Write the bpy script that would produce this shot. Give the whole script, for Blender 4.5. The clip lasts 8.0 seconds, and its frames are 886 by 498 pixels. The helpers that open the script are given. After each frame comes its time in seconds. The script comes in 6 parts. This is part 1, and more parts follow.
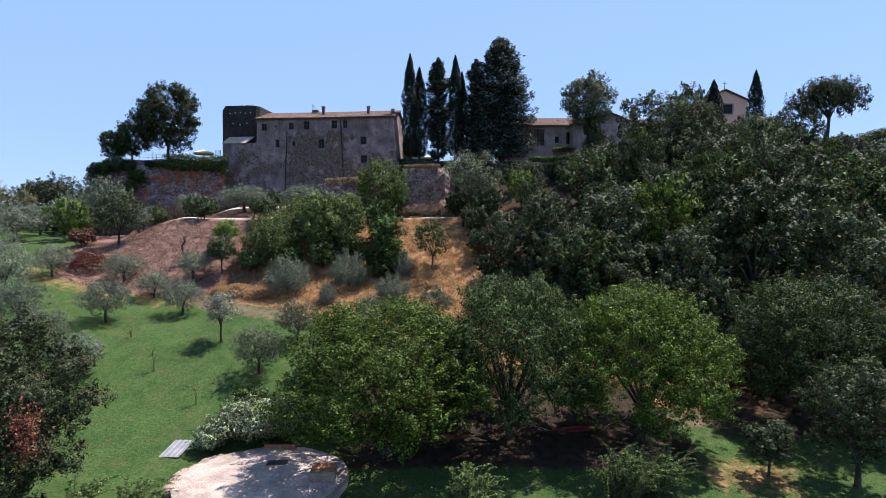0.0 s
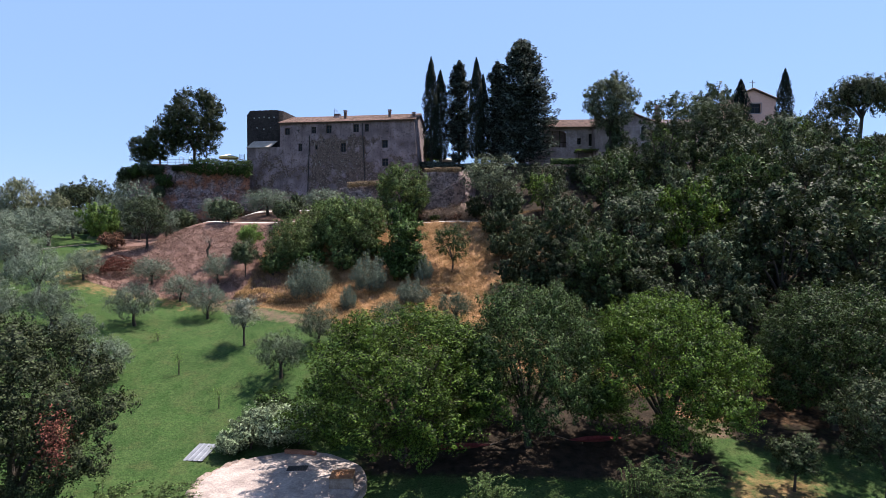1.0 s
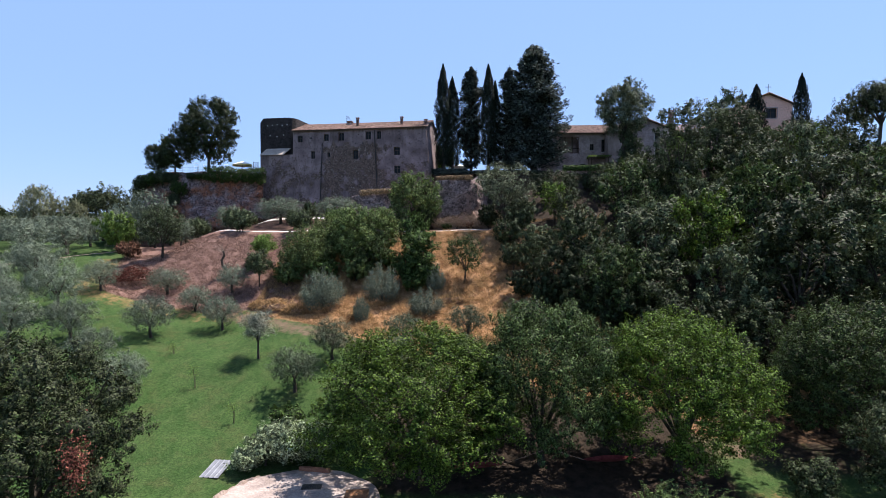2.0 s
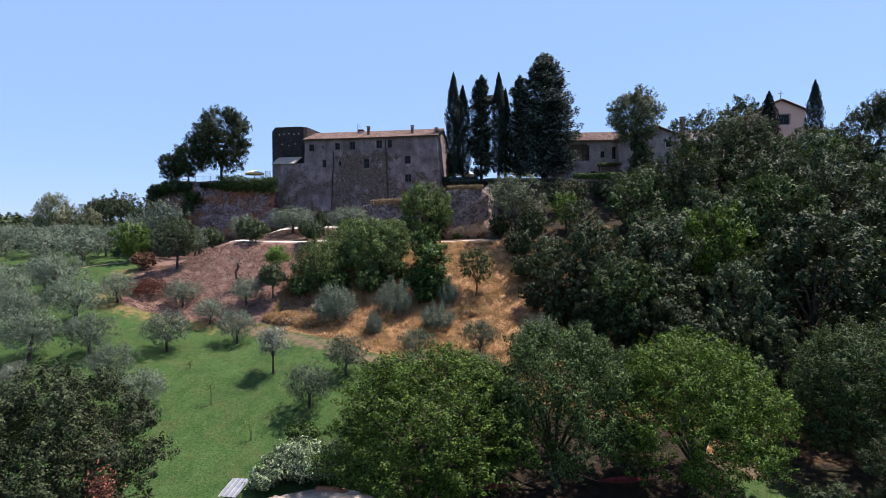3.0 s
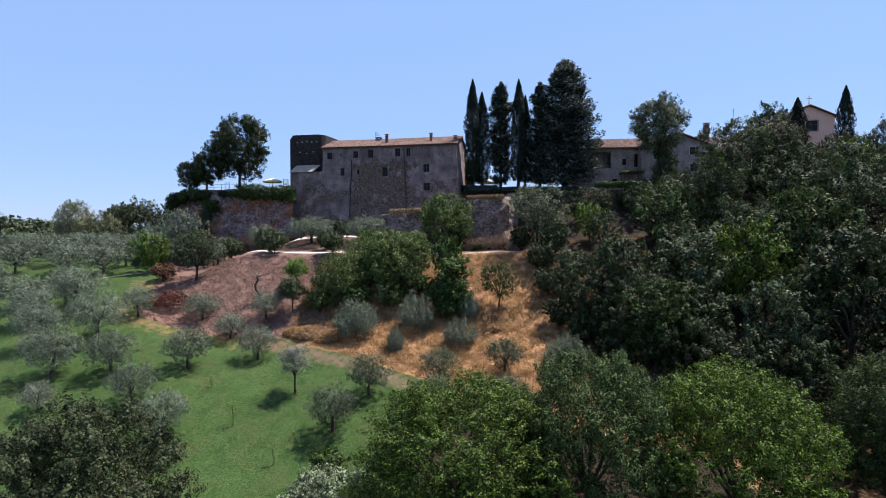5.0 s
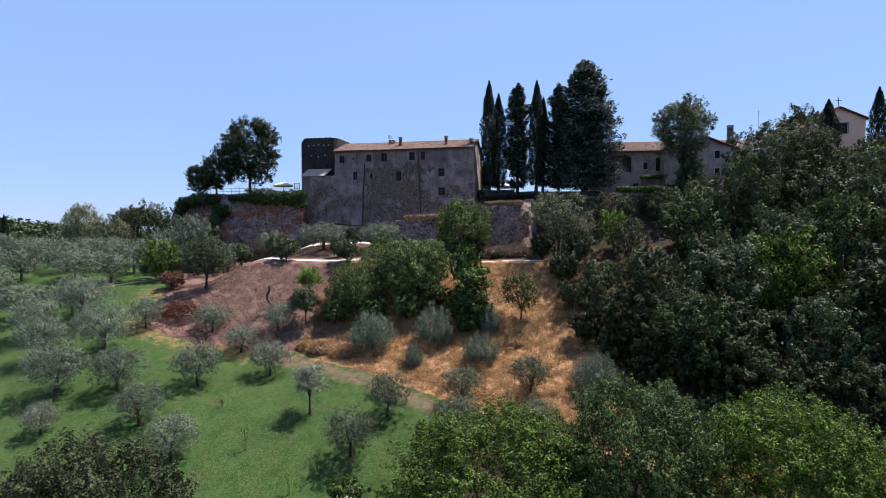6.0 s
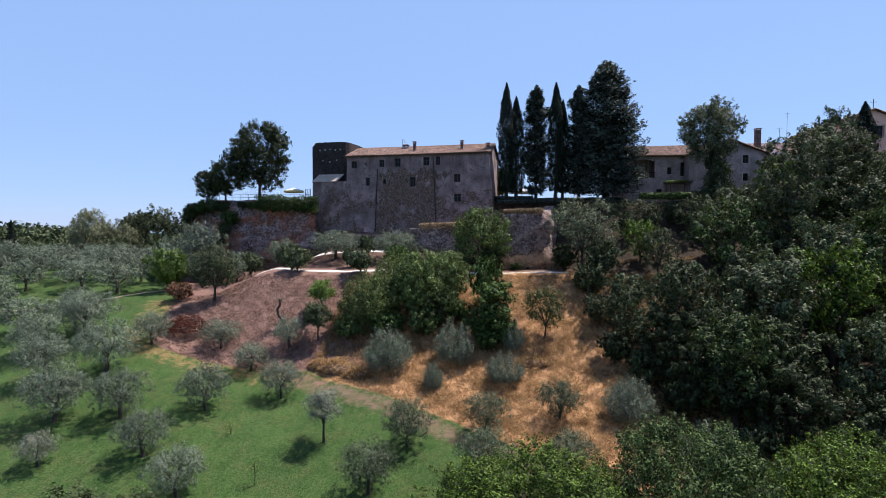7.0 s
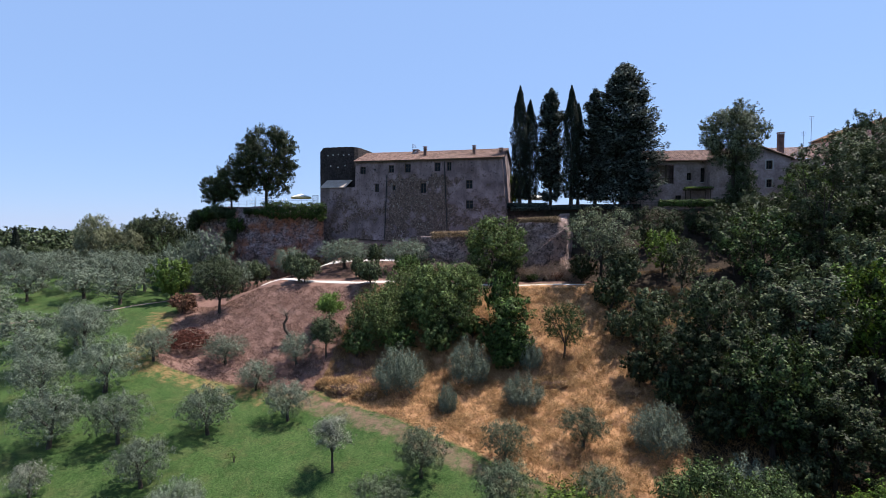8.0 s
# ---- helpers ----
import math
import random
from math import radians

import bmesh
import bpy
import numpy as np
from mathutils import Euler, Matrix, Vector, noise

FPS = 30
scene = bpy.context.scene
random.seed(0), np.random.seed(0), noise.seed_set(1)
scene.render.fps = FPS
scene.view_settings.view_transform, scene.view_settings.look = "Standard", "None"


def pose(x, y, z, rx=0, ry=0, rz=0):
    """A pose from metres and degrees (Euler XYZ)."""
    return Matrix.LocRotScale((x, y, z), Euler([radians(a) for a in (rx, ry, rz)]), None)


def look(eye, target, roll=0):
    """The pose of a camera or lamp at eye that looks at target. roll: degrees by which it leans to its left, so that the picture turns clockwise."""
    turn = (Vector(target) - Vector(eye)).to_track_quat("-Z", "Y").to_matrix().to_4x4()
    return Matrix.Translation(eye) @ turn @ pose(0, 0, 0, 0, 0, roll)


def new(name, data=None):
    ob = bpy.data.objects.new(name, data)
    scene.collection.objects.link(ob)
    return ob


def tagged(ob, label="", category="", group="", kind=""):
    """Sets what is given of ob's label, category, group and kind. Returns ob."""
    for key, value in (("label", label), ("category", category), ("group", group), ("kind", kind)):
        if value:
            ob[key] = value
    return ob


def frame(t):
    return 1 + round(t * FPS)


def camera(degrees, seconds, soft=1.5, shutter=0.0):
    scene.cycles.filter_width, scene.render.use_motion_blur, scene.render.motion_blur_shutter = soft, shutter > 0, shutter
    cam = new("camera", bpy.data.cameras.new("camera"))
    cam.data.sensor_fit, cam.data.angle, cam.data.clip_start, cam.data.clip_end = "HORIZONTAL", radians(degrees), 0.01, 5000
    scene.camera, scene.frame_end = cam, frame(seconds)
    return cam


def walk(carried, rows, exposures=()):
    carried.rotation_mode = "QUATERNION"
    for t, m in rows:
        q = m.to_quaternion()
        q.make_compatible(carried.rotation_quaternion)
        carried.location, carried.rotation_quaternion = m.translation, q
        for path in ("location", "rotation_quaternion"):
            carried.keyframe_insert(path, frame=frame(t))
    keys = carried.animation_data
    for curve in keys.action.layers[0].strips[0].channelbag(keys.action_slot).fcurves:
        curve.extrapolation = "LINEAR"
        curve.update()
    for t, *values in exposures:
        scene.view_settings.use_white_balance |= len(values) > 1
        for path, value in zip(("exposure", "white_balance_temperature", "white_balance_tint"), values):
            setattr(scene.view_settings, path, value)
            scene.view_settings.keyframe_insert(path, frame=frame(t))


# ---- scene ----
cam = camera(79.0, 8.0, soft=0.3)
METRES, EYE, TILT, LEAN, TURN = 16.0, 14.5, -2.5, 0.0, 0.0
ROWS = [
    (0.0, 0.0, 0.0, 0.0, -0.0, 0.0, 0.0),
    (0.5, 0.0097, -0.0034, 0.0156, 1.55, -0.03, -0.02),
    (1.0, 0.0163, -0.0032, 0.0344, 2.38, -0.04, -0.03),
    (1.5, 0.0148, -0.0012, 0.0679, 3.04, -0.04, -0.03),
    (3.0, -0.0142, -0.0257, 0.2032, 4.49, -0.09, 0.08),
    (3.5, -0.0277, -0.0363, 0.2413, 4.92, -0.09, 0.09),
    (4.0, -0.0355, -0.0409, 0.2624, 5.2, -0.12, 0.07),
    (4.5, -0.0516, -0.0181, 0.28, 5.5, -0.12, 0.03),
    (6.0, -0.19, 0.1922, 0.3751, 6.58, -0.13, -0.18),
    (6.5, -0.244, 0.2821, 0.4166, 6.99, -0.16, -0.22),
    (7.0, -0.2875, 0.3782, 0.4625, 7.46, -0.16, -0.24),
    (7.5, -0.3236, 0.4692, 0.5092, 7.9, -0.16, -0.28),
    (8.0, -0.355, 0.5379, 0.5448, 8.18, -0.16, -0.32),
]
walk(cam, [(t, pose(0, 0, EYE, TILT, LEAN, TURN) @ pose(METRES * x, METRES * y, METRES * z, 90 + pitch, roll, yaw)) for t, x, y, z, yaw, pitch, roll in ROWS], [(0.0, 1.21, 6500, 14), (8.0, 1.03, 6500, 14)])

# ---- light ----
SUN_ELEVATION, SUN_AZIMUTH = 63.0, 50.0  # degrees; azimuth from +y towards +x
world = bpy.data.worlds.new("sky")
scene.world = world
world.use_nodes = True
wn = world.node_tree.nodes
sky = wn.new("ShaderNodeTexSky")
sky.sky_type, sky.sun_disc = "NISHITA", False
sky.sun_elevation, sky.sun_rotation = radians(SUN_ELEVATION), radians(SUN_AZIMUTH)
sky.altitude, sky.air_density, sky.dust_density, sky.ozone_density = 400, 1.05, 0.0, 4.5
wn["Background"].inputs["Strength"].default_value = 0.0815
deeper = wn.new("ShaderNodeVectorMath")
deeper.operation = "MULTIPLY"
deeper.inputs[1].default_value = (1.0, 0.99, 1.04)
world.node_tree.links.new(sky.outputs[0], deeper.inputs[0])
haze = wn.new("ShaderNodeMix")
haze.data_type = "RGBA"
haze.inputs[0].default_value = 0.78
haze.inputs[7].default_value = (2.08, 3.36, 5.8, 1)
world.node_tree.links.new(deeper.outputs[0], haze.inputs[6])
world.node_tree.links.new(haze.outputs[2], wn["Background"].inputs[0])
sun = new("sun", bpy.data.lights.new("sun", "SUN"))
sun.data.energy, sun.data.angle, sun.data.color = 4.8, radians(0.5), (1.0, 0.95, 0.87)
_e, _a = radians(SUN_ELEVATION), radians(SUN_AZIMUTH)
sun.matrix_world = look((0, 0, 0), (-math.cos(_e) * math.sin(_a), -math.cos(_e) * math.cos(_a), -math.sin(_e)))


# ---- materials ----
def nodes_of(name, rough=0.9, metal=0.0):
    m = bpy.data.materials.new(name)
    m.use_nodes = True
    t = m.node_tree
    b = t.nodes["Principled BSDF"]
    b.inputs["Roughness"].default_value, b.inputs["Metallic"].default_value = rough, metal
    b.inputs["Specular IOR Level"].default_value = 0.25
    return m, t, b


def node(t, kind, **props):
    n = t.nodes.new(kind)
    for k, v in props.items():
        n.inputs[k.replace("_", " ")].default_value = v
    return n


def mixed(t, fac, a, b):
    """A colour mix; fac, a and b are sockets or values."""
    n = t.nodes.new("ShaderNodeMix")
    n.data_type = "RGBA"
    for socket, v in ((n.inputs[0], fac), (n.inputs[6], a), (n.inputs[7], b)):
        if isinstance(v, bpy.types.NodeSocket):
            t.links.new(v, socket)
        else:
            socket.default_value = (*v, 1) if isinstance(v, tuple) else v
    return n.outputs[2]


def ramp(t, socket, a, b):
    n = t.nodes.new("ShaderNodeMapRange")
    t.links.new(socket, n.inputs[0])
    n.inputs[1].default_value, n.inputs[2].default_value = a, b
    return n.outputs[0]


def noise_of(t, scale, detail=4.0, rough=0.6, coords="Object", stretch=None):
    c = t.nodes.new("ShaderNodeTexCoord")
    n = node(t, "ShaderNodeTexNoise", Scale=scale, Detail=detail, Roughness=rough)
    if stretch:
        mp = t.nodes.new("ShaderNodeMapping")
        mp.inputs["Scale"].default_value = stretch
        t.links.new(c.outputs[coords], mp.inputs[0])
        t.links.new(mp.outputs[0], n.inputs[0])
    else:
        t.links.new(c.outputs[coords], n.inputs[0])
    return n.outputs[0]


def bump(t, b, socket, strength, distance):
    n = node(t, "ShaderNodeBump", Strength=strength, Distance=distance)
    t.links.new(socket, n.inputs["Height"])
    t.links.new(n.outputs[0], b.inputs["Normal"])


def surface(name, a, b, scale=1.0, fine=12.0, rough=0.9, relief=0.4, depth=0.03, metal=0.0, stretch=None):
    """Two tones at two scales, with fine relief."""
    m, t, p = nodes_of(name, rough, metal)
    big = ramp(t, noise_of(t, scale, stretch=stretch), 0.35, 0.65)
    small = ramp(t, noise_of(t, fine, 5.0), 0.3, 0.7)
    c = mixed(t, big, a, b)
    dark = t.nodes.new("ShaderNodeMix")
    dark.data_type, dark.blend_type = "RGBA", "MULTIPLY"
    dark.inputs[0].default_value = 0.5
    t.links.new(c, dark.inputs[6])
    t.links.new(mixed(t, small, (0.45, 0.45, 0.45), (1.25, 1.25, 1.25)), dark.inputs[7])
    t.links.new(dark.outputs[2], p.inputs["Base Color"])
    bump(t, p, small, relief, depth)
    return m


def foliage(name, dark, light, tip, through_light=0.35, gloss=0.35, even=0.0):
    """Leaves: each one its own tone between dark and light, a few of the tip's, each plant a little different."""
    m, t, p = nodes_of(name, 0.6)
    dark, light, tip = [tuple(v) for v in (np.array(dark) * 0.16 + np.array(light) * (0.02 + 0.29 * even), np.array(light) * (0.72 - 0.11 * even), np.array(tip) * (0.78 - 0.12 * even))]
    g = t.nodes.new("ShaderNodeNewGeometry")
    o = t.nodes.new("ShaderNodeObjectInfo")
    skew = t.nodes.new("ShaderNodeMath")
    skew.operation = "POWER"
    t.links.new(ramp(t, g.outputs["Random Per Island"], 0.12, 0.88), skew.inputs[0])
    skew.inputs[1].default_value = 1.45
    c = mixed(t, skew.outputs[0], dark, light)
    patch = ramp(t, noise_of(t, 0.55, 3.0), 0.5, 0.8)
    c = mixed(t, patch, c, mixed(t, skew.outputs[0], dark, tip))
    hue = node(t, "ShaderNodeHueSaturation")
    t.links.new(c, hue.inputs["Color"])
    v = t.nodes.new("ShaderNodeMapRange")
    t.links.new(o.outputs["Random"], v.inputs[0])
    v.inputs[3].default_value, v.inputs[4].default_value = 0.76, 1.24
    t.links.new(v.outputs[0], hue.inputs["Value"])
    t.links.new(hue.outputs[0], p.inputs["Base Color"])
    p.inputs["Specular IOR Level"].default_value = gloss * 0.12
    tr = t.nodes.new("ShaderNodeBsdfTranslucent")
    t.links.new(mixed(t, 0.35, hue.outputs[0], tip), tr.inputs[0])
    mx = t.nodes.new("ShaderNodeMixShader")
    mx.inputs[0].default_value = 0.55 * through_light
    t.links.new(p.outputs[0], mx.inputs[1])
    t.links.new(tr.outputs[0], mx.inputs[2])
    t.links.new(mx.outputs[0], t.nodes["Material Output"].inputs[0])
    return m


OLIVE = foliage("olive_leaves", (0.085, 0.105, 0.07), (0.25, 0.30, 0.215), (0.315, 0.37, 0.275), 0.3, 0.9, 0.75)
OLIVE_DARK = foliage("dark_olive_leaves", (0.045, 0.06, 0.035), (0.17, 0.215, 0.13), (0.22, 0.27, 0.165), 0.25, 0.9, 0.5)
OLIVE_PALE = foliage("pale_olive_leaves", (0.13, 0.15, 0.10), (0.44, 0.46, 0.36), (0.54, 0.56, 0.46), 0.3, 0.9)
WALNUT = foliage("walnut_leaves", (0.012, 0.026, 0.006), (0.166, 0.275, 0.044), (0.245, 0.375, 0.055), 0.34, 0.9)
WALNUT_DARK = foliage("dark_walnut_leaves", (0.011, 0.025, 0.0075), (0.112, 0.172, 0.055), (0.165, 0.235, 0.07), 0.26, 0.9)
OAK = foliage("oak_leaves", (0.0068, 0.0124, 0.005), (0.086, 0.118, 0.051), (0.122, 0.16, 0.058), 0.2, 0.9, 0.2)
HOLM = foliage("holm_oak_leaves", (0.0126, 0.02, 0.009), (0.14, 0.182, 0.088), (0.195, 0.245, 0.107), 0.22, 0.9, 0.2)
LEFT_OAK = foliage("dark_glossy_oak_leaves", (0.009, 0.015, 0.007), (0.098, 0.122, 0.055), (0.125, 0.152, 0.064), 0.2, 0.9, 0.2)
CONIFER = foliage("conifer_needles", (0.014, 0.021, 0.018), (0.138, 0.17, 0.145), (0.17, 0.207, 0.165), 0.25, 0.5)
CYPRESS = foliage("cypress_scales", (0.008, 0.0145, 0.009), (0.042, 0.058, 0.042), (0.055, 0.072, 0.05), 0.15, 0.5)
PINE = foliage("pine_needles", (0.016, 0.028, 0.011), (0.125, 0.15, 0.075), (0.15, 0.175, 0.085), 0.3, 0.5)
SPRING = foliage("mid_green_leaves", (0.032, 0.055, 0.016), (0.215, 0.30, 0.10), (0.31, 0.405, 0.125), 0.33, 0.9, 0.15)
GREYGREEN = foliage("grey_green_leaves", (0.035, 0.042, 0.026), (0.245, 0.285, 0.165), (0.31, 0.35, 0.205), 0.25, 0.9, 0.2)
FROND = foliage("frond_leaves", (0.03, 0.06, 0.02), (0.22, 0.32, 0.11), (0.28, 0.39, 0.13), 0.45, 0.6, 0.3)
BRIGHT = foliage("bright_green_leaves", (0.022, 0.046, 0.011), (0.22, 0.345, 0.075), (0.31, 0.455, 0.10), 0.4, 0.9, 0.5)
IVY = foliage("ivy_leaves", (0.0123, 0.0316, 0.0079), (0.13, 0.215, 0.055), (0.18, 0.275, 0.065), 0.22, 0.9)
VARIEGATED = foliage("pale_edged_ivy_leaves", (0.04, 0.09, 0.03), (0.46, 0.56, 0.32), (0.74, 0.80, 0.60), 0.25, 0.9)
EUCALYPT = foliage("yellowish_leaves", (0.17, 0.185, 0.10), (0.41, 0.425, 0.25), (0.50, 0.50, 0.30), 0.35, 0.7, 0.5)
HAYBROWN = foliage("brown_dry_grass", (0.26, 0.18, 0.11), (0.46, 0.33, 0.21), (0.56, 0.42, 0.28), 0.3, 0.2)
BRUSH = foliage("red_brown_withered_leaves", (0.12, 0.035, 0.028), (0.31, 0.115, 0.085), (0.40, 0.17, 0.12), 0.25)
RUSSET = foliage("dead_brown_leaves", (0.10, 0.05, 0.034), (0.33, 0.175, 0.115), (0.42, 0.25, 0.17), 0.25)
STRAW = foliage("dry_grass_blades", (0.60, 0.335, 0.15), (0.86, 0.54, 0.268), (0.94, 0.68, 0.39), 0.6, 0.05)
DEADSTRAW = foliage("dead_straw", (0.30, 0.165, 0.125), (0.50, 0.32, 0.25), (0.60, 0.41, 0.32), 0.15, 0.2)
BARK = surface("bark", (0.035, 0.028, 0.022), (0.085, 0.068, 0.054), 3.0, 18.0, 0.95, 0.8, 0.04, stretch=(1, 1, 0.3))


def castle_material():
    """Grey lime plaster, stained, fallen off between the drain pipes and in patches down to brown rubble masonry."""
    m, t, p = nodes_of("plaster_over_rubble", 0.95)
    c = t.nodes.new("ShaderNodeTexCoord")
    v = t.nodes.new("ShaderNodeTexVoronoi")
    v.inputs["Scale"].default_value = 5.2
    t.links.new(c.outputs["Object"], v.inputs[0])
    sep = t.nodes.new("ShaderNodeSeparateColor")
    t.links.new(v.outputs["Color"], sep.inputs[0])
    stone = mixed(t, sep.outputs[0], (0.075, 0.05, 0.042), (0.21, 0.146, 0.118))
    stone = mixed(t, ramp(t, sep.outputs[1], 0.90, 0.97), stone, (0.25, 0.21, 0.18))
    edge = t.nodes.new("ShaderNodeTexVoronoi")
    edge.feature = "DISTANCE_TO_EDGE"
    edge.inputs["Scale"].default_value = 5.2
    t.links.new(c.outputs["Object"], edge.inputs[0])
    stone = mixed(t, ramp(t, edge.outputs["Distance"], 0.09, 0.02), stone, (0.05, 0.036, 0.031))
    plaster = mixed(t, ramp(t, noise_of(t, 0.4, 6.0, 0.65), 0.35, 0.65), (0.112, 0.08, 0.08), (0.325, 0.238, 0.24))
    plaster = mixed(t, ramp(t, noise_of(t, 1.6, 7.0, 0.78), 0.5, 0.66), plaster, (0.08, 0.058, 0.055))
    plaster = mixed(t, ramp(t, noise_of(t, 4.2, 5.0, 0.7), 0.57, 0.64), plaster, (0.075, 0.054, 0.05))
    streak = ramp(t, noise_of(t, 1.1, 6.0, 0.7, stretch=(1, 1, 0.12)), 0.5, 0.78)
    plaster = mixed(t, streak, plaster, (0.075, 0.056, 0.05))
    xyz = t.nodes.new("ShaderNodeSeparateXYZ")
    t.links.new(c.outputs["Object"], xyz.inputs[0])

    def times(a, b, k=1.0):
        n = t.nodes.new("ShaderNodeMath")
        n.operation = "MULTIPLY"
        t.links.new(a, n.inputs[0])
        if isinstance(b, float):
            n.inputs[1].default_value = b
        else:
            t.links.new(b, n.inputs[1])
        return n.outputs[0]

    bay = times(times(ramp(t, xyz.outputs[0], 4.6, 6.4), ramp(t, xyz.outputs[0], 17.5, 14.5)), ramp(t, xyz.outputs[2], 11.3, 9.6))
    low = times(ramp(t, xyz.outputs[0], 14.0, 18.0), ramp(t, xyz.outputs[2], 8.5, 4.5))
    add = t.nodes.new("ShaderNodeMath")
    t.links.new(times(bay, 0.19), add.inputs[0])
    left = times(ramp(t, xyz.outputs[0], 6.0, 3.0), ramp(t, xyz.outputs[2], 9.5, 6.0))
    both = t.nodes.new("ShaderNodeMath")
    t.links.new(times(low, 0.11), both.inputs[0])
    t.links.new(times(left, 0.09), both.inputs[1])
    t.links.new(both.outputs[0], add.inputs[1])
    add2 = t.nodes.new("ShaderNodeMath")
    t.links.new(add.outputs[0], add2.inputs[0])
    t.links.new(noise_of(t, 0.55, 8.0, 0.72), add2.inputs[1])
    bare = ramp(t, add2.outputs[0], 0.585, 0.64)
    t.links.new(mixed(t, bare, plaster, stone), p.inputs["Base Color"])
    h = t.nodes.new("ShaderNodeMath")
    h.operation = "MULTIPLY_ADD"
    t.links.new(bare, h.inputs[0])
    t.links.new(v.outputs["Distance"], h.inputs[1])
    t.links.new(times(noise_of(t, 7.0, 5.0, 0.7), 0.25), h.inputs[2])
    bump(t, p, h.outputs[0], 0.9, -0.10)
    return m


def rubble(name, a, b, c_, scale):
    """Irregular stones, each its own tone, with dark joints and weathered patches."""
    m, t, p = nodes_of(name, 0.95)
    warp = t.nodes.new("ShaderNodeMix")
    warp.data_type = "VECTOR"
    warp.inputs[0].default_value = 0.12
    c = t.nodes.new("ShaderNodeTexCoord")
    t.links.new(c.outputs["Object"], warp.inputs[4])
    n = noise_of(t, 1.3, 4.0)
    t.links.new(n, warp.inputs[5])
    v = t.nodes.new("ShaderNodeTexVoronoi")
    v.inputs["Scale"].default_value = scale
    t.links.new(warp.outputs[1], v.inputs[0])
    e = t.nodes.new("ShaderNodeTexVoronoi")
    e.feature = "DISTANCE_TO_EDGE"
    e.inputs["Scale"].default_value = scale
    t.links.new(warp.outputs[1], e.inputs[0])
    sep = t.nodes.new("ShaderNodeSeparateColor")
    t.links.new(v.outputs["Color"], sep.inputs[0])
    dull = tuple(0.5 * q for q in a)
    col = mixed(t, sep.outputs[0], dull, tuple(1.35 * q for q in a))
    col = mixed(t, ramp(t, e.outputs["Distance"], 0.09, 0.0), col, tuple(0.4 * q for q in a))
    col = mixed(t, ramp(t, noise_of(t, 0.45, 7.0, 0.75), 0.48, 0.62), col, c_)
    col = mixed(t, ramp(t, noise_of(t, 0.9, 8.0, 0.8), 0.54, 0.68), col, b)
    t.links.new(col, p.inputs["Base Color"])
    bump(t, p, ramp(t, e.outputs["Distance"], 0.0, 0.16), 0.9, 0.12)
    return m


def rock(name, a, b, red):
    """Broken earth and tufa: blocks and layers, dark hollows and cracks, a rusty stain in patches."""
    m, t, p = nodes_of(name, 0.97)
    lay = noise_of(t, 0.9, 8.0, 0.75, stretch=(1, 1, 1.8))
    col = mixed(t, ramp(t, lay, 0.42, 0.58), a, b)
    col = mixed(t, ramp(t, noise_of(t, 0.22, 6.0, 0.65), 0.48, 0.58), col, red)
    fine = noise_of(t, 2.4, 9.0, 0.82)
    c = t.nodes.new("ShaderNodeTexCoord")
    e = t.nodes.new("ShaderNodeTexVoronoi")
    e.feature = "DISTANCE_TO_EDGE"
    e.inputs["Scale"].default_value = 1.9
    t.links.new(c.outputs["Object"], e.inputs[0])
    crack = ramp(t, e.outputs["Distance"], 0.10, 0.01)
    patchy = t.nodes.new("ShaderNodeMath")
    patchy.operation = "MULTIPLY"
    t.links.new(crack, patchy.inputs[0])
    t.links.new(ramp(t, noise_of(t, 0.7, 4.0), 0.42, 0.6), patchy.inputs[1])
    col = mixed(t, patchy.outputs[0], col, tuple(0.3 * q for q in a))
    col = mixed(t, ramp(t, fine, 0.50, 0.60), col, tuple(0.26 * q for q in a))
    col = mixed(t, ramp(t, noise_of(t, 1.7, 6.0, 0.75, stretch=(1, 1, 0.3)), 0.6, 0.74), col, tuple(1.1 * q for q in b))
    t.links.new(col, p.inputs["Base Color"])
    bump(t, p, fine, 1.0, 0.35)
    return m


def tiles(name, dark, light, lichen):
    """Fired clay: each tile its own tone, orange lichen in patches."""
    m, t, p = nodes_of(name, 0.9)
    g = t.nodes.new("ShaderNodeNewGeometry")
    c = mixed(t, g.outputs["Random Per Island"], dark, light)
    c = mixed(t, ramp(t, noise_of(t, 0.35, 6.0, 0.7), 0.58, 0.78), c, lichen)
    c = mixed(t, ramp(t, noise_of(t, 6.0, 5.0, 0.7), 0.55, 0.75), c, (0.13, 0.085, 0.065))
    t.links.new(c, p.inputs["Base Color"])
    return m


CASTLE = castle_material()
TOWER = rubble("dark_tower_stone", (0.05, 0.04, 0.04), (0.022, 0.019, 0.02), (0.064, 0.052, 0.051), 4.6)
RETAIN = rock("brown_rubble_wall", (0.155, 0.11, 0.102), (0.46, 0.33, 0.295), (0.34, 0.21, 0.17))
CLIFF = rock("reddish_earth_and_rock", (0.17, 0.118, 0.115), (0.43, 0.32, 0.31), (0.33, 0.14, 0.085))
RENDER = surface("grey_render", (0.235, 0.175, 0.168), (0.47, 0.37, 0.355), 0.55, 3.5, 0.95, 0.4, 0.03)
PINK = surface("pink_render", (0.78, 0.43, 0.325), (0.86, 0.50, 0.385), 0.4, 5.0, 0.95, 0.2, 0.02)
TILE = tiles("terracotta_tiles", (0.08, 0.047, 0.037), (0.24, 0.152, 0.13), (0.185, 0.088, 0.058))
TILE_OLD = tiles("orange_lichened_tiles", (0.14, 0.068, 0.036), (0.26, 0.147, 0.09), (0.245, 0.115, 0.047))
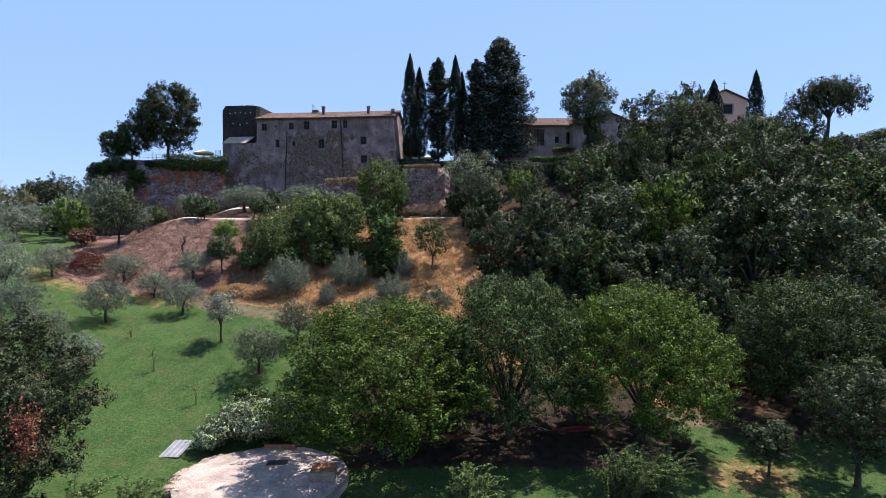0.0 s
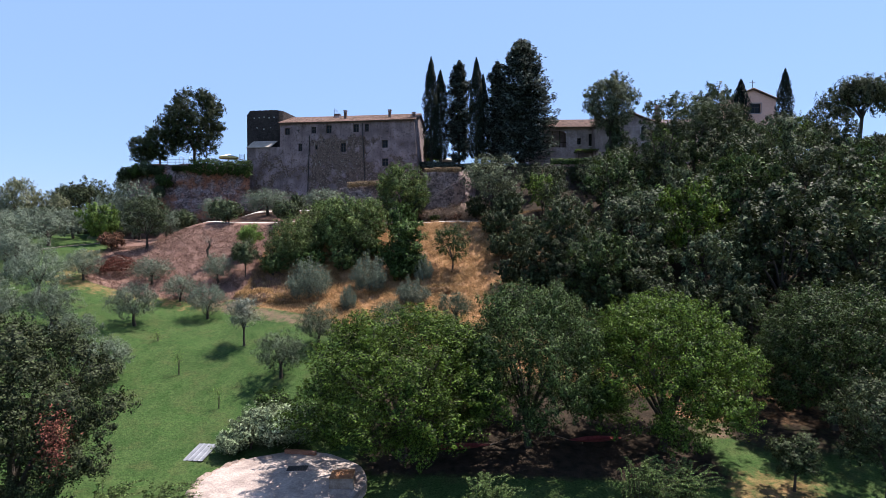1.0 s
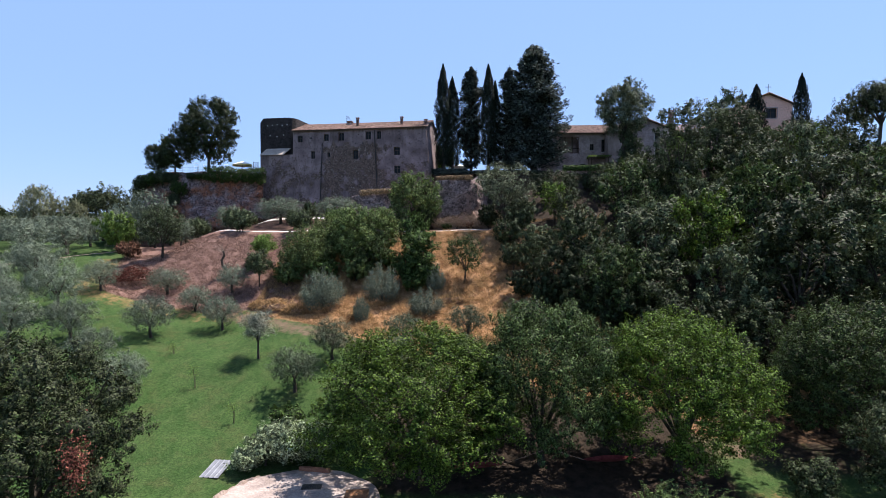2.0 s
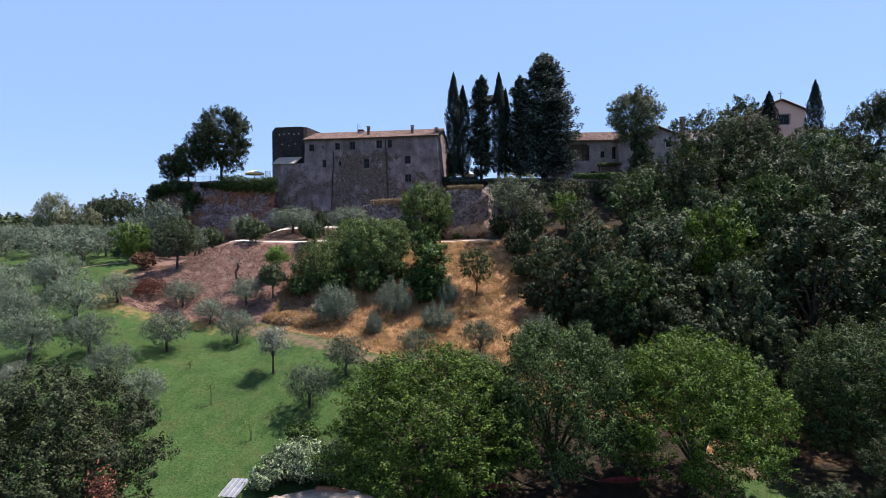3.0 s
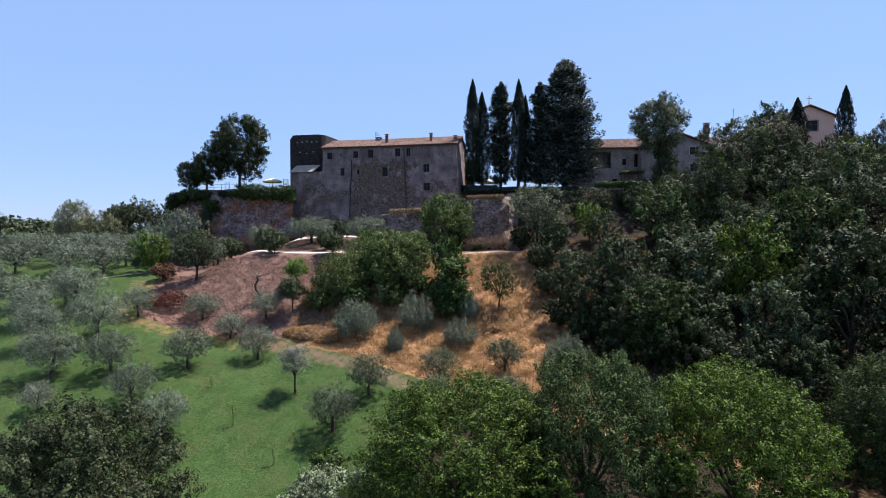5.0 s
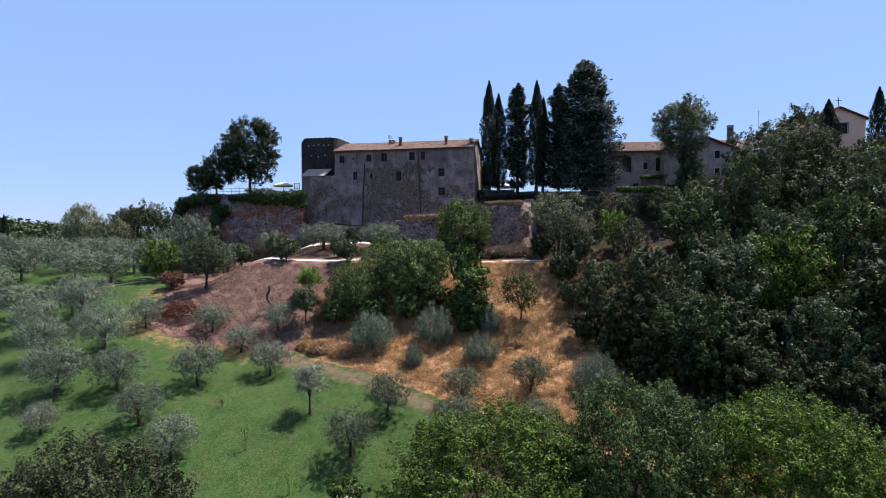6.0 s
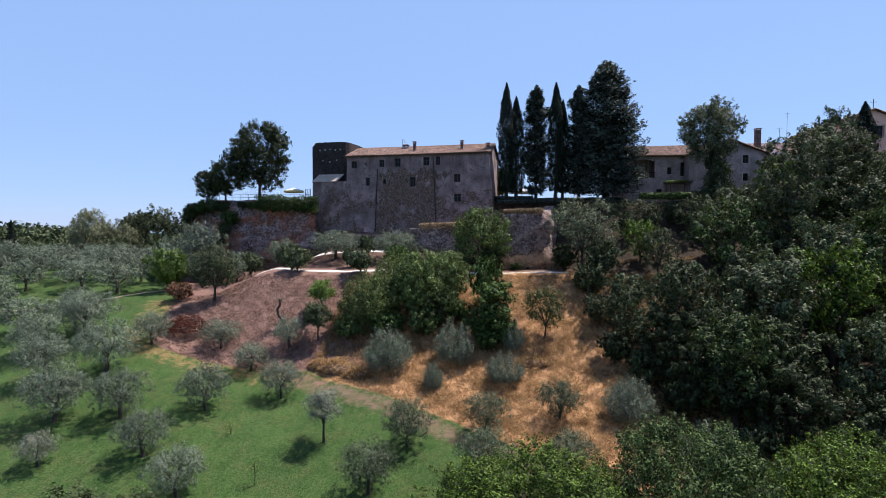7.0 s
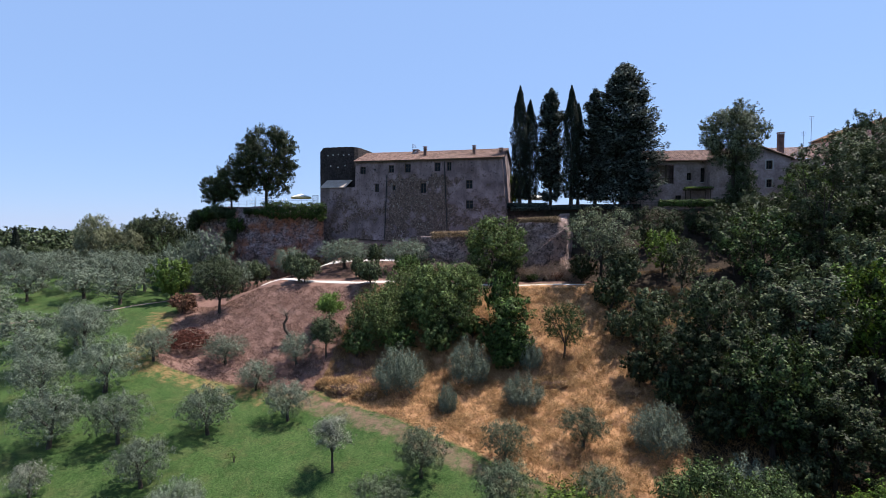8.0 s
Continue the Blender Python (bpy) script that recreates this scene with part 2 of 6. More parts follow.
WOOD = surface("dark_wood", (0.05, 0.035, 0.025), (0.09, 0.065, 0.045), 2.0, 20.0, 0.7)
STONE_TRIM = surface("pale_stone_trim", (0.38, 0.35, 0.32), (0.50, 0.47, 0.44), 1.0, 9.0)
IRON = surface("dark_iron", (0.03, 0.03, 0.032), (0.06, 0.055, 0.05), 2.0, 12.0, 0.6, metal=0.4)
PALE_METAL = surface("pale_corrugated_metal", (0.15, 0.155, 0.175), (0.215, 0.22, 0.245), 1.5, 9.0, 0.6, 0.2, 0.01, metal=0.1)
SHEET = surface("weathered_pale_sheet", (0.33, 0.265, 0.225), (0.42, 0.345, 0.295), 1.0, 9.0, 0.9)
CONCRETE = surface("pale_dusty_concrete", (0.24, 0.19, 0.17), (0.40, 0.325, 0.29), 0.9, 7.0, 0.95, 0.6, 0.04)
KERB = surface("rough_pinkish_stone", (0.20, 0.14, 0.11), (0.31, 0.24, 0.20), 2.0, 9.0)
BRICK = surface("red_brick", (0.30, 0.13, 0.085), (0.38, 0.19, 0.12), 3.0, 20.0, 0.95)
RUST = surface("rusty_iron", (0.22, 0.10, 0.05), (0.34, 0.17, 0.09), 2.0, 14.0, 0.9)
GRAVEL = surface("white_gravel", (0.44, 0.40, 0.37), (0.54, 0.50, 0.465), 0.8, 10.0, 0.95, 0.5, 0.03)
CANVAS = surface("white_canvas", (0.74, 0.72, 0.68), (0.80, 0.79, 0.76), 1.0, 9.0, 0.9, 0.2, 0.01)
YELLOW = surface("yellow_canvas", (0.62, 0.46, 0.16), (0.74, 0.60, 0.28), 1.0, 9.0, 0.9, 0.2, 0.01)
RED_CLOTH = surface("red_woven_cloth", (0.16, 0.03, 0.03), (0.26, 0.06, 0.055), 3.0, 20.0, 0.95)
DEADWOOD = surface("bleached_dead_wood", (0.20, 0.14, 0.11), (0.34, 0.26, 0.21), 2.0, 14.0)
GLASS, _t, _p = nodes_of("dark_window_glass", 0.25)
_p.inputs["Base Color"].default_value = (0.012, 0.013, 0.015, 1)
_p.inputs["Specular IOR Level"].default_value = 0.15


def ground_material():
    """Lawn, straw-covered dry grass, red-brown bank and bare soil that also paints tree shade, by the zones stored on
    the ground.
    """
    m, t, p = nodes_of("ground", 1.0)
    p.inputs["Specular IOR Level"].default_value = 0.1
    z = t.nodes.new("ShaderNodeVertexColor")
    z.layer_name = "zones"
    sep = t.nodes.new("ShaderNodeSeparateColor")
    t.links.new(z.outputs[0], sep.inputs[0])
    fine = noise_of(t, 9.0, 6.0, 0.75)
    broad = ramp(t, noise_of(t, 0.22, 5.0, 0.65), 0.36, 0.66)
    mid = ramp(t, noise_of(t, 1.6, 6.0, 0.7), 0.33, 0.67)
    lawn = mixed(t, broad, (0.022, 0.072, 0.018), (0.066, 0.145, 0.038))
    lawn = mixed(t, ramp(t, noise_of(t, 0.5, 7.0, 0.72), 0.5, 0.72), lawn, (0.15, 0.125, 0.06))
    lawn = mixed(t, ramp(t, noise_of(t, 1.3, 6.0, 0.75, stretch=(1.0, 0.6, 1.0)), 0.42, 0.66), lawn, mixed(t, 0.6, lawn, (0.15, 0.205, 0.075)))
    lawn = mixed(t, ramp(t, noise_of(t, 4.5, 6.0, 0.8), 0.56, 0.36), lawn, mixed(t, 0.6, lawn, (0.012, 0.033, 0.007)))
    lawn = mixed(t, ramp(t, fine, 0.4, 0.66), mixed(t, 0.5, lawn, (0.014, 0.036, 0.008)), mixed(t, 0.45, lawn, (0.13, 0.19, 0.06)))
    straw = mixed(t, mid, (0.31, 0.152, 0.075), (0.66, 0.385, 0.20))
    straw = mixed(t, ramp(t, noise_of(t, 0.45, 5.0, 0.7), 0.5, 0.66), straw, (0.17, 0.088, 0.052))
    bank = mixed(t, mid, (0.185, 0.103, 0.083), (0.315, 0.19, 0.157))
    bank = mixed(t, ramp(t, fine, 0.45, 0.8), bank, (0.33, 0.20, 0.16))
    bank = mixed(t, ramp(t, noise_of(t, 0.35, 6.0, 0.75), 0.5, 0.68), bank, (0.13, 0.068, 0.052))
    # kept near black, so that it also stands for shade under trees
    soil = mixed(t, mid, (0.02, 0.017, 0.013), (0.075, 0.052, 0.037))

    def edge(socket):
        a = t.nodes.new("ShaderNodeMath")
        a.operation = "MULTIPLY_ADD"
        t.links.new(noise_of(t, 1.1, 6.0, 0.75), a.inputs[0])
        a.inputs[1].default_value = 0.7
        t.links.new(socket, a.inputs[2])
        return ramp(t, a.outputs[0], 0.72, 0.98)

    c = mixed(t, edge(sep.outputs[0]), lawn, straw)
    c = mixed(t, edge(sep.outputs[1]), c, bank)
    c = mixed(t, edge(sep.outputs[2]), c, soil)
    c = mixed(t, 0.38, c, (0.0, 0.0, 0.0))
    t.links.new(c, p.inputs["Base Color"])
    bump(t, p, fine, 0.7, 0.10)
    return m


# ---- the ground ----
def smooth(a, b, x):
    k = np.clip((x - a) / (b - a), 0.0, 1.0)
    return k * k * (3 - 2 * k)


def profile(y, ys, zs):
    """Height along a cross-section of the hill, rounded at its breaks."""
    return sum(np.interp(y + d, ys, zs) for d in (-0.9, -0.3, 0.3, 0.9)) / 4


MID_Y = (-80, 10, 28, 34, 38.4, 42.5, 47, 52, 56, 60, 73.2, 79, 87, 91, 92.6, 94, 130, 170, 260, 420, 3000)
MID_Z = (-4, -2, -0.3, 0.2, 1.3, 2.9, 4.3, 5.5, 6.3, 7.6, 15.4, 15.7, 17.6, 20.3, 20.6, 25.8, 26, 16, 2, 2, -30)
LEFT_Y = (-80, 10, 28, 34, 46, 57, 64, 72, 80, 95, 140, 260, 420, 3000)
LEFT_Z = (-4, -1, 2.2, 3.6, 6.2, 9.0, 10.3, 12.0, 13.2, 13.6, 9, 9, 14, -30)
RIGHT_Y = (-80, 10, 30, 40, 48, 56, 64, 74, 85, 95, 140, 200, 420, 3000)
RIGHT_Z = (-4, -1.5, -0.2, 0.8, 3.2, 7.0, 11.5, 16.0, 21.0, 25.6, 27, 18, 2, -30)


def height(x, y):
    """The ground's height: garden, bank, terraces and hilltop."""
    x, y = np.asarray(x, float), np.asarray(y, float)
    a = np.interp(y, (46, 60, 82, 90), (-15, -35, -36, -57))
    b = np.interp(y, (46, 60, 82, 90), (-48, -45, -46, -64))
    wl = smooth(0, 1, (x - a) / (b - a))
    wr = smooth(1, 12, x)
    back = 2.3 * smooth(-72, -67, x) * (1 - smooth(-9.8, -8.6, x)) * smooth(84, 90, y)
    z = profile(y - back, MID_Y, MID_Z) * (1 - wl) * (1 - wr) + profile(y, LEFT_Y, LEFT_Z) * wl + profile(y, RIGHT_Y, RIGHT_Z) * wr * (1 - wl)
    z = z - 3.6 * smooth(-33, -40, x) * smooth(79, 88, y) * (1 - smooth(94.4, 95.6, y)) * smooth(-66, -60, x)
    return z + 0.12 * np.sin(x * 0.31 + 1.3) * np.sin(y * 0.27) + 0.05 * np.sin(x * 0.9) * np.sin(y * 0.8 + 0.5)


def zones(x, y):
    """How far the ground is dry grass, red-brown bank or bare soil, the soil also holding painted tree shade."""
    edge_y = np.interp(x, (-30, -24.7, -16, -10, -4, 4, 12, 30), (60, 57, 53.6, 50.5, 47, 43, 40, 38))
    dry = smooth(-1.0, 1.5, y - edge_y) * smooth(-29, -21, x) * (1 - smooth(91, 94, y)) * (1 - smooth(74, 77, y) * (1 - smooth(5, 8, x)))
    bank = smooth(-49.5, -46, x + 0.45 * (y - 70)) * (1 - smooth(-22, -17, x)) * smooth(56.5, 59.5, y) * (1 - smooth(92, 95, y))
    bank = np.maximum(bank, smooth(80, 86, y) * (1 - smooth(100, 104, y)) * smooth(-65, -59, x) * (1 - smooth(-4, 0, x)))
    bank = np.maximum(bank, smooth(-22, -18, x) * (1 - smooth(4, 7, x)) * smooth(74.5, 77, y) * (1 - smooth(78, 80, y)))
    # dark band behind the path; the shade of its trees is painted in
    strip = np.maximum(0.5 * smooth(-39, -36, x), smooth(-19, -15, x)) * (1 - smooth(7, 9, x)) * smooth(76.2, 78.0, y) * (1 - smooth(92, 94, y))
    soil = 0.5 * smooth(-5.5, -1.5, y - edge_y) * (1 - smooth(-0.4, 1.2, y - edge_y)) * smooth(-40, -28, x)
    bank = np.maximum(bank, soil)
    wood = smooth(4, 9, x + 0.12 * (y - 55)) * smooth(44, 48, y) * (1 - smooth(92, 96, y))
    # shade below the walnuts, painted as dark soil
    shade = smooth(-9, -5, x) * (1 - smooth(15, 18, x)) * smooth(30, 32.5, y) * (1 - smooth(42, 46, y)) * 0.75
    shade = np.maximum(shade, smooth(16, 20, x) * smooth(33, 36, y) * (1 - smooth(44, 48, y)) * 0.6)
    dry = np.maximum(dry, 0.5 * np.exp(-((x - 18.0) / 5.5) ** 2 - ((y - 30.6) / 4.0) ** 2))
    u = x + 0.45 * (y - 70)
    tan = smooth(50, 57, y) * (1 - smooth(58.5, 60, y)) * smooth(-46, -42, x) * (1 - smooth(-24, -18, x))
    tan = np.maximum(tan, smooth(-56, -50, u) * (1 - smooth(-47.5, -46, u)) * smooth(52, 57, y) * (1 - smooth(70, 76, y)))
    dry = np.maximum(dry, 0.44 * tan)
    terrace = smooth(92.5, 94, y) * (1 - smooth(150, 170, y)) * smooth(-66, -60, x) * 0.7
    # first term paints the shade of the large tree on the bank's edge
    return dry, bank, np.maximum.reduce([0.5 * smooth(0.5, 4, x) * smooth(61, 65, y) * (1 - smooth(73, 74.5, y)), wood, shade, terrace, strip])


def spread(a, b, step, reach):
    """Even steps from a to b, then ever wider ones out to reach."""
    out, d = [], step
    while sum(out) < reach:
        d *= 1.35
        out.append(d)
    o = np.cumsum(out)
    return np.concatenate([a - o[::-1], np.arange(a, b + step / 2, step), b + o])


def grid_mesh(name, xs, ys, zfun):
    X, Y = np.meshgrid(xs, ys)
    Z = zfun(X, Y)
    co = np.stack([X, Y, Z], -1).reshape(-1, 3)
    nx, ny = len(xs), len(ys)
    i = (np.arange(ny - 1)[:, None] * nx + np.arange(nx - 1)[None]).reshape(-1)
    f = np.stack([i, i + 1, i + 1 + nx, i + nx], -1)
    return raw_mesh(name, co, f), X.reshape(-1), Y.reshape(-1)


def raw_mesh(name, co, quads):
    """A mesh from arrays of corners and of faces that all have as many corners."""
    me = bpy.data.meshes.new(name)
    me.vertices.add(len(co))
    me.vertices.foreach_set("co", np.asarray(co, np.float32).reshape(-1))
    me.loops.add(quads.size)
    me.loops.foreach_set("vertex_index", quads.reshape(-1).astype(np.int32))
    me.polygons.add(len(quads))
    me.polygons.foreach_set("loop_start", np.arange(0, quads.size, quads.shape[1], dtype=np.int32))
    me.update(calc_edges=True)
    return me


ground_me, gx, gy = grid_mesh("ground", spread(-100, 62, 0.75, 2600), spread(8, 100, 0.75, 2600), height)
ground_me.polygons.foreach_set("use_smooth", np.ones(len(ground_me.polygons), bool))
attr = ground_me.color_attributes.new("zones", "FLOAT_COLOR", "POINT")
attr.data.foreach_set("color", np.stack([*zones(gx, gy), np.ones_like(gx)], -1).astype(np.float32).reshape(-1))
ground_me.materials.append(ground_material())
tagged(new("ground", ground_me), "mown green lawn rising to a dry grass and earth bank", "ground", kind="structure")


# ---- building tools ----
def part(name, data, material, parent, label=""):
    """One mesh object under a thing or a part; data is a bmesh or a finished mesh."""
    if isinstance(data, bmesh.types.BMesh):
        me = bpy.data.meshes.new(name)
        data.to_mesh(me)
        data.free()
    else:
        me = data
    if not me.materials:
        me.materials.append(material)
    ob = new(name, me)
    ob.parent = parent
    if label:
        ob["label"] = label
    return ob


def empty(name, m, label, category, group="", kind=""):
    ob = new(name)
    ob.empty_display_size = 0.2
    ob.matrix_basis = m
    return tagged(ob, label, category, group, kind)


def box(bm, x0, x1, y0, y1, z0, z1, bevel=0.0, m=None):
    """A box between two corners, with its edges eased."""
    made = bmesh.ops.create_cube(bm, size=1.0, matrix=Matrix.Translation(((x0 + x1) / 2, (y0 + y1) / 2, (z0 + z1) / 2)) @ Matrix.Diagonal((x1 - x0, y1 - y0, z1 - z0, 1)))["verts"]
    if bevel:
        edges = list({e for v in made for e in v.link_edges})
        made = bmesh.ops.bevel(bm, geom=edges, offset=bevel, segments=1, affect="EDGES")["verts"]
    if m is not None:
        bmesh.ops.transform(bm, matrix=m, verts=[v for v in made if v.is_valid])
    return bm


def boxed(*args, **kw):
    return box(bmesh.new(), *args, **kw)


class Tubes:
    """Tapered tubes gathered into one mesh."""

    def __init__(self, sides=7):
        self.co, self.f, self.n, self.sides = [], [], 0, sides

    def add(self, pts, radii):
        pts, s = [Vector(p) for p in pts], self.sides
        for i, (p, r) in enumerate(zip(pts, radii)):
            d = (pts[min(i + 1, len(pts) - 1)] - pts[max(i - 1, 0)]).normalized()
            u = d.orthogonal().normalized()
            w = d.cross(u)
            for k in range(s):
                a = 2 * math.pi * k / s
                self.co.append(p + (math.cos(a) * u + math.sin(a) * w) * float(r))
        for i in range(len(pts) - 1):
            for k in range(s):
                a, b = self.n + i * s + k, self.n + i * s + (k + 1) % s
                self.f.append((a, b, b + s, a + s))
        self.n += len(pts) * s
        return self

    def mesh(self, name):
        me = raw_mesh(name, np.array([tuple(c) for c in self.co]), np.array(self.f))
        me.polygons.foreach_set("use_smooth", np.ones(len(me.polygons), bool))
        return me


# ---- trees ----
def leaves(name, pos, normal, length, aspect, rng, along=None):
    """Pointed leaves at pos, facing normal; along: the way they point, else any."""
    n = len(pos)
    normal = normal / (np.linalg.norm(normal, axis=1, keepdims=True) + 1e-9)
    way = rng.normal(size=(n, 3)) if along is None else along + rng.normal(size=(n, 3)) * 0.35
    way -= normal * (way * normal).sum(1, keepdims=True)
    way /= np.linalg.norm(way, axis=1, keepdims=True) + 1e-9
    side = np.cross(normal, way)
    l = (length * rng.uniform(0.6, 1.25, n))[:, None]
    w = l * aspect
    co = np.stack([pos - way * l * 0.4 - side * w * 0.5, pos - way * l * 0.4 + side * w * 0.5, pos + way * l * 0.6], 1).reshape(-1, 3)
    return raw_mesh(name, co, np.arange(3 * n).reshape(-1, 3))


def unit(rng, n, low=-1.0):
    d = rng.normal(size=(n, 3))
    d /= np.linalg.norm(d, axis=1, keepdims=True)
    d[:, 2] = np.where(d[:, 2] < low, -d[:, 2], d[:, 2])
    return d


def lobed(rng, lobes, n, clump, per, low=-0.55, shell=0.8, rise=0.55, spray=1.0, loose=0.62):
    """Leaf places and facings: lobes set with leafy sprays that grow outwards and up, with gaps between."""
    lobes = np.array(lobes, float)
    area = lobes[:, 3] * lobes[:, 4] + lobes[:, 4] * lobes[:, 5]
    count = max(8, n // per)
    k = rng.choice(len(lobes), count, p=area / area.sum())
    d = unit(rng, count, low)
    c = lobes[k, :3] + d * lobes[k, 3:] * rng.uniform(shell, 1.0, (count, 1)) * (1 + 0.06 * rng.normal(size=(count, 1)))
    axis = d + rng.normal(size=(count, 3)) * 0.3 + (0, 0, rise)
    axis /= np.linalg.norm(axis, axis=1, keepdims=True)
    j = rng.integers(0, count, n)
    d2 = unit(rng, n)
    big = clump * rng.uniform(0.55, 1.35, count)[j][:, None]
    u = rng.uniform(-0.45, 1.0, (n, 1))
    pos = c[j] + axis[j] * u * big * spray + d2 * big * rng.uniform(0.2, 1.0, (n, 1)) ** 0.6 * (0.95 - 0.6 * np.clip(u, 0, 1))
    return pos, loose * d2 + (1.57 - loose) * d[j] + 0.28 * rng.normal(size=(n, 3)) + (0, 0, 0.2)


def round_lobes(rng, count, r, cz, h, size):
    """Lobes over a crown of radius r and height h about cz, uneven, with one big one within."""
    out = [(0, 0, cz, r * 0.64, r * 0.64, h * 0.33)]
    for i in range(count):
        t = 1 - 2 * (i + 0.5) / count
        a = i * 2.39996 + rng.uniform(-0.5, 0.5)
        f = math.sqrt(1 - t * t)
        s = size * rng.uniform(0.75, 1.25)
        k = rng.uniform(0.8, 1.08)
        out.append((math.cos(a) * f * (r - s) * k, math.sin(a) * f * (r - s) * k, cz + t * (h * 0.5 - s * 0.75) * k, s, s, s * 0.78))
    return out


def limbs(rng, base_r, fork_z, top_z, reach, count, lean=0.1, sides=7):
    """A trunk that leans and forks into limbs and twigs."""
    t = Tubes(sides)
    x, y = rng.normal(0, lean, 2)
    fork = Vector((x, y, fork_z))
    t.add([(0, 0, -0.35), (x * 0.2, y * 0.2, fork_z * 0.12), (x * 0.9 + rng.normal(0, lean * 0.4), y * 0.3, fork_z * 0.55), fork], [base_r * 1.45, base_r * 1.02, base_r * 0.82, base_r * 0.72])
    for i in range(count):
        a = 2 * math.pi * (i + rng.uniform(-0.25, 0.25)) / count
        f = rng.uniform(0.45, 1.0)
        end = Vector((math.cos(a) * reach * f, math.sin(a) * reach * f, fork_z + (top_z - fork_z) * rng.uniform(0.55, 1.0)))
        mid = fork.lerp(end, 0.5) + Vector((rng.normal(0, 0.12), rng.normal(0, 0.12), 0.12)) * reach * 0.5
        t.add([fork - Vector((0, 0, 0.1)), fork.lerp(mid, 0.5), mid, end], [base_r * 0.55, base_r * 0.42, base_r * 0.30, base_r * 0.06])
        for _ in range(2):
            q = mid.lerp(end, rng.uniform(0, 0.6))
            e2 = q + Vector((rng.normal(0, 1), rng.normal(0, 1), rng.uniform(0.1, 1.0))).normalized() * reach * 0.5
            t.add([q, q.lerp(e2, 0.5) + Vector((0, 0, 0.05)), e2], [base_r * 0.2, base_r * 0.13, base_r * 0.03])
    return t


KINDS = {}


def kind(name, variants, make):
    """Build the meshes of a kind of plant, some variants of it; each is about 1 unit of its own true size."""
    KINDS[name] = []
    for v in range(variants):
        rng = np.random.default_rng(sum(map(ord, name)) * 31 + v)
        KINDS[name].append(make(rng))


def olive(n, length):
    def make(rng):
        r, h = 2.65, 3.7
        lobes = round_lobes(rng, 20, r, 2.25, h, 0.85)
        pos, nor = lobed(rng, lobes, n, 0.3, 22, -0.75)
        return limbs(rng, 0.17, 1.15, 3.2, 1.5, 4, 0.16).mesh("trunk"), leaves("crown", pos, nor, length, 0.42, rng)
    return make


def broad(n, length, r, h, cz, lobes_n, size, clump, per, base_r, fork, limb_n, aspect=0.55, low=-0.5):
    def make(rng):
        lob = np.array(round_lobes(rng, lobes_n, r, cz, h, size))
        pos, nor = lobed(rng, lob, n, clump, per, low)
        inner = lob.copy()
        inner[:, 3:] *= 0.62
        pos2, nor2 = lobed(rng, inner, n // 9, clump, 12, -1.0, 0.5)
        pos, nor = np.concatenate([pos, pos2]), np.concatenate([nor, nor2])
        length_ = np.concatenate([np.full(n, length), np.full(len(pos2), length * 1.45)])
        return limbs(rng, base_r, fork, cz + h * 0.3, r * 0.75, limb_n).mesh("trunk"), leaves("crown", pos, nor, length_, aspect, rng)
    return make


def dome(n, length, r, h, z0, lobes_n, size, clump, per, base_r, fork, limb_n, aspect=0.45, open_=0.2):
    """A wide crown that comes down low all round, its boughs set apart with gaps between them."""
    def make(rng):
        lob = [(0, 0, z0 + h * 0.45, r * 0.6, r * 0.6, h * 0.36)]
        for i in range(lobes_n):
            f = (i + 0.5) / lobes_n
            zf = f ** 1.25
            if zf < 0.35 and rng.uniform() < open_:
                continue
            a = i * 2.39996 + rng.uniform(-0.4, 0.4)
            sz = size * rng.uniform(0.7, 1.3)
            rad = (r - sz * 0.8) * math.sqrt(max(0.0, 1 - (zf * 0.97) ** 2.4)) * (0.72 + 0.28 * min(1, zf / 0.3)) * rng.uniform(0.78, 1.06)
            lob.append((math.cos(a) * rad, math.sin(a) * rad, z0 + sz * 0.5 + zf * (h - sz * 1.3), sz * 1.15, sz * 1.15, sz * 0.72))
        pos, nor = lobed(rng, lob, n, clump, per, -0.6, 0.7, 0.25, 1.25, 0.82)
        inner = np.array(lob)
        inner[:, 3:] *= 0.6
        pos2, nor2 = lobed(rng, inner, n // 9, clump, 12, -1.0, 0.5)
        pos, nor = np.concatenate([pos, pos2]), np.concatenate([nor, nor2])
        length_ = np.concatenate([np.full(n, length), np.full(len(pos2), length * 1.4)])
        return limbs(rng, base_r, fork, z0 + h * 0.85, r * 0.8, limb_n).mesh("trunk"), leaves("crown", pos, nor, length_, aspect, rng)
    return make


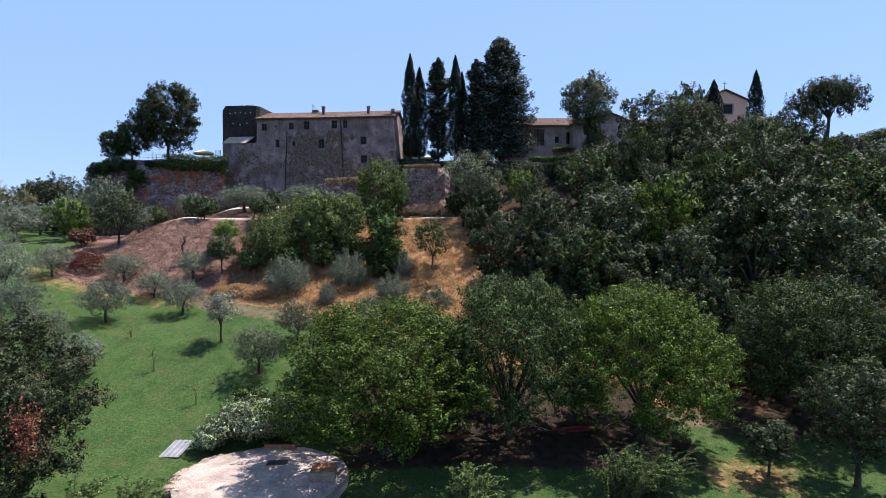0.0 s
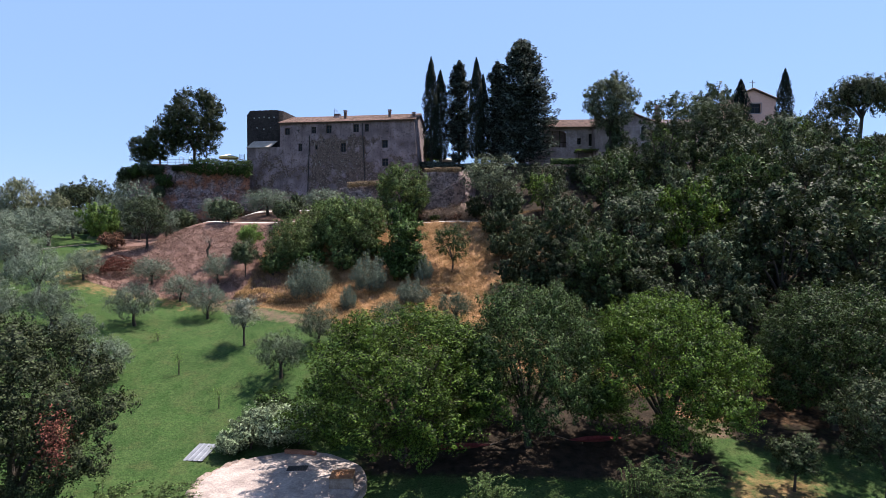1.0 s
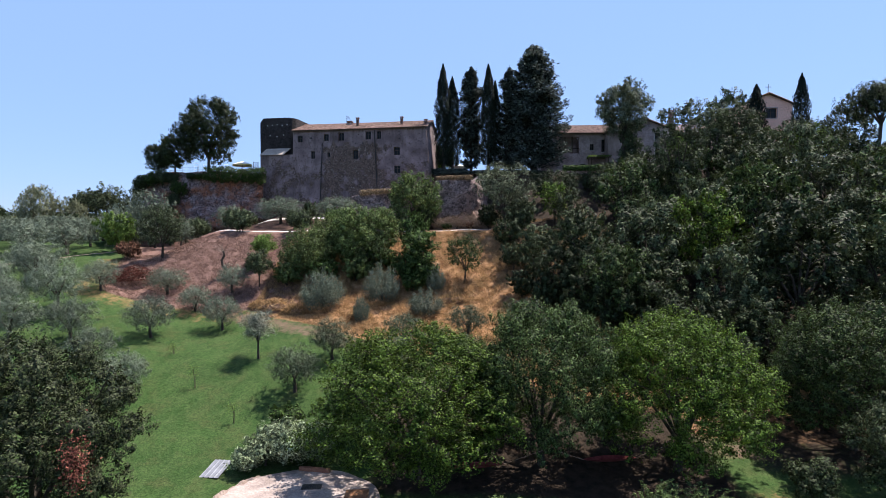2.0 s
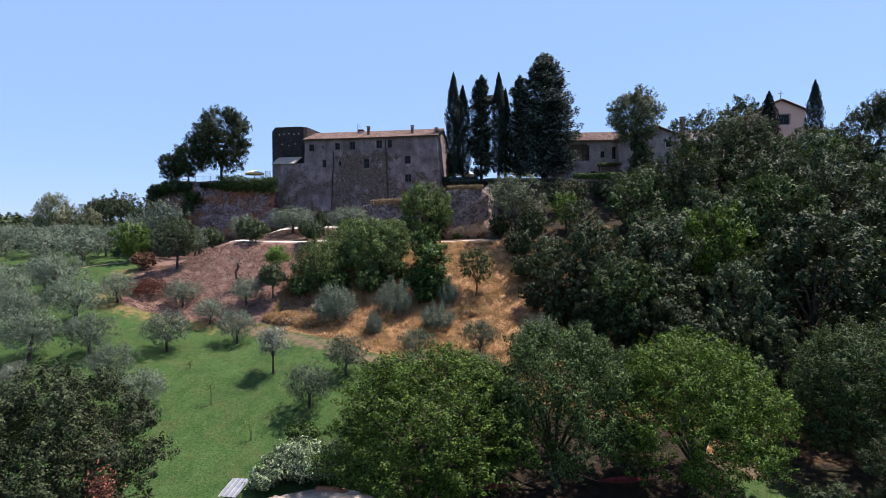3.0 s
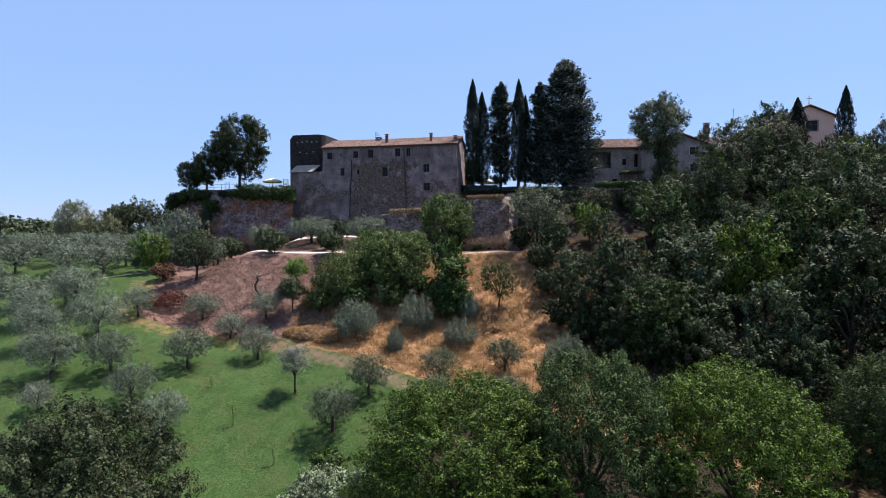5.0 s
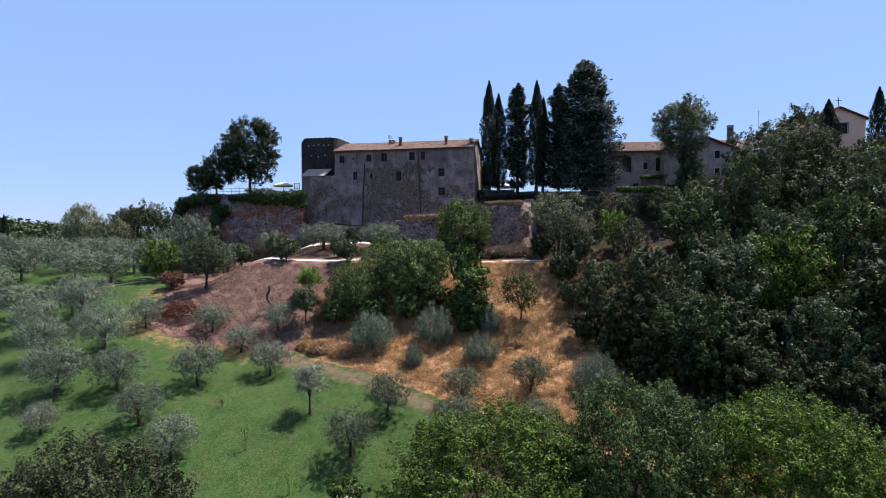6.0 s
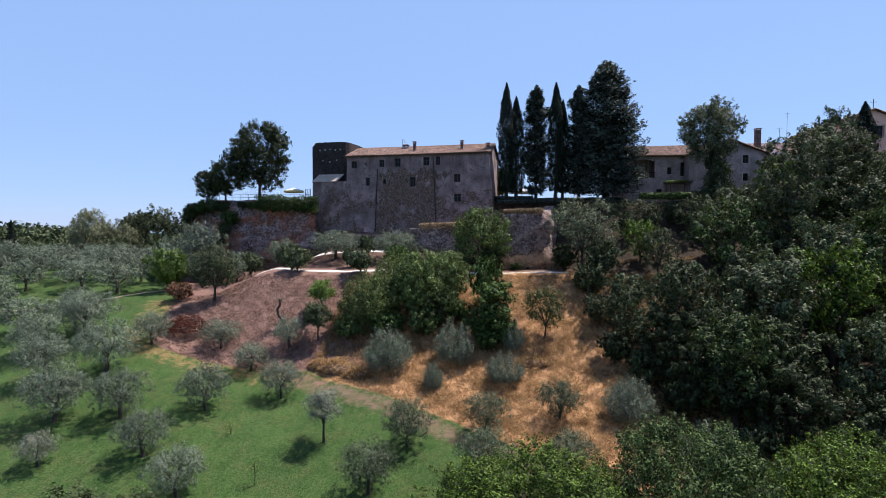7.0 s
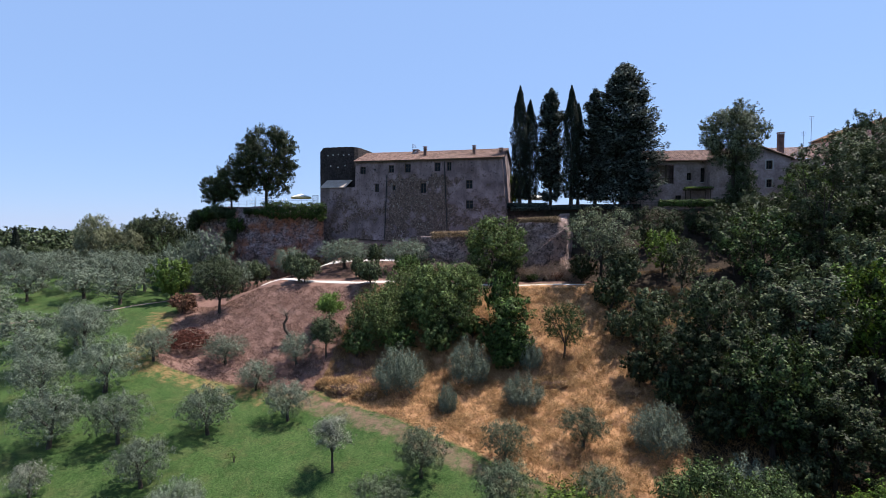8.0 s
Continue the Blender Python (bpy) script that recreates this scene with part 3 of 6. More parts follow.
def shooting(n, length, r, h, shoots, aspect=0.25, gap=0.1):
    """A bushy plant of upright leafy shoots from the ground up."""
    def make(rng):
        a, f = rng.uniform(0, 6.283, shoots), np.sqrt(rng.uniform(0.02, 1, shoots))
        foot = np.stack([np.cos(a) * f * r * 0.55, np.sin(a) * f * r * 0.55, np.zeros(shoots)], -1)
        tip = np.stack([np.cos(a) * f * r, np.sin(a) * f * r, h * (1 - 0.6 * f ** 2.4) * rng.uniform(0.74, 1.06, shoots)], -1)
        j = rng.integers(0, shoots, n)
        u = rng.uniform(gap, 1.0, (n, 1)) ** 0.75
        d = unit(rng, n)
        pos = foot[j] * (1 - u) + tip[j] * u + d * 0.34 * (1.1 - 0.75 * u) * r * 0.7
        pos[:, 2] = np.maximum(pos[:, 2], 0.05)
        nor = d + 0.6 * foot[j] / r + rng.normal(size=(n, 3)) * 0.3 + (0, 0, 0.3)
        along = (tip - foot)[j] / h + d * 0.5
        return limbs(rng, 0.09, 0.4, h * 0.75, r * 0.6, 6, 0.06, 5).mesh("trunk"), leaves("crown", pos, nor, length, aspect, rng, along)
    return make


def cypress(n, length, hgt, r):
    def make(rng):
        z = rng.uniform(0.02, 1, n) ** 0.85
        prof = np.minimum(1, (1 - z) * 2.6) ** 0.75 * np.minimum(1, 0.6 + z * 4)
        a = rng.uniform(0, 2 * math.pi, n)
        wob = 1 + 0.16 * np.sin(a * 3 + z * 23) + 0.12 * np.sin(a * 5 - z * 41)
        rr = r * prof * wob * rng.uniform(0.72, 1.06, n)
        pos = np.stack([np.cos(a) * rr, np.sin(a) * rr, 0.9 + z * (hgt - 0.9)], -1)
        out = np.stack([np.cos(a), np.sin(a), np.full(n, 0.25)], -1)
        return Tubes(8).add([(0, 0, -0.4), (0, 0, 1.5), (0, 0, hgt * 0.7)], [0.4, 0.28, 0.05]).mesh("trunk"), leaves("crown", pos, out + rng.normal(size=(n, 3)) * 0.45, length, 0.4, rng, np.stack([out[:, 0] * 0.3, out[:, 1] * 0.3, np.ones(n)], -1))
    return make


def fir(n, length, hgt, r, bare):
    """Ragged boughs round a straight stem."""
    def make(rng):
        count = n // 105
        z = bare + (1 - bare) * rng.uniform(0, 1, count) ** 0.9
        shape = np.interp(z, (0, 0.12, 0.45, 0.7, 0.85, 0.95, 1), (0.72, 0.95, 1.0, 0.84, 0.58, 0.32, 0.1))
        a = rng.uniform(0, 2 * math.pi, count)
        L = r * shape * rng.uniform(0.5, 1.1, count) * (1 + 0.14 * np.sin(a * 2 + 1.0 + z * 5))
        j = rng.integers(0, count, n)
        f = rng.uniform(0.12, 1, n) ** 0.7
        out = np.stack([np.cos(a), np.sin(a), np.zeros(count)], -1)[j]
        side = np.stack([-out[:, 1], out[:, 0], out[:, 2]], -1)
        pos = out * (L[j] * f)[:, None] + side * (rng.normal(0, 0.28, n) * (1.1 - 0.6 * f) * np.minimum(L[j], 2.0))[:, None]
        pos[:, 2] += z[j] * hgt + (f - 0.45) * L[j] * np.interp(z[j], (0, 1), (0.05, 0.7)) + rng.normal(0, 0.26, n)
        nor = rng.normal(size=(n, 3)) * 0.5 + (0, 0, 0.8) + out * 0.3
        return Tubes(8).add([(0, 0, -0.4), (0, 0, hgt * 0.5), (0, 0, hgt * 0.97)], [r * 0.10, r * 0.06, 0.03]).mesh("trunk"), leaves("crown", pos, nor, length, 0.5, rng, out + (0, 0, 0.2))
    return make


def umbrella(n, length, r, hgt):
    def make(rng):
        lobes = [(0, 0, hgt - 1.5, r * 0.8, r * 0.8, 1.4)]
        for i in range(13):
            a, f = i * 2.4, math.sqrt((i + 0.5) / 13)
            lobes.append((math.cos(a) * f * r * 0.74, math.sin(a) * f * r * 0.74, hgt - 1.5 - f * f * 1.4, r * 0.34, r * 0.34, r * 0.30))
        pos, nor = lobed(rng, lobes, n, 0.55, 40, -0.6, 0.5)
        return limbs(rng, 0.30, hgt * 0.66, hgt - 1.2, r * 0.6, 6, 0.35).mesh("trunk"), leaves("crown", pos, nor, length, 0.3, rng)
    return make


def bush(n, length, r, h, lobes_n, size, aspect=0.55, clump=0.26):
    def make(rng):
        pos, nor = lobed(rng, round_lobes(rng, lobes_n, r, h * 0.5, h * 0.85, size), n, clump, 30, -1.0)
        pos[:, 2] = np.abs(pos[:, 2])
        return limbs(rng, 0.07, 0.25, h * 0.7, r * 0.6, 6, 0.05, 5).mesh("stems"), leaves("crown", pos, nor, length, aspect, rng)
    return make


kind("olive", 5, olive(13500, 0.125))
kind("thin_olive", 1, broad(7600, 0.115, 1.7, 3.2, 2.9, 9, 0.6, 0.32, 20, 0.11, 1.5, 6, 0.4, -0.6))
kind("bushy_olive", 3, shooting(11000, 0.17, 1.9, 3.3, 90))
kind("tall_olive", 1, broad(19000, 0.135, 3.0, 6.0, 4.4, 30, 0.85, 0.28, 24, 0.17, 1.7, 5, 0.6, -0.8))
kind("shoot_tree", 2, shooting(15000, 0.2, 2.9, 5.6, 120, 0.5, 0.12))
kind("far_olive", 3, olive(5200, 0.19))
kind("walnut", 4, dome(96000, 0.108, 5.4, 8.0, 1.4, 95, 1.05, 0.36, 60, 0.24, 1.5, 8, 0.75))
kind("wood", 6, broad(10800, 0.205, 4.1, 8.4, 4.9, 34, 1.15, 0.5, 70, 0.2, 2.0, 5, 0.85, -0.4))
kind("tall_wood", 3, broad(11000, 0.18, 3.9, 11.0, 12.2, 34, 1.15, 0.5, 70, 0.26, 6.0, 6, 0.85, -0.35))
kind("far_wood", 4, broad(7400, 0.215, 4.1, 8.4, 4.9, 30, 1.2, 0.52, 52, 0.2, 2.0, 5, 0.85, -0.35))
kind("broadleaf", 4, broad(15000, 0.15, 3.2, 6.0, 3.2, 28, 0.85, 0.3, 24, 0.18, 1.2, 5, 0.85, -1.0))
kind("left_oak", 1, broad(104000, 0.104, 5.6, 9.9, 6.1, 80, 1.05, 0.36, 64, 0.32, 1.8, 7, 0.9, -0.55))
kind("terrace_tree", 2, broad(40000, 0.205, 5.9, 11.4, 7.0, 50, 1.35, 0.6, 70, 0.34, 2.4, 7, 0.9, -0.8))
kind("crown_tree", 1, broad(40000, 0.17, 4.75, 10.0, 10.4, 44, 1.2, 0.42, 36, 0.30, 6.5, 6, 0.9, -0.9))
kind("cypress", 2, cypress(17000, 0.3, 19.0, 1.35))
kind("small_cypress", 1, cypress(7000, 0.36, 12.5, 1.5))
kind("cedar", 1, fir(50000, 0.5, 22.0, 5.6, 0.05))
kind("fir", 2, fir(25000, 0.48, 19.5, 3.0, 0.07))
kind("dense_pine", 1, broad(11000, 0.32, 6.5, 11.0, 7.5, 30, 2.0, 0.6, 30, 0.4, 2.5, 6, 0.6, -0.9))
kind("pine", 2, umbrella(14000, 0.36, 5.5, 11.0))
kind("shrub", 3, bush(5000, 0.145, 1.5, 2.2, 12, 0.5, 0.85))
kind("ivy_mound", 2, bush(8000, 0.125, 1.5, 2.2, 12, 0.5, 0.7))
kind("round_bush", 3, bush(5000, 0.185, 2.2, 3.6, 18, 0.75, 0.9))
kind("small_tree", 3, broad(7000, 0.14, 2.0, 3.2, 2.8, 13, 0.62, 0.32, 28, 0.10, 1.3, 4, 0.8, -0.85))
kind("open_tree", 2, broad(9500, 0.145, 3.2, 5.4, 4.0, 20, 0.75, 0.34, 24, 0.15, 1.7, 6, 0.6, -0.7))
kind("ivy_column", 1, broad(15000, 0.15, 2.0, 7.4, 3.7, 26, 0.75, 0.34, 34, 0.16, 1.0, 4, 0.9, -1.0))


def plant(what, variant, x, y, s, material, label, category, name="tree", sz=None, rz=None, group="", z=None, crown_label=""):
    """One plant of a kind, standing on the ground."""
    trunk, crown = KINDS[what][variant % len(KINDS[what])]
    key = crown.name + material.name
    use = bpy.data.meshes.get(key)
    if use is None:
        use = crown.copy()
        use.name = key
        use.materials.clear()
        use.materials.append(material)
    base = float(height(x, y)) if z is None else z
    turn = (x * 37.7 + y * 91.3) % 360 if rz is None else rz
    ob = empty(name, pose(x, y, base, 0, 0, turn) @ Matrix.Diagonal((s, s, sz or s, 1)), label, category, group)
    part("trunk" if name.endswith("tree") else "stems", trunk, BARK, ob)
    part("crown", use, material, ob, crown_label)
    return ob


# ---- olive trees on the lawn ----
LAWN_OLIVES = [  # x, y, width
    (-42.5, 58.3, 4.4), (-31.1, 49.3, 5.0), (-25.8, 53.0, 4.4), (-12.8, 47.0, 4.5), (-6.7, 49.1, 4.1), (-0.8, 51.1, 4.1),
    (-42.8, 52.1, 6.2), (-47.4, 50.2, 5.5), (-41.5, 44.8, 5.8), (-36.8, 46.3, 5.0), (-32.0, 42.6, 4.4), (-27.5, 39.8, 4.4),
    (-50.8, 58.9, 6.8), (-52.7, 54.7, 5.4), (-14.6, 42.3, 4.6), (-6.6, 44.3, 4.4), (-0.6, 44.5, 4.4)]
for i, (x, y, w) in enumerate(LAWN_OLIVES):
    dark = x > -15
    plant("olive", i, x, y, w / 5.2, OLIVE_DARK if dark else OLIVE, "dark green olive tree with a rounded crown by the dry slope" if dark else "grey-green olive tree with a twisted trunk on mown grass", "tree", "olive_tree", sz=w / 4.95, group="olive grove")
plant("thin_olive", 0, -19.5, 46.8, 1.0, OLIVE_PALE, "silvery thin-crowned olive tree standing alone on the lawn", "tree", "olive_tree", sz=1.0, group="olive grove")
plant("olive", 4, -38.5, 40.2, 0.58, OLIVE_PALE, "small pale olive tree on the lawn", "tree", "olive_tree", sz=0.62, group="olive grove")
BANK_OLIVES = [  # x, y, width, height factor
    (-31.1, 57.5, 3.7, 0.72), (-36.2, 60.9, 4.4, 0.8), (-28.5, 61.2, 3.6, 0.8), (-17.0, 58.4, 6.0, 1.2), (-10.5, 60.0, 5.2, 1.15),
    (-5.4, 57.0, 4.6, 0.8), (4.9, 51.6, 5.2, 1.05), (10.0, 47.6, 5.5, 1.0), (-4.7, 61.8, 3.0, 0.9), (-12.0, 55.4, 2.2, 0.75)]
for i, (x, y, w, hf) in enumerate(BANK_OLIVES):
    plant("bushy_olive" if i > 2 else "olive", i + 1, x, y, w / (4.2 if i > 2 else 4.6), OLIVE, "bushy olive tree at the foot of the dry bank", "tree", "olive_tree", sz=hf * (1.15 if i > 2 else 1.0), group="olives on the bank")
FIELD = [(x, y) for y in np.arange(61, 104, 6.6) for x in np.arange(-104, -51, 6.3)]
frng = np.random.default_rng(5)
for i, (x, y) in enumerate(FIELD):
    x, y = x + frng.uniform(-1.6, 1.6), y + frng.uniform(-1.6, 1.6)
    if y > 84 and x > -62 or x > -57 and 66 < y < 80 or -72 < x < -58 and 63 < y < 72:
        continue
    plant("far_olive", i, x, y, frng.uniform(1.15, 1.5), OLIVE, "old grey-green olive tree in the grassy field", "tree", "olive_tree", sz=frng.uniform(1.0, 1.3), group="olive field")

# ---- other plants of the garden and the bank ----
plant("walnut", 0, -3.7, 33.4, 1.33, WALNUT, "broad bright-green walnut tree beside the concrete terrace", "tree", "walnut_tree", sz=1.05)
plant("walnut", 1, 4.4, 35.2, 1.05, WALNUT_DARK, "dark green walnut tree with a hammock beneath", "tree", "walnut_tree", sz=1.16)
plant("walnut", 2, 13.2, 35.2, 1.14, WALNUT, "broad yellow-green walnut tree with spreading low boughs", "tree", "walnut_tree", sz=1.10)
plant("walnut", 3, 26.3, 38.4, 1.15, WALNUT_DARK, "wide dark green walnut tree at the wood's edge", "tree", "walnut_tree", sz=1.10, rz=140)
# mostly out of view; added to shade the ground, with darker leaves
plant("walnut", 1, 33.0, 35.4, 1.1, OAK, "wide dark green walnut tree at the wood's edge", "tree", "walnut_tree", sz=1.05, rz=60)
plant("left_oak", 0, -22.1, 24.6, 1.0, LEFT_OAK, "large dense holm oak with a patch of red dead leaves", "tree", "oak_tree")
orng = np.random.default_rng(9)
oak = bpy.data.objects["oak_tree"]
op = np.array((5.2, -3.2, 6.5)) + orng.normal(size=(900, 3)) * (0.22, 0.35, 0.6)
part("dead_leaves", leaves("dead_leaves", op, orng.normal(size=(900, 3)) + (0.4, -0.6, 0.5), 0.12, 0.6, orng), BRUSH, oak, "withered red-brown leaves").matrix_parent_inverse = oak.matrix_basis.to_3x3().to_4x4().inverted()
# HOLM's darker leaves put the shade on this olive into its colour
plant("tall_olive", 0, 23.3, 29.6, 1.0, HOLM, "tall grey-green olive tree in the shade of walnuts", "tree", "olive_tree")
plant("small_tree", 0, 18.9, 30.6, 0.85, OAK, "small dark bushy tree on the rough grass", "tree", "small_tree", sz=0.75)
plant("small_tree", 1, -25.7, 62.3, 0.95, HOLM, "slim dark-trunked tree on the earth bank", "tree", "small_tree", sz=1.0, group="bank trees")
plant("small_tree", 2, -26.8, 66.5, 0.9, BRIGHT, "thin light-green sapling on the earth bank", "tree", "small_tree", sz=0.85, group="bank trees")
plant("open_tree", 1, -1.3, 63.4, 0.8, WALNUT_DARK, "small thin-crowned green tree in dry golden grass", "tree", "small_tree", sz=0.86, group="bank trees")
plant("tall_olive", 0, -42.0, 69.6, 1.08, HOLM, "round dark evergreen tree with a bare forked trunk on the bank", "tree", "evergreen_tree", sz=0.98)
plant("round_bush", 0, -52.4, 75.6, 1.35, BRIGHT, "bright green rounded bush at the field's edge", "bush", "bush", sz=1.8)
plant("shrub", 1, -47.8, 71.0, 1.2, RUSSET, "russet-brown withered bush on the bank", "bush", "bush", sz=1.2)
for i, (x, y, s, sz) in enumerate([(-20.6, 65.0, 1.25, 1.15), (-15.0, 66.0, 1.2, 1.25), (-18.0, 69.0, 1.25, 1.02), (-12.4, 68.0, 1.0, 1.1), (-12.6, 64.6, 0.8, 0.8)]):
    plant("shoot_tree" if i in (0, 2) else "broadleaf", i, x, y, s, SPRING if i != 4 else WALNUT_DARK, "bushy bright-green tree growing up the bank" if i != 4 else "dull green ivy-clad tree growing up the bank", "tree", "bank_tree", sz=sz, group="bank thicket")
for i, (x, y, s) in enumerate([(-22.4, 62.4, 0.9), (-18.2, 62.9, 1.0), (-14.2, 63.2, 0.95), (-10.6, 65.2, 0.8), (-16.4, 70.8, 1.0)]):
    plant("round_bush", i, x, y, s, IVY if i % 2 else SPRING, "leafy bush at the foot of the thicket", "bush", "bush", sz=s, group="thicket bushes")
plant("ivy_column", 0, -6.6, 63.0, 1.2, IVY, "narrow tree smothered in dark ivy", "tree", "ivy_tree", sz=1.06, z=8.4)
for i, (x, y, s, h) in enumerate([(-8.2, 62.4, 0.8, 1.25), (-5.6, 62.0, 0.75, 1.0), (-7.2, 61.4, 0.7, 0.7)]):
    plant("round_bush", i, x, y, s, IVY, "dark ivy spreading at the foot of a smothered tree", "bush", "ivy_bush", sz=h, group="ivy at the tree's foot")
plant("round_bush", 0, -7.6, 67.0, 0.95, IVY, "ivy-covered stump among dry grass", "bush", "bush", sz=1.9)
for i, (x, y, w, what, mat) in enumerate([(-30.5, 82.6, 7.4, "olive", OLIVE), (-21.4, 82.6, 7.2, "olive", OLIVE), (-27.0, 78.4, 2.6, "shrub", HOLM), (-36.5, 78.2, 2.4, "shrub", HOLM), (-26.2, 84.2, 2.8, "shrub", HOLM), (-38.5, 82.6, 4.8, "olive", OLIVE), (-43.4, 82.0, 4.4, "small_tree", HOLM), (-33.0, 74.4, 4.2, "shrub", HOLM), (-24.2, 73.6, 4.0, "shrub", HOLM), (-20.5, 78.5, 3.4, "shrub", IVY), (-35.5, 79.5, 2.4, "shrub", HOLM)]):
    unit_w = {"olive": 4.6, "small_tree": 4.0, "shrub": 2.9}[what]
    plant(what, i, x, y, w / unit_w, mat, "olive tree beside the white gravel path" if what == "olive" else "small leafy tree at the edge of the path", "tree", "olive_tree" if what == "olive" else "small_tree", sz=1.05 if what != "shrub" else 1.55, group="trees along the path")
plant("broadleaf", 0, -8.8, 77.0, 1.42, SPRING, "light green tree before the old stone wall", "tree", "leafy_tree", sz=1.42)
plant("open_tree", 0, 3.9, 75.6, 1.5, GREYGREEN, "large grey-green tree on the edge of the bank", "tree", "leafy_tree", sz=1.36)
for i, (x, y, s) in enumerate([(-57.0, 84.6, 1.6), (-52.2, 83.4, 1.75), (-46.6, 83.6, 1.2), (-48.6, 78.6, 1.05), (-54.6, 80.2, 1.15), (-44.6, 78.8, 0.85)]):
    plant("far_olive", i, x, y, s, OLIVE, "grey olive tree below the rock face", "tree", "olive_tree", sz=s * (1.45 if i < 2 else 1.1), group="olives below the cliff")

for i, (x, y, s, h) in enumerate([(-61.5, 91.0, 1.25, 1.5), (-64.5, 94.5, 1.5, 1.7), (-67.5, 97.5, 1.5, 1.6), (-58.0, 89.6, 1.1, 1.3), (-63.0, 99.0, 1.4, 1.9), (-70.5, 101.0, 1.5, 1.6)]):
    plant("round_bush", i, x, y, s, OAK if i % 2 else HOLM, "dark evergreen scrub at the end of the cliff", "bush", "bush", sz=h, group="scrub below the cliff")

# ---- the wood on the hillside ----
wrng = np.random.default_rng(12)
n_wood = 0
for y in np.arange(45.5, 97, 6.2):
    for x in np.arange(6, 82, 6.4):
        px, py = x + wrng.uniform(-1.6, 1.6), y + wrng.uniform(-1.6, 1.6)
        edge = np.interp(py, (44, 48, 55, 62, 70, 78, 86, 97), (31, 16, 10, 8, 8.5, 11, 13, 38))
        if px < edge or py > 90.5 and px < 40 or px > 0.84 * py + 4:
            continue
        tall = np.interp(px, (8, 16, 28, 45), (0.88, 0.98, 1.25, 1.4)) * wrng.uniform(0.72, 1.25)
        cap = 14.5 + py * np.interp(px / py, (0.05, 0.12, 0.2, 0.3, 0.36, 0.44, 0.53, 0.6, 0.65, 0.69, 0.75, 0.83), (0.07, 0.095, 0.12, 0.152, 0.19, 0.205, 0.19, 0.205, 0.205, 0.16, 0.17, 0.145))
        tall = min(tall, (cap - float(height(px, py))) / 8.9)
        if tall < 0.25:
            continue
        mat = (OAK, HOLM, WALNUT_DARK, OAK, HOLM, OAK, HOLM, WALNUT_DARK, OAK, HOLM, WALNUT)[n_wood % 11]
        plant("wood" if py < 68 else "far_wood", n_wood, px, py, max(tall, 0.75) * wrng.uniform(0.84, 1.02), mat, "dense dark green tree of the hillside wood", "tree", "wood_tree", sz=tall, group="hillside wood")
        n_wood += 1
for i, (x, y, s) in enumerate([(6.9, 61.5, 0.62), (8.6, 57.6, 0.72), (10.6, 54.4, 0.7), (13.4, 52.0, 0.72), (16.4, 49.6, 0.78), (20.0, 47.6, 0.8), (24.5, 46.2, 0.8), (29.5, 45.4, 0.85), (12.8, 57.0, 0.85), (17.0, 54.0, 0.9), (20.2, 43.4, 0.62), (33.5, 42.5, 0.8), (38, 41.0, 0.85)]):
    plant("wood", i + 1, x, y, s, OAK, "low dense tree at the lower edge of the wood", "tree", "wood_tree", sz=s, group="lower edge of the wood")
for i, (x, y, s) in enumerate([(5.2, 59.5, 0.85), (4.6, 65.0, 0.9), (4.2, 69.5, 1.0), (6.0, 72.5, 1.1), (-7.4, 76.0, 0.8), (-10.4, 76.6, 0.7), (1.8, 75.9, 0.9), (6.6, 76.6, 1.0), (7.6, 56.5, 0.9), (7.6, 66, 1.1), (9.5, 52.8, 0.9), (14, 84, 0.9), (10.5, 82, 1.0), (13.5, 48.5, 0.9), (18, 86, 0.8), (23.5, 86, 0.8), (29, 87, 0.9)]):
    plant("round_bush", i, x, y, s, HOLM if i % 2 else OAK, "dark bushy undergrowth at the edge of the wood", "bush", "bush", sz=s * 1.2, group="wood edge undergrowth")

for i, (x, y, s, mat) in enumerate([(-83.5, 105, 0.75, HOLM), (-79, 109, 0.8, OAK), (-73, 108, 0.8, HOLM), (-68, 112, 0.85, OAK), (-62.5, 108, 0.8, HOLM), (-100, 108, 0.65, OAK), (-107, 110, 0.7, HOLM), (-76, 115, 0.95, OAK), (-90, 116, 0.7, OAK)]):
    plant("far_wood", i, x, y, s * 1.1, mat, "dark leafy tree behind the olive field", "tree", "field_tree", sz=s, group="trees behind the field")

# ---- trees of the hilltop ----
plant("terrace_tree", 0, -48.0, 94.5, 1.0, OAK, "big round dark tree on the castle terrace", "tree", "terrace_tree", sz=1.08, z=25.7)
plant("terrace_tree", 1, -54.6, 95.0, 0.58, OAK, "smaller dark tree leaning from the terrace edge", "tree", "terrace_tree", z=25.6)
plant("terrace_tree", 0, -57.8, 95.3, 0.46, OAK, "smaller dark tree leaning from the terrace edge", "tree", "terrace_tree", z=25.4, rz=200)
for i, (x, y, h) in enumerate([(-5.8, 96.2, 19.2), (-4.2, 97.2, 17.2), (2.2, 96.3, 19.0), (3.4, 97.5, 16.5)]):
    plant("cypress", i, x, y, 1.0 if i != 3 else 0.85, CYPRESS, "tall narrow dark cypress beside the castle", "tree", "cypress_tree", sz=h / 19.0, z=25.5, group="cypresses by the castle")
plant("fir", 0, -0.9, 98.0, 0.95, CONIFER, "tall dark fir with ragged boughs among cypresses", "tree", "fir_tree", z=25.5)
plant("fir", 1, 6.0, 97.5, 0.95, CONIFER, "dark fir standing close to a larger cedar", "tree", "fir_tree", sz=0.93, z=25.5)
plant("cedar", 0, 10.2, 96.5, 1.02, CONIFER, "very large dark conical cedar on the hilltop", "tree", "cedar_tree", sz=0.98, z=25.5)
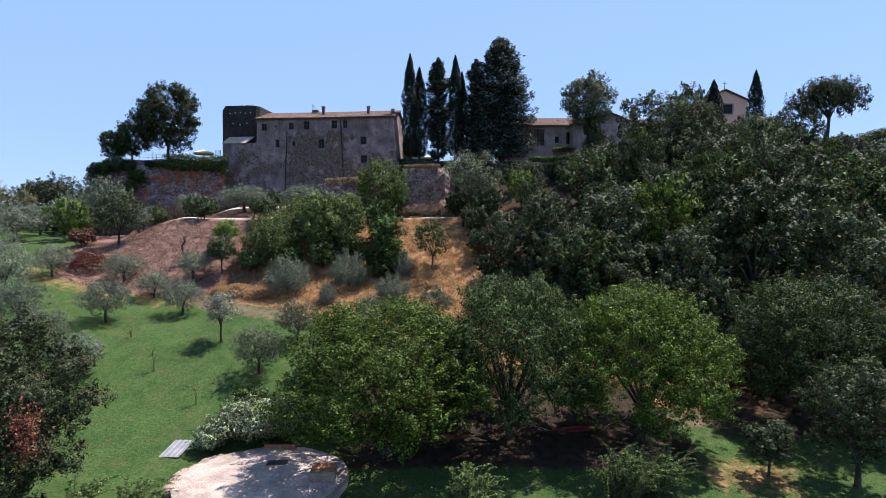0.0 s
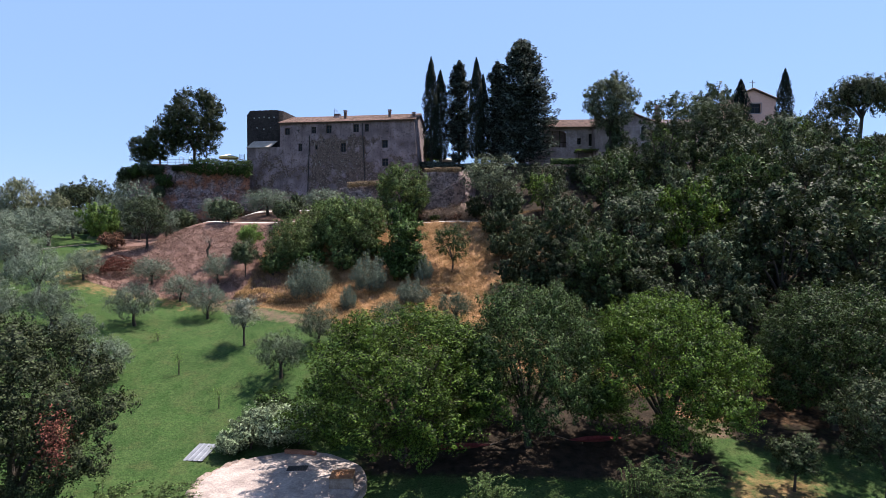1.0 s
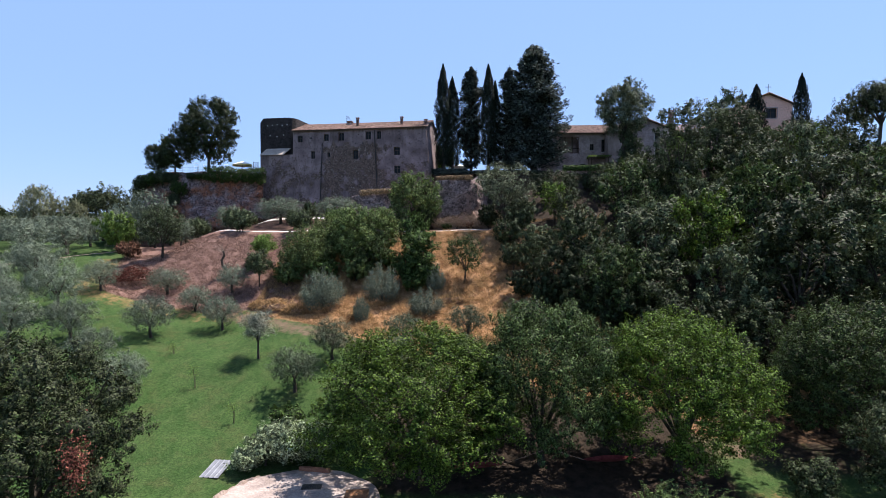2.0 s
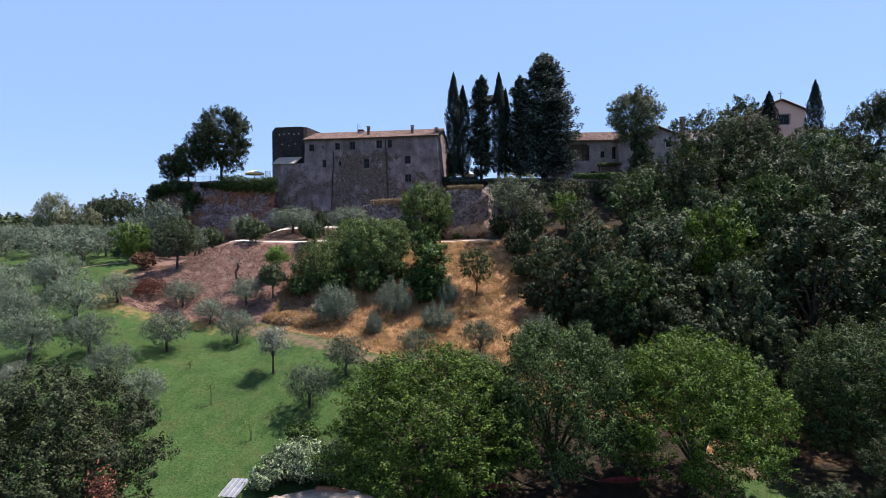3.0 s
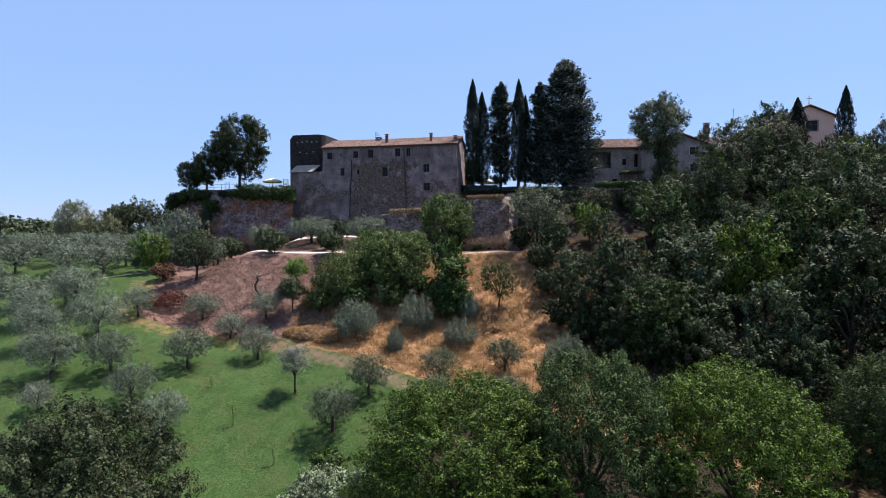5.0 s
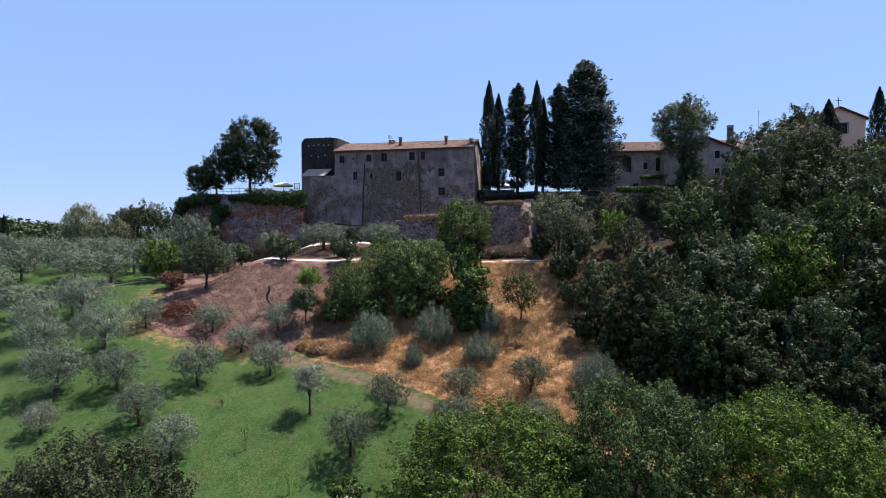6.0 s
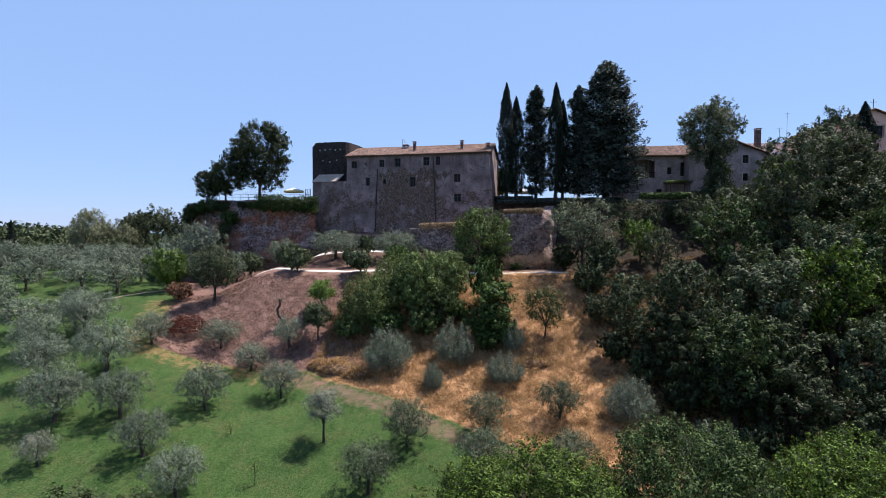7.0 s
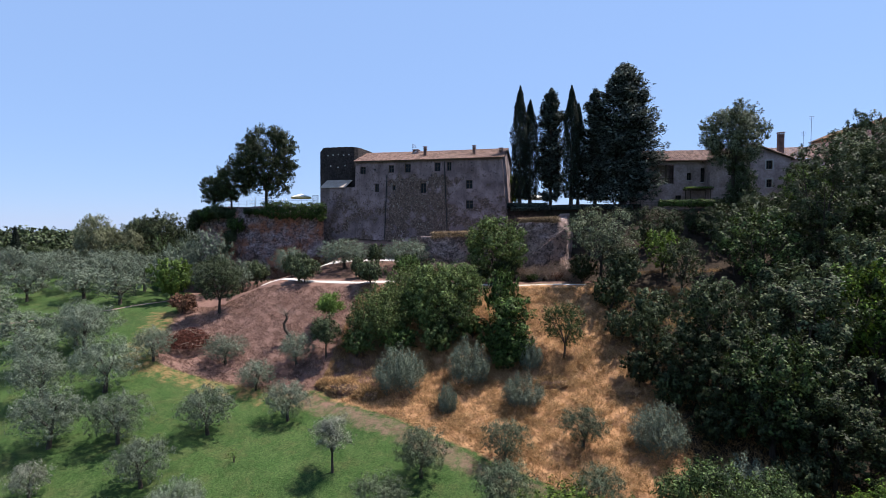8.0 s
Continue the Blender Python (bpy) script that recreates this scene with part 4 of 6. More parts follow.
plant("crown_tree", 0, 24.6, 92.0, 1.0, GREYGREEN, "ivy-clad tree with a high round crown before the house", "tree", "leafy_tree", z=25.0)
plant("ivy_column", 0, 25.6, 91.7, 1.1, HOLM, "ivy growing up the foot of a tall tree", "bush", "ivy_bush", sz=1.2, z=23.4)
plant("broadleaf", 3, -6.6, 102.0, 0.85, WALNUT, "light green tree behind the castle corner", "tree", "leafy_tree", sz=0.95, z=26.0)
plant("small_cypress", 0, 46.7, 93.8, 1.0, CYPRESS, "dark cypress beside the pink church", "tree", "cypress_tree", z=27.0, group="cypresses by the church")
plant("small_cypress", 0, 54.6, 94.9, 0.85, CYPRESS, "dark cypress beside the pink church", "tree", "cypress_tree", sz=1.14, z=27.2, group="cypresses by the church", rz=77)
plant("small_cypress", 0, -107.0, 104.5, 0.5, CYPRESS, "slender dark cypress at the far edge of the field", "tree", "cypress_tree", sz=0.8)
plant("pine", 0, 56.6, 80.0, 0.98, PINE, "tall umbrella pine rising over the wood", "tree", "pine_tree", sz=1.5, z=19.5)
for i, (x, y, s, top) in enumerate([(-89.5, 121, 1.2, 24.4), (76, 92, 1.1, 0), (84, 98, 1.2, 0)]):
    plant("pine", i, x, y, s, PINE, "wide dark umbrella pine beyond the field", "tree", "pine_tree", sz=(top - float(height(x, y))) / 11.2 if x < 0 else 0.6, group="distant umbrella pines")
for x, y, s, top in ((-85.0, 118.0, 1.12, 26.4), (-76.8, 119.5, 0.98, 25.2), (-71.5, 117.0, 0.85, 24.0)):
    plant("dense_pine", 0, x, y, s, PINE, "old umbrella pine with a dense dark dome", "tree", "pine_tree", sz=(top - float(height(x, y))) / 13.2, group="distant umbrella pines")
for i, (x, y, s, h) in enumerate([(-92.0, 108.0, 1.4, 2.15), (-86.8, 110, 1.3, 1.65), (-95.5, 110, 1.1, 1.35)]):
    plant("broadleaf", i, x, y, s, EUCALYPT, "yellowish-green feathery tree at the edge of the field", "tree", "eucalyptus_tree", sz=h)
for i, (x, y, s, h) in enumerate([(36.8, 94, 0.65, 0.75), (41.6, 90.5, 1.1, 1.44), (52.0, 92, 0.8, 1.0), (61, 93, 1.05, 1.2)]):
    plant("wood", i, x, y, s, HOLM, "tall leafy tree between the house and the church", "tree", "leafy_tree", sz=h, group="hilltop trees", z=25.0)
for i, (x, y, k, h) in enumerate([(26.2, 71.5, 1.0, 1.0), (34.2, 82.0, 1.05, 0.84), (39.6, 86.5, 1.1, 0.78)]):
    plant("tall_wood", i, x, y, k, HOLM, "tall slender tree standing above the wood", "tree", "wood_tree", sz=h, group="tall trees of the wood")


def stuff(name, what, places, material, label, category, seed):
    """Many plants joined into one mesh."""
    co, q, n = [], [], 0
    rng = np.random.default_rng(seed)
    for x, y, s in places:
        me = KINDS[what][rng.integers(len(KINDS[what]))][1]
        c = np.empty(len(me.vertices) * 3, np.float32)
        me.vertices.foreach_get("co", c)
        c = c.reshape(-1, 3, 3)
        c = c[: len(c) * 9 // 10]
        c = c[rng.permutation(len(c))[: len(c) // 16]]
        mid = c.mean(1, keepdims=True)
        c = (mid + (c - mid) * 3.0).reshape(-1, 3)
        a = rng.uniform(0, 6.28)
        c = c @ np.array([[math.cos(a), math.sin(a), 0], [-math.sin(a), math.cos(a), 0], [0, 0, 1]]) * s
        co.append(c + (x, y, float(height(x, y)) - 0.5))
        q.append(np.arange(n, n + len(c)).reshape(-1, 3))
        n += len(c)
    me = raw_mesh(name, np.concatenate(co), np.concatenate(q))
    me.materials.append(material)
    return tagged(new(name, me), label, category, kind="stuff")


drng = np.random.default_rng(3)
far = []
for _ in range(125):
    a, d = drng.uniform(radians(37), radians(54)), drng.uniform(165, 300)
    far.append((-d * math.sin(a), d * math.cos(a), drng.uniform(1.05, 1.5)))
# HOLM's paler leaves stand in for the haze over the distant ridge
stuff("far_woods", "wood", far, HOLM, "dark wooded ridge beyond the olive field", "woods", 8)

# ---- the castle ----
A0, B0 = Vector((-32.5, 94.7, 0)), Vector((-8.5, 92.3, 0))
CASTLE_YAW = math.degrees(math.atan2(B0.y - A0.y, B0.x - A0.x))
CW, CZ0, EAVE = 24.12, 20.0, 12.95  # facade width, base level, eave height over the base


def wall_sheet(us, zs, holes, place, thick):
    """A wall with real openings: front, back and reveals. holes: (u0, u1, z0, z1)."""
    us = sorted({*us, *(h[0] for h in holes), *(h[1] for h in holes)})
    zs = sorted({*zs, *(h[2] for h in holes), *(h[3] for h in holes)})
    bm = bmesh.new()
    vs = {}

    def v(i, k, w):
        if (i, k, w) not in vs:
            vs[i, k, w] = bm.verts.new(place(us[i], w, zs[k]))
        return vs[i, k, w]

    def solid(i, k):
        if not (0 <= i < len(us) - 1 and 0 <= k < len(zs) - 1):
            return False
        u, z = (us[i] + us[i + 1]) / 2, (zs[k] + zs[k + 1]) / 2
        return not any(h[0] < u < h[1] and h[2] < z < h[3] for h in holes)

    for i in range(len(us) - 1):
        for k in range(len(zs) - 1):
            if not solid(i, k):
                continue
            bm.faces.new((v(i, k, 0), v(i + 1, k, 0), v(i + 1, k + 1, 0), v(i, k + 1, 0)))
            bm.faces.new((v(i, k, thick), v(i, k + 1, thick), v(i + 1, k + 1, thick), v(i + 1, k, thick)))
            for (di, dk), (p, q) in (((-1, 0), ((i, k + 1), (i, k))), ((1, 0), ((i + 1, k), (i + 1, k + 1))), ((0, -1), ((i, k), (i + 1, k))), ((0, 1), ((i + 1, k + 1), (i, k + 1)))):
                if not solid(i + di, k + dk):
                    bm.faces.new((v(*p, 0), v(*p, thick), v(*q, thick), v(*q, 0)))
    return bm


def window(parent, u0, u1, z0, z1, place, frame_mat, bars=1, sill=True, trim=None, deep=0.22):
    """A window in its opening: frame with a mullion, dark pane and stone sill."""
    holder = part("window", frame_mesh(u0, u1, z0, z1, place, deep, bars), frame_mat, parent)
    bm = bmesh.new()
    bm.faces.new([bm.verts.new(place(u, deep + 0.05, z)) for u, z in ((u0, z0), (u1, z0), (u1, z1), (u0, z1))])
    part("pane", bm, GLASS, holder)
    if sill:
        part("sill", slab_on(place, u0 - 0.1, u1 + 0.1, -0.10, 0.12, z0 - 0.12, z0 - 0.003), trim or STONE_TRIM, holder)
    if trim:
        bm = bmesh.new()
        for a in ((u0 - 0.16, u0 - 0.003, z0, z1 + 0.16), (u1 + 0.003, u1 + 0.16, z0, z1 + 0.16), (u0, u1, z1 + 0.003, z1 + 0.16)):
            slab_on(place, a[0], a[1], -0.04, 0.05, a[2], a[3], bm)
        part("surround", bm, trim, holder)
    return holder


def slab_on(place, u0, u1, w0, w1, z0, z1, bm=None):
    """A block on a wall, in the wall's own directions."""
    bm = bm or bmesh.new()
    c = [bm.verts.new(place(u, w, z)) for z in (z0, z1) for u, w in ((u0, w0), (u1, w0), (u1, w1), (u0, w1))]
    for f in ((3, 2, 1, 0), (4, 5, 6, 7), (0, 1, 5, 4), (1, 2, 6, 5), (2, 3, 7, 6), (3, 0, 4, 7)):
        bm.faces.new([c[i] for i in f])
    return bm


def frame_mesh(u0, u1, z0, z1, place, deep, bars):
    bm = bmesh.new()
    t = 0.07
    for a in ((u0, u0 + t, z0, z1), (u1 - t, u1, z0, z1), (u0 + t, u1 - t, z0, z0 + t), (u0 + t, u1 - t, z1 - t, z1)):
        slab_on(place, a[0], a[1], deep - 0.03, deep + 0.04, a[2], a[3], bm)
    if bars:
        c = (u0 + u1) / 2
        slab_on(place, c - 0.03, c + 0.03, deep - 0.02, deep + 0.03, z0 + t, z1 - t, bm)
        slab_on(place, u0 + t, c - 0.03, deep - 0.01, deep + 0.03, z0 + (z1 - z0) * 0.6, z0 + (z1 - z0) * 0.6 + 0.05, bm)
        slab_on(place, c + 0.03, u1 - t, deep - 0.01, deep + 0.03, z0 + (z1 - z0) * 0.6, z0 + (z1 - z0) * 0.6 + 0.05, bm)
    return bm


def tiled_roof(u0, u1, low, high, step=0.31, seed=0, bend=0.05):
    """Barrel tiles in rows down a slope. low, high: (w, z) of eave and ridge."""
    rng = np.random.default_rng(seed)
    co, f, n = [], [], 0
    count = int((u1 - u0) / step)
    slope = math.hypot(high[0] - low[0], high[1] - low[1])
    rows = max(2, int(slope / 0.42))
    nx, nz = (high[1] - low[1]) / slope, (high[0] - low[0]) / slope
    for i in range(count):
        c = u0 + (i + 0.5) * (u1 - u0) / count
        jit = rng.uniform(-0.012, 0.012)
        for r in range(rows):
            for e in (0.0, 1.0):
                g = (r + e) / rows
                w, z = low[0] + (high[0] - low[0]) * g, low[1] + (high[1] - low[1]) * g
                z -= bend * math.sin(math.pi * (c - u0) / (u1 - u0)) + 0
                lift = 0.035 * (1 - e) + rng.uniform(0, 0.014)
                for k in range(4):
                    a = math.pi * k / 3
                    hgt = math.sin(a) * 0.14 + lift
                    co.append((c + jit - math.cos(a) * step * 0.5, w - nx * hgt, z + abs(nz) * hgt))
            for k in range(3):
                f.append((n + k, n + k + 1, n + k + 5, n + k + 4))
            n += 8
    return raw_mesh("roof_tiles", np.array(co), np.array(f))


castle = empty("castle", pose(A0.x, A0.y, CZ0, 0, 0, CASTLE_YAW), "old castle with patched grey plaster, tile roof and dark tower", "castle")
OPEN = [  # middle u, middle height, width, height
    (1.33, 31.63, 0.95, 1.2), (6.2, 31.75, 0.9, 1.2), (8.97, 31.8, 1.0, 1.4), (13.89, 31.88, 1.0, 1.4), (15.78, 31.92, 0.75, 1.4), (3.76, 28.74, 0.7, 1.35),
    (6.73, 28.72, 0.5, 0.8), (11.6, 28.58, 0.95, 1.6), (18.98, 29.04, 1.0, 1.35), (19.01, 25.88, 1.05, 1.3)]
holes = [(u - w / 2, u + w / 2, z - h / 2 - CZ0, z + h / 2 - CZ0) for u, z, w, h in OPEN]


def on_facade(u, w, z):
    """Facade, leaning back a little as it rises and spreading at its ends."""
    batter = 0.055 * max(0.0, EAVE - z)
    spread_u = 0.075 * max(0.0, EAVE - z) * max(0.0, (u - 18) / 6.12)
    rough = 0.05 * math.sin(u * 1.1 + z * 0.7) * math.sin(z * 0.9)
    return Vector((u + spread_u, w - batter - rough * (w < 0.1), z))


part("facade_wall", wall_sheet(list(np.arange(0, CW, 1.0)) + [CW], list(np.arange(-3, EAVE, 1.0)) + [EAVE], holes, on_facade, 0.7), CASTLE, castle)


def on_left(u, w, z):
    return Vector((u, w - 0.055 * max(0.0, EAVE - z) - 0.05 * math.sin(u * 1.4 + z), z))


part("lower_wall", wall_sheet(list(np.arange(-6.2, 0, 1.0)) + [-0.004], list(np.arange(-3, 8.9, 1.0)) + [8.9], [], on_left, 2.2), CASTLE, castle, "stained masonry base below the tower")
side = bmesh.new()
for u0, u1 in ((CW - 0.7, CW),):
    slab_on(lambda u, w, z: Vector((u + 0.075 * max(0.0, EAVE - z) * (u > CW - 0.1), w, z)), u0, u1, 0.705, 11.0, -3, EAVE, side)
gv = [side.verts.new(c) for c in ((CW, 0.0, EAVE + 0.002), (CW, 11.0, EAVE + 0.002), (CW, 5.5, EAVE + 1.95), (CW - 0.7, 0.0, EAVE + 0.002), (CW - 0.7, 11.0, EAVE + 0.002), (CW - 0.7, 5.5, EAVE + 1.95))]
for f in ((0, 1, 2), (5, 4, 3), (0, 2, 5, 3), (1, 4, 5, 2)):
    side.faces.new([gv[i] for i in f])
part("side_wall", side, CASTLE, castle)
part("side_wall", boxed(0, 0.7, 0.71, 11.0, -3, EAVE), CASTLE, castle)
part("back_wall", boxed(0.71, CW - 0.71, 10.3, 11.0, -3, EAVE), CASTLE, castle)
part("floor_slab", boxed(0.71, CW - 0.71, 0.72, 10.29, 8.0, 8.3), WOOD, castle)
for i, h in enumerate(holes):
    window(castle, *h, on_facade, WOOD, bars=i != 6, sill=False, trim=None, deep=0.25)
roof = part("roof", tiled_roof(-0.25, CW + 0.3, (-0.45, EAVE + 0.08), (5.5, EAVE + 2.1), seed=2), TILE, castle, "weathered terracotta barrel-tile roof")
part("rear_slope", tiled_roof(-0.25, CW + 0.3, (11.4, EAVE + 0.08), (5.5, EAVE + 2.1), seed=3), TILE, roof)
under = bmesh.new()
slab_on(lambda u, w, z: Vector((u, w, z + (w + 0.4) * 0.338)), -0.2, CW + 0.25, -0.4, 5.45, EAVE - 0.06, EAVE + 0.03, under)
slab_on(lambda u, w, z: Vector((u, w, z + (11.3 - w) * 0.338)), -0.2, CW + 0.25, 5.46, 11.3, EAVE - 0.06, EAVE + 0.03, under)
part("roof_lining", under, WOOD, roof)
ridge = Tubes(6).add([(-0.25, 5.5, EAVE + 2.13), (8, 5.5, EAVE + 2.09), (16, 5.5, EAVE + 2.09), (CW + 0.3, 5.5, EAVE + 2.13)], [0.15] * 4)
part("ridge_tiles", ridge.mesh("ridge_tiles"), TILE, roof)


def chimney(parent, u, w, z0, z1, half, mat):
    body = part("chimney", boxed(u - half, u + half, w - half, w + half, z0, z1 - 0.42, bevel=0.02), mat, parent)
    bm = boxed(u - half - 0.07, u + half + 0.07, w - half - 0.07, w + half + 0.07, z1 - 0.42 + 0.002, z1 - 0.34)
    for a, b in ((-1, -1), (1, -1), (-1, 1), (1, 1)):
        box(bm, u + a * (half - 0.08) - 0.06, u + a * (half - 0.08) + 0.06, w + b * (half - 0.08) - 0.06, w + b * (half - 0.08) + 0.06, z1 - 0.338, z1 - 0.12)
    box(bm, u - half - 0.1, u + half + 0.1, w - half - 0.1, w + half + 0.1, z1 - 0.118, z1, bevel=0.02)
    part("chimney_cap", bm, TILE, body)
    return body


STACK = surface("sooty_brick", (0.10, 0.06, 0.05), (0.18, 0.11, 0.09), 2.0, 14.0)
chimney(castle, 11.2, 2.4, EAVE + 0.7, 15.5, 0.22, STACK)
chimney(castle, 19.3, 2.4, EAVE + 0.7, 15.4, 0.22, STACK)
chimney(castle, 23.5, 3.0, EAVE + 0.8, 14.95, 0.24, STACK)
chimney(castle, 9.0, 4.6, EAVE + 1.5, 15.35, 0.45, RENDER)
aerial = Tubes(5).add([(8.6, 4.0, EAVE + 1.4), (8.6, 4.0, 16.3)], [0.035, 0.025])
for k in range(4):
    aerial.add([(8.6 - 0.05, 3.7, 15.6 + 0.17 * k), (8.6 + 0.65 - 0.1 * k, 4.2, 15.62 + 0.17 * k)], [0.02, 0.02])
part("aerial", aerial.mesh("aerial"), IRON, castle)
for u0, u1, zt, zb in ((5.5, 5.25, 10.8, 0.6), (15.0, 15.6, 12.7, 1.8)):
    pts = [on_facade(u0 + (u1 - u0) * k / 5, -0.10, zt + (zb - zt) * k / 5) for k in range(6)]
    part("drain_pipe", Tubes(7).add(pts, [0.075] * 6).mesh("drain_pipe"), IRON, castle)
# flat dark faces on the plaster paint the shade inside small holes
pit = bmesh.new()
prng = np.random.default_rng(4)
for u, z, r in [(3.43, 11.7, 0.19), (12.1, 12.1, 0.1), (19.4, 11.9, 0.1), (19.4, 11.2, 0.12), (19.4, 12.4, 0.1), (8.1, 10.0, 0.16), (6.8, 7.4, 0.14), (11.6, 10.6, 0.12), (12.9, 10.6, 0.15)]:
    ring = [pit.verts.new(on_facade(u + r * math.cos(a) * prng.uniform(0.8, 1.2), -0.012, z + r * math.sin(a) * prng.uniform(0.8, 1.2))) for a in np.arange(0, 6.28, 0.9)]
    pit.faces.new(ring)
part("putlog_holes", pit, IRON, castle)
# the tower: a chamfered square, rounded towards the roof, standing behind the base wall
tower = bmesh.new()
plan = [(-7.55, 3.0), (-7.35, 2.1), (-6.4, 1.4), (-1.55, 1.3), (-0.85, 1.5), (-0.4, 2.1), (-0.3, 3.0), (-0.3, 8.0), (-7.55, 8.0)]
rings = []
for z, s in ((-2.0, 1.03), (9.0, 1.01), (14.9, 1.0), (15.7, 1.0)):
    rings.append([tower.verts.new(((x + 3.9) * s - 3.9, (y - 4.5) * s + 4.5, z + (0.0 if z < 15 or x > -6.9 else -0.55))) for x, y in plan])
for a, b in zip(rings, rings[1:]):
    for i in range(len(plan)):
        j = (i + 1) % len(plan)
        tower.faces.new((a[i], a[j], b[j], b[i]))
inner = [tower.verts.new(((x + 3.9) * 0.86 - 3.9, (y - 4.5) * 0.86 + 4.5, v.co.z)) for (x, y), v in zip(plan, rings[-1])]
floor_ring = [tower.verts.new((v.co.x, v.co.y, 14.2)) for v in inner]
for i in range(len(plan)):
    j = (i + 1) % len(plan)
    tower.faces.new((rings[-1][i], rings[-1][j], inner[j], inner[i]))
    tower.faces.new((inner[i], inner[j], floor_ring[j], floor_ring[i]))
tower.faces.new(floor_ring)
bmesh.ops.recalc_face_normals(tower, faces=tower.faces)
tw = part("tower", tower, TOWER, castle, "dark rubble tower with chamfered corners")
for i in range(8):
    x, z = (-5.6 + i * 0.95, 14.3 + 0.07 * (i % 3)) if i < 5 else (-5.1 + (i - 5) * 1.3, 12.3 + 0.25 * (i % 2))
    part("putlog_stone", boxed(x, x + 0.18, 1.2, 1.33, z, z + 0.2), STONE_TRIM, tw)
for i in range(14):
    x = -6.5 + i * 0.38
    part("coping_stone", boxed(x, x + 0.34, 1.3, 1.75, 15.705, 15.74 + 0.025 * ((i * 7) % 3), bevel=0.02), TOWER, tw)
lean = bmesh.new()
slab_on(lambda u, w, z: Vector((u + 0.55 * (w + 0.35) / 1.8, w, z + (w + 0.35) * 0.75)), -6.2, -1.6, -0.5, 1.28, 8.95, 9.03, lean)
part("lean_to_roof", lean, SHEET, castle, "pale sloping sheet roof")

# ---- terrace walls ----
def rough_wall(name, pts, top, bottom, thick, material, label, seed, lump=0.35, step=0.35):
    """An uneven wall along a line of (x, y); top and bottom are heights at each point."""
    s = np.concatenate([[0], np.cumsum(np.hypot(np.diff([p[0] for p in pts]), np.diff([p[1] for p in pts])))])
    n = int(s[-1] / step) + 2
    d = np.linspace(0, s[-1], n)
    px, py = np.interp(d, s, [p[0] for p in pts]), np.interp(d, s, [p[1] for p in pts])
    tz, bz = np.interp(d, s, top), np.interp(d, s, bottom)
    rows = 26
    nx, ny = -np.gradient(py), np.gradient(px)
    ln = np.hypot(nx, ny)
    nx, ny = nx / ln, ny / ln
    co = []
    for r in range(rows + 3):
        g = min(r / rows, 1.0)
        for i in range(n):
            z = bz[i] + (tz[i] - bz[i]) * g
            k = noise.noise(Vector((px[i] * 0.35 + seed, z * 0.4, seed))) * lump * 2 + noise.noise(Vector((px[i] * 1.1, z * 0.9, seed + 5))) * lump + noise.noise(Vector((px[i] * 2.7, z * 2.2, seed + 9))) * lump * 0.7
            off = -k + (g - 1.0) * thick * 0.35
            if r > rows:
                off, z = thick * (0.5 if r == rows + 1 else 1.6), z + (0.1 * k if r == rows + 1 else -2.5)
            co.append((px[i] + nx[i] * off, py[i] + ny[i] * off, z + 0.12 * k * (r == rows)))
    i = (np.arange(rows + 2)[:, None] * n + np.arange(n - 1)[None]).reshape(-1)
    me = raw_mesh(name, np.array(co), np.stack([i, i + 1, i + 1 + n, i + n], -1))
    me.materials.append(material)
    return tagged(new(name, me), label, "wall", kind="structure")


rough_wall("wall_cliff", [(-61.5, 99), (-60, 94.8), (-55, 92.4), (-46, 91.8), (-37.4, 93.2)], (23.5, 25.2, 25.7, 25.8, 25.6), (13, 13.5, 14.5, 15.5, 17.5), 2.5, CLIFF, "rough reddish rock and rubble face under the terrace", 3, 0.55)
rough_wall("wall_old", [(-21.8, 92.2), (-19.6, 86.5), (-17.9, 83.4), (-12.5, 82.6), (-6.8, 82.0), (-6.0, 81.4), (-0.6, 81.3), (0.6, 84.0), (1.4, 90.0)], (21.0, 21.0, 21.1, 21.3, 21.4, 23.0, 23.2, 23.2, 24.4), (16.4, 16, 15.2, 15.0, 15.0, 15.0, 15.0, 15.6, 17), 2.4, RETAIN, "crumbling brown rubble retaining wall with dry grass on top", 9, 0.28)
rough_wall("wall_house", [(11, 95), (16, 93.8), (30, 94.5), (36, 96)], (25.2, 25.6, 25.8, 25.9), (20, 19, 19, 20), 1.6, RETAIN, "dark rubble retaining wall below the house", 5, 0.15)

# ---- the house behind the trees ----
def flat(u, w, z):
    return Vector((u, w, z))


house = empty("house", pose(12.0, 101.0, 26.0), "long grey rendered farmhouse with loggia and old tile roof", "house")
HH = [(7.2, 8.1, 0.0, 1.5), (11.7, 12.6, 0.0, 2.2), (13.8, 14.7, 0.0, 2.2), (8.9, 9.6, 3.9, 5.1), (11.0, 11.6, 3.6, 5.9), (3.2, 6.9, 3.4, 6.4)]
part("front_wall", wall_sheet([0, 4, 8, 12, 17], [-1.5, 2, 7.0], HH, flat, 0.5), RENDER, house)
for h in HH[:5]:
    window(house, *h, flat, WOOD, sill=h[2] > 1)
loggia = bmesh.new()
slab_on(flat, 3.0, 7.1, 0.51, 2.8, 3.2, 3.39, loggia)
slab_on(flat, 3.0, 7.1, 2.81, 3.0, 3.2, 6.9, loggia)
part("loggia", loggia, RENDER, house, "shaded upper loggia")
rail = bmesh.new()
slab_on(flat, 3.2, 6.9, 0.08, 0.16, 4.25, 4.35, rail)
for k in range(14):
    slab_on(flat, 3.3 + k * 0.26, 3.35 + k * 0.26, 0.09, 0.15, 3.401, 4.249, rail)
part("railing", rail, WOOD, house)
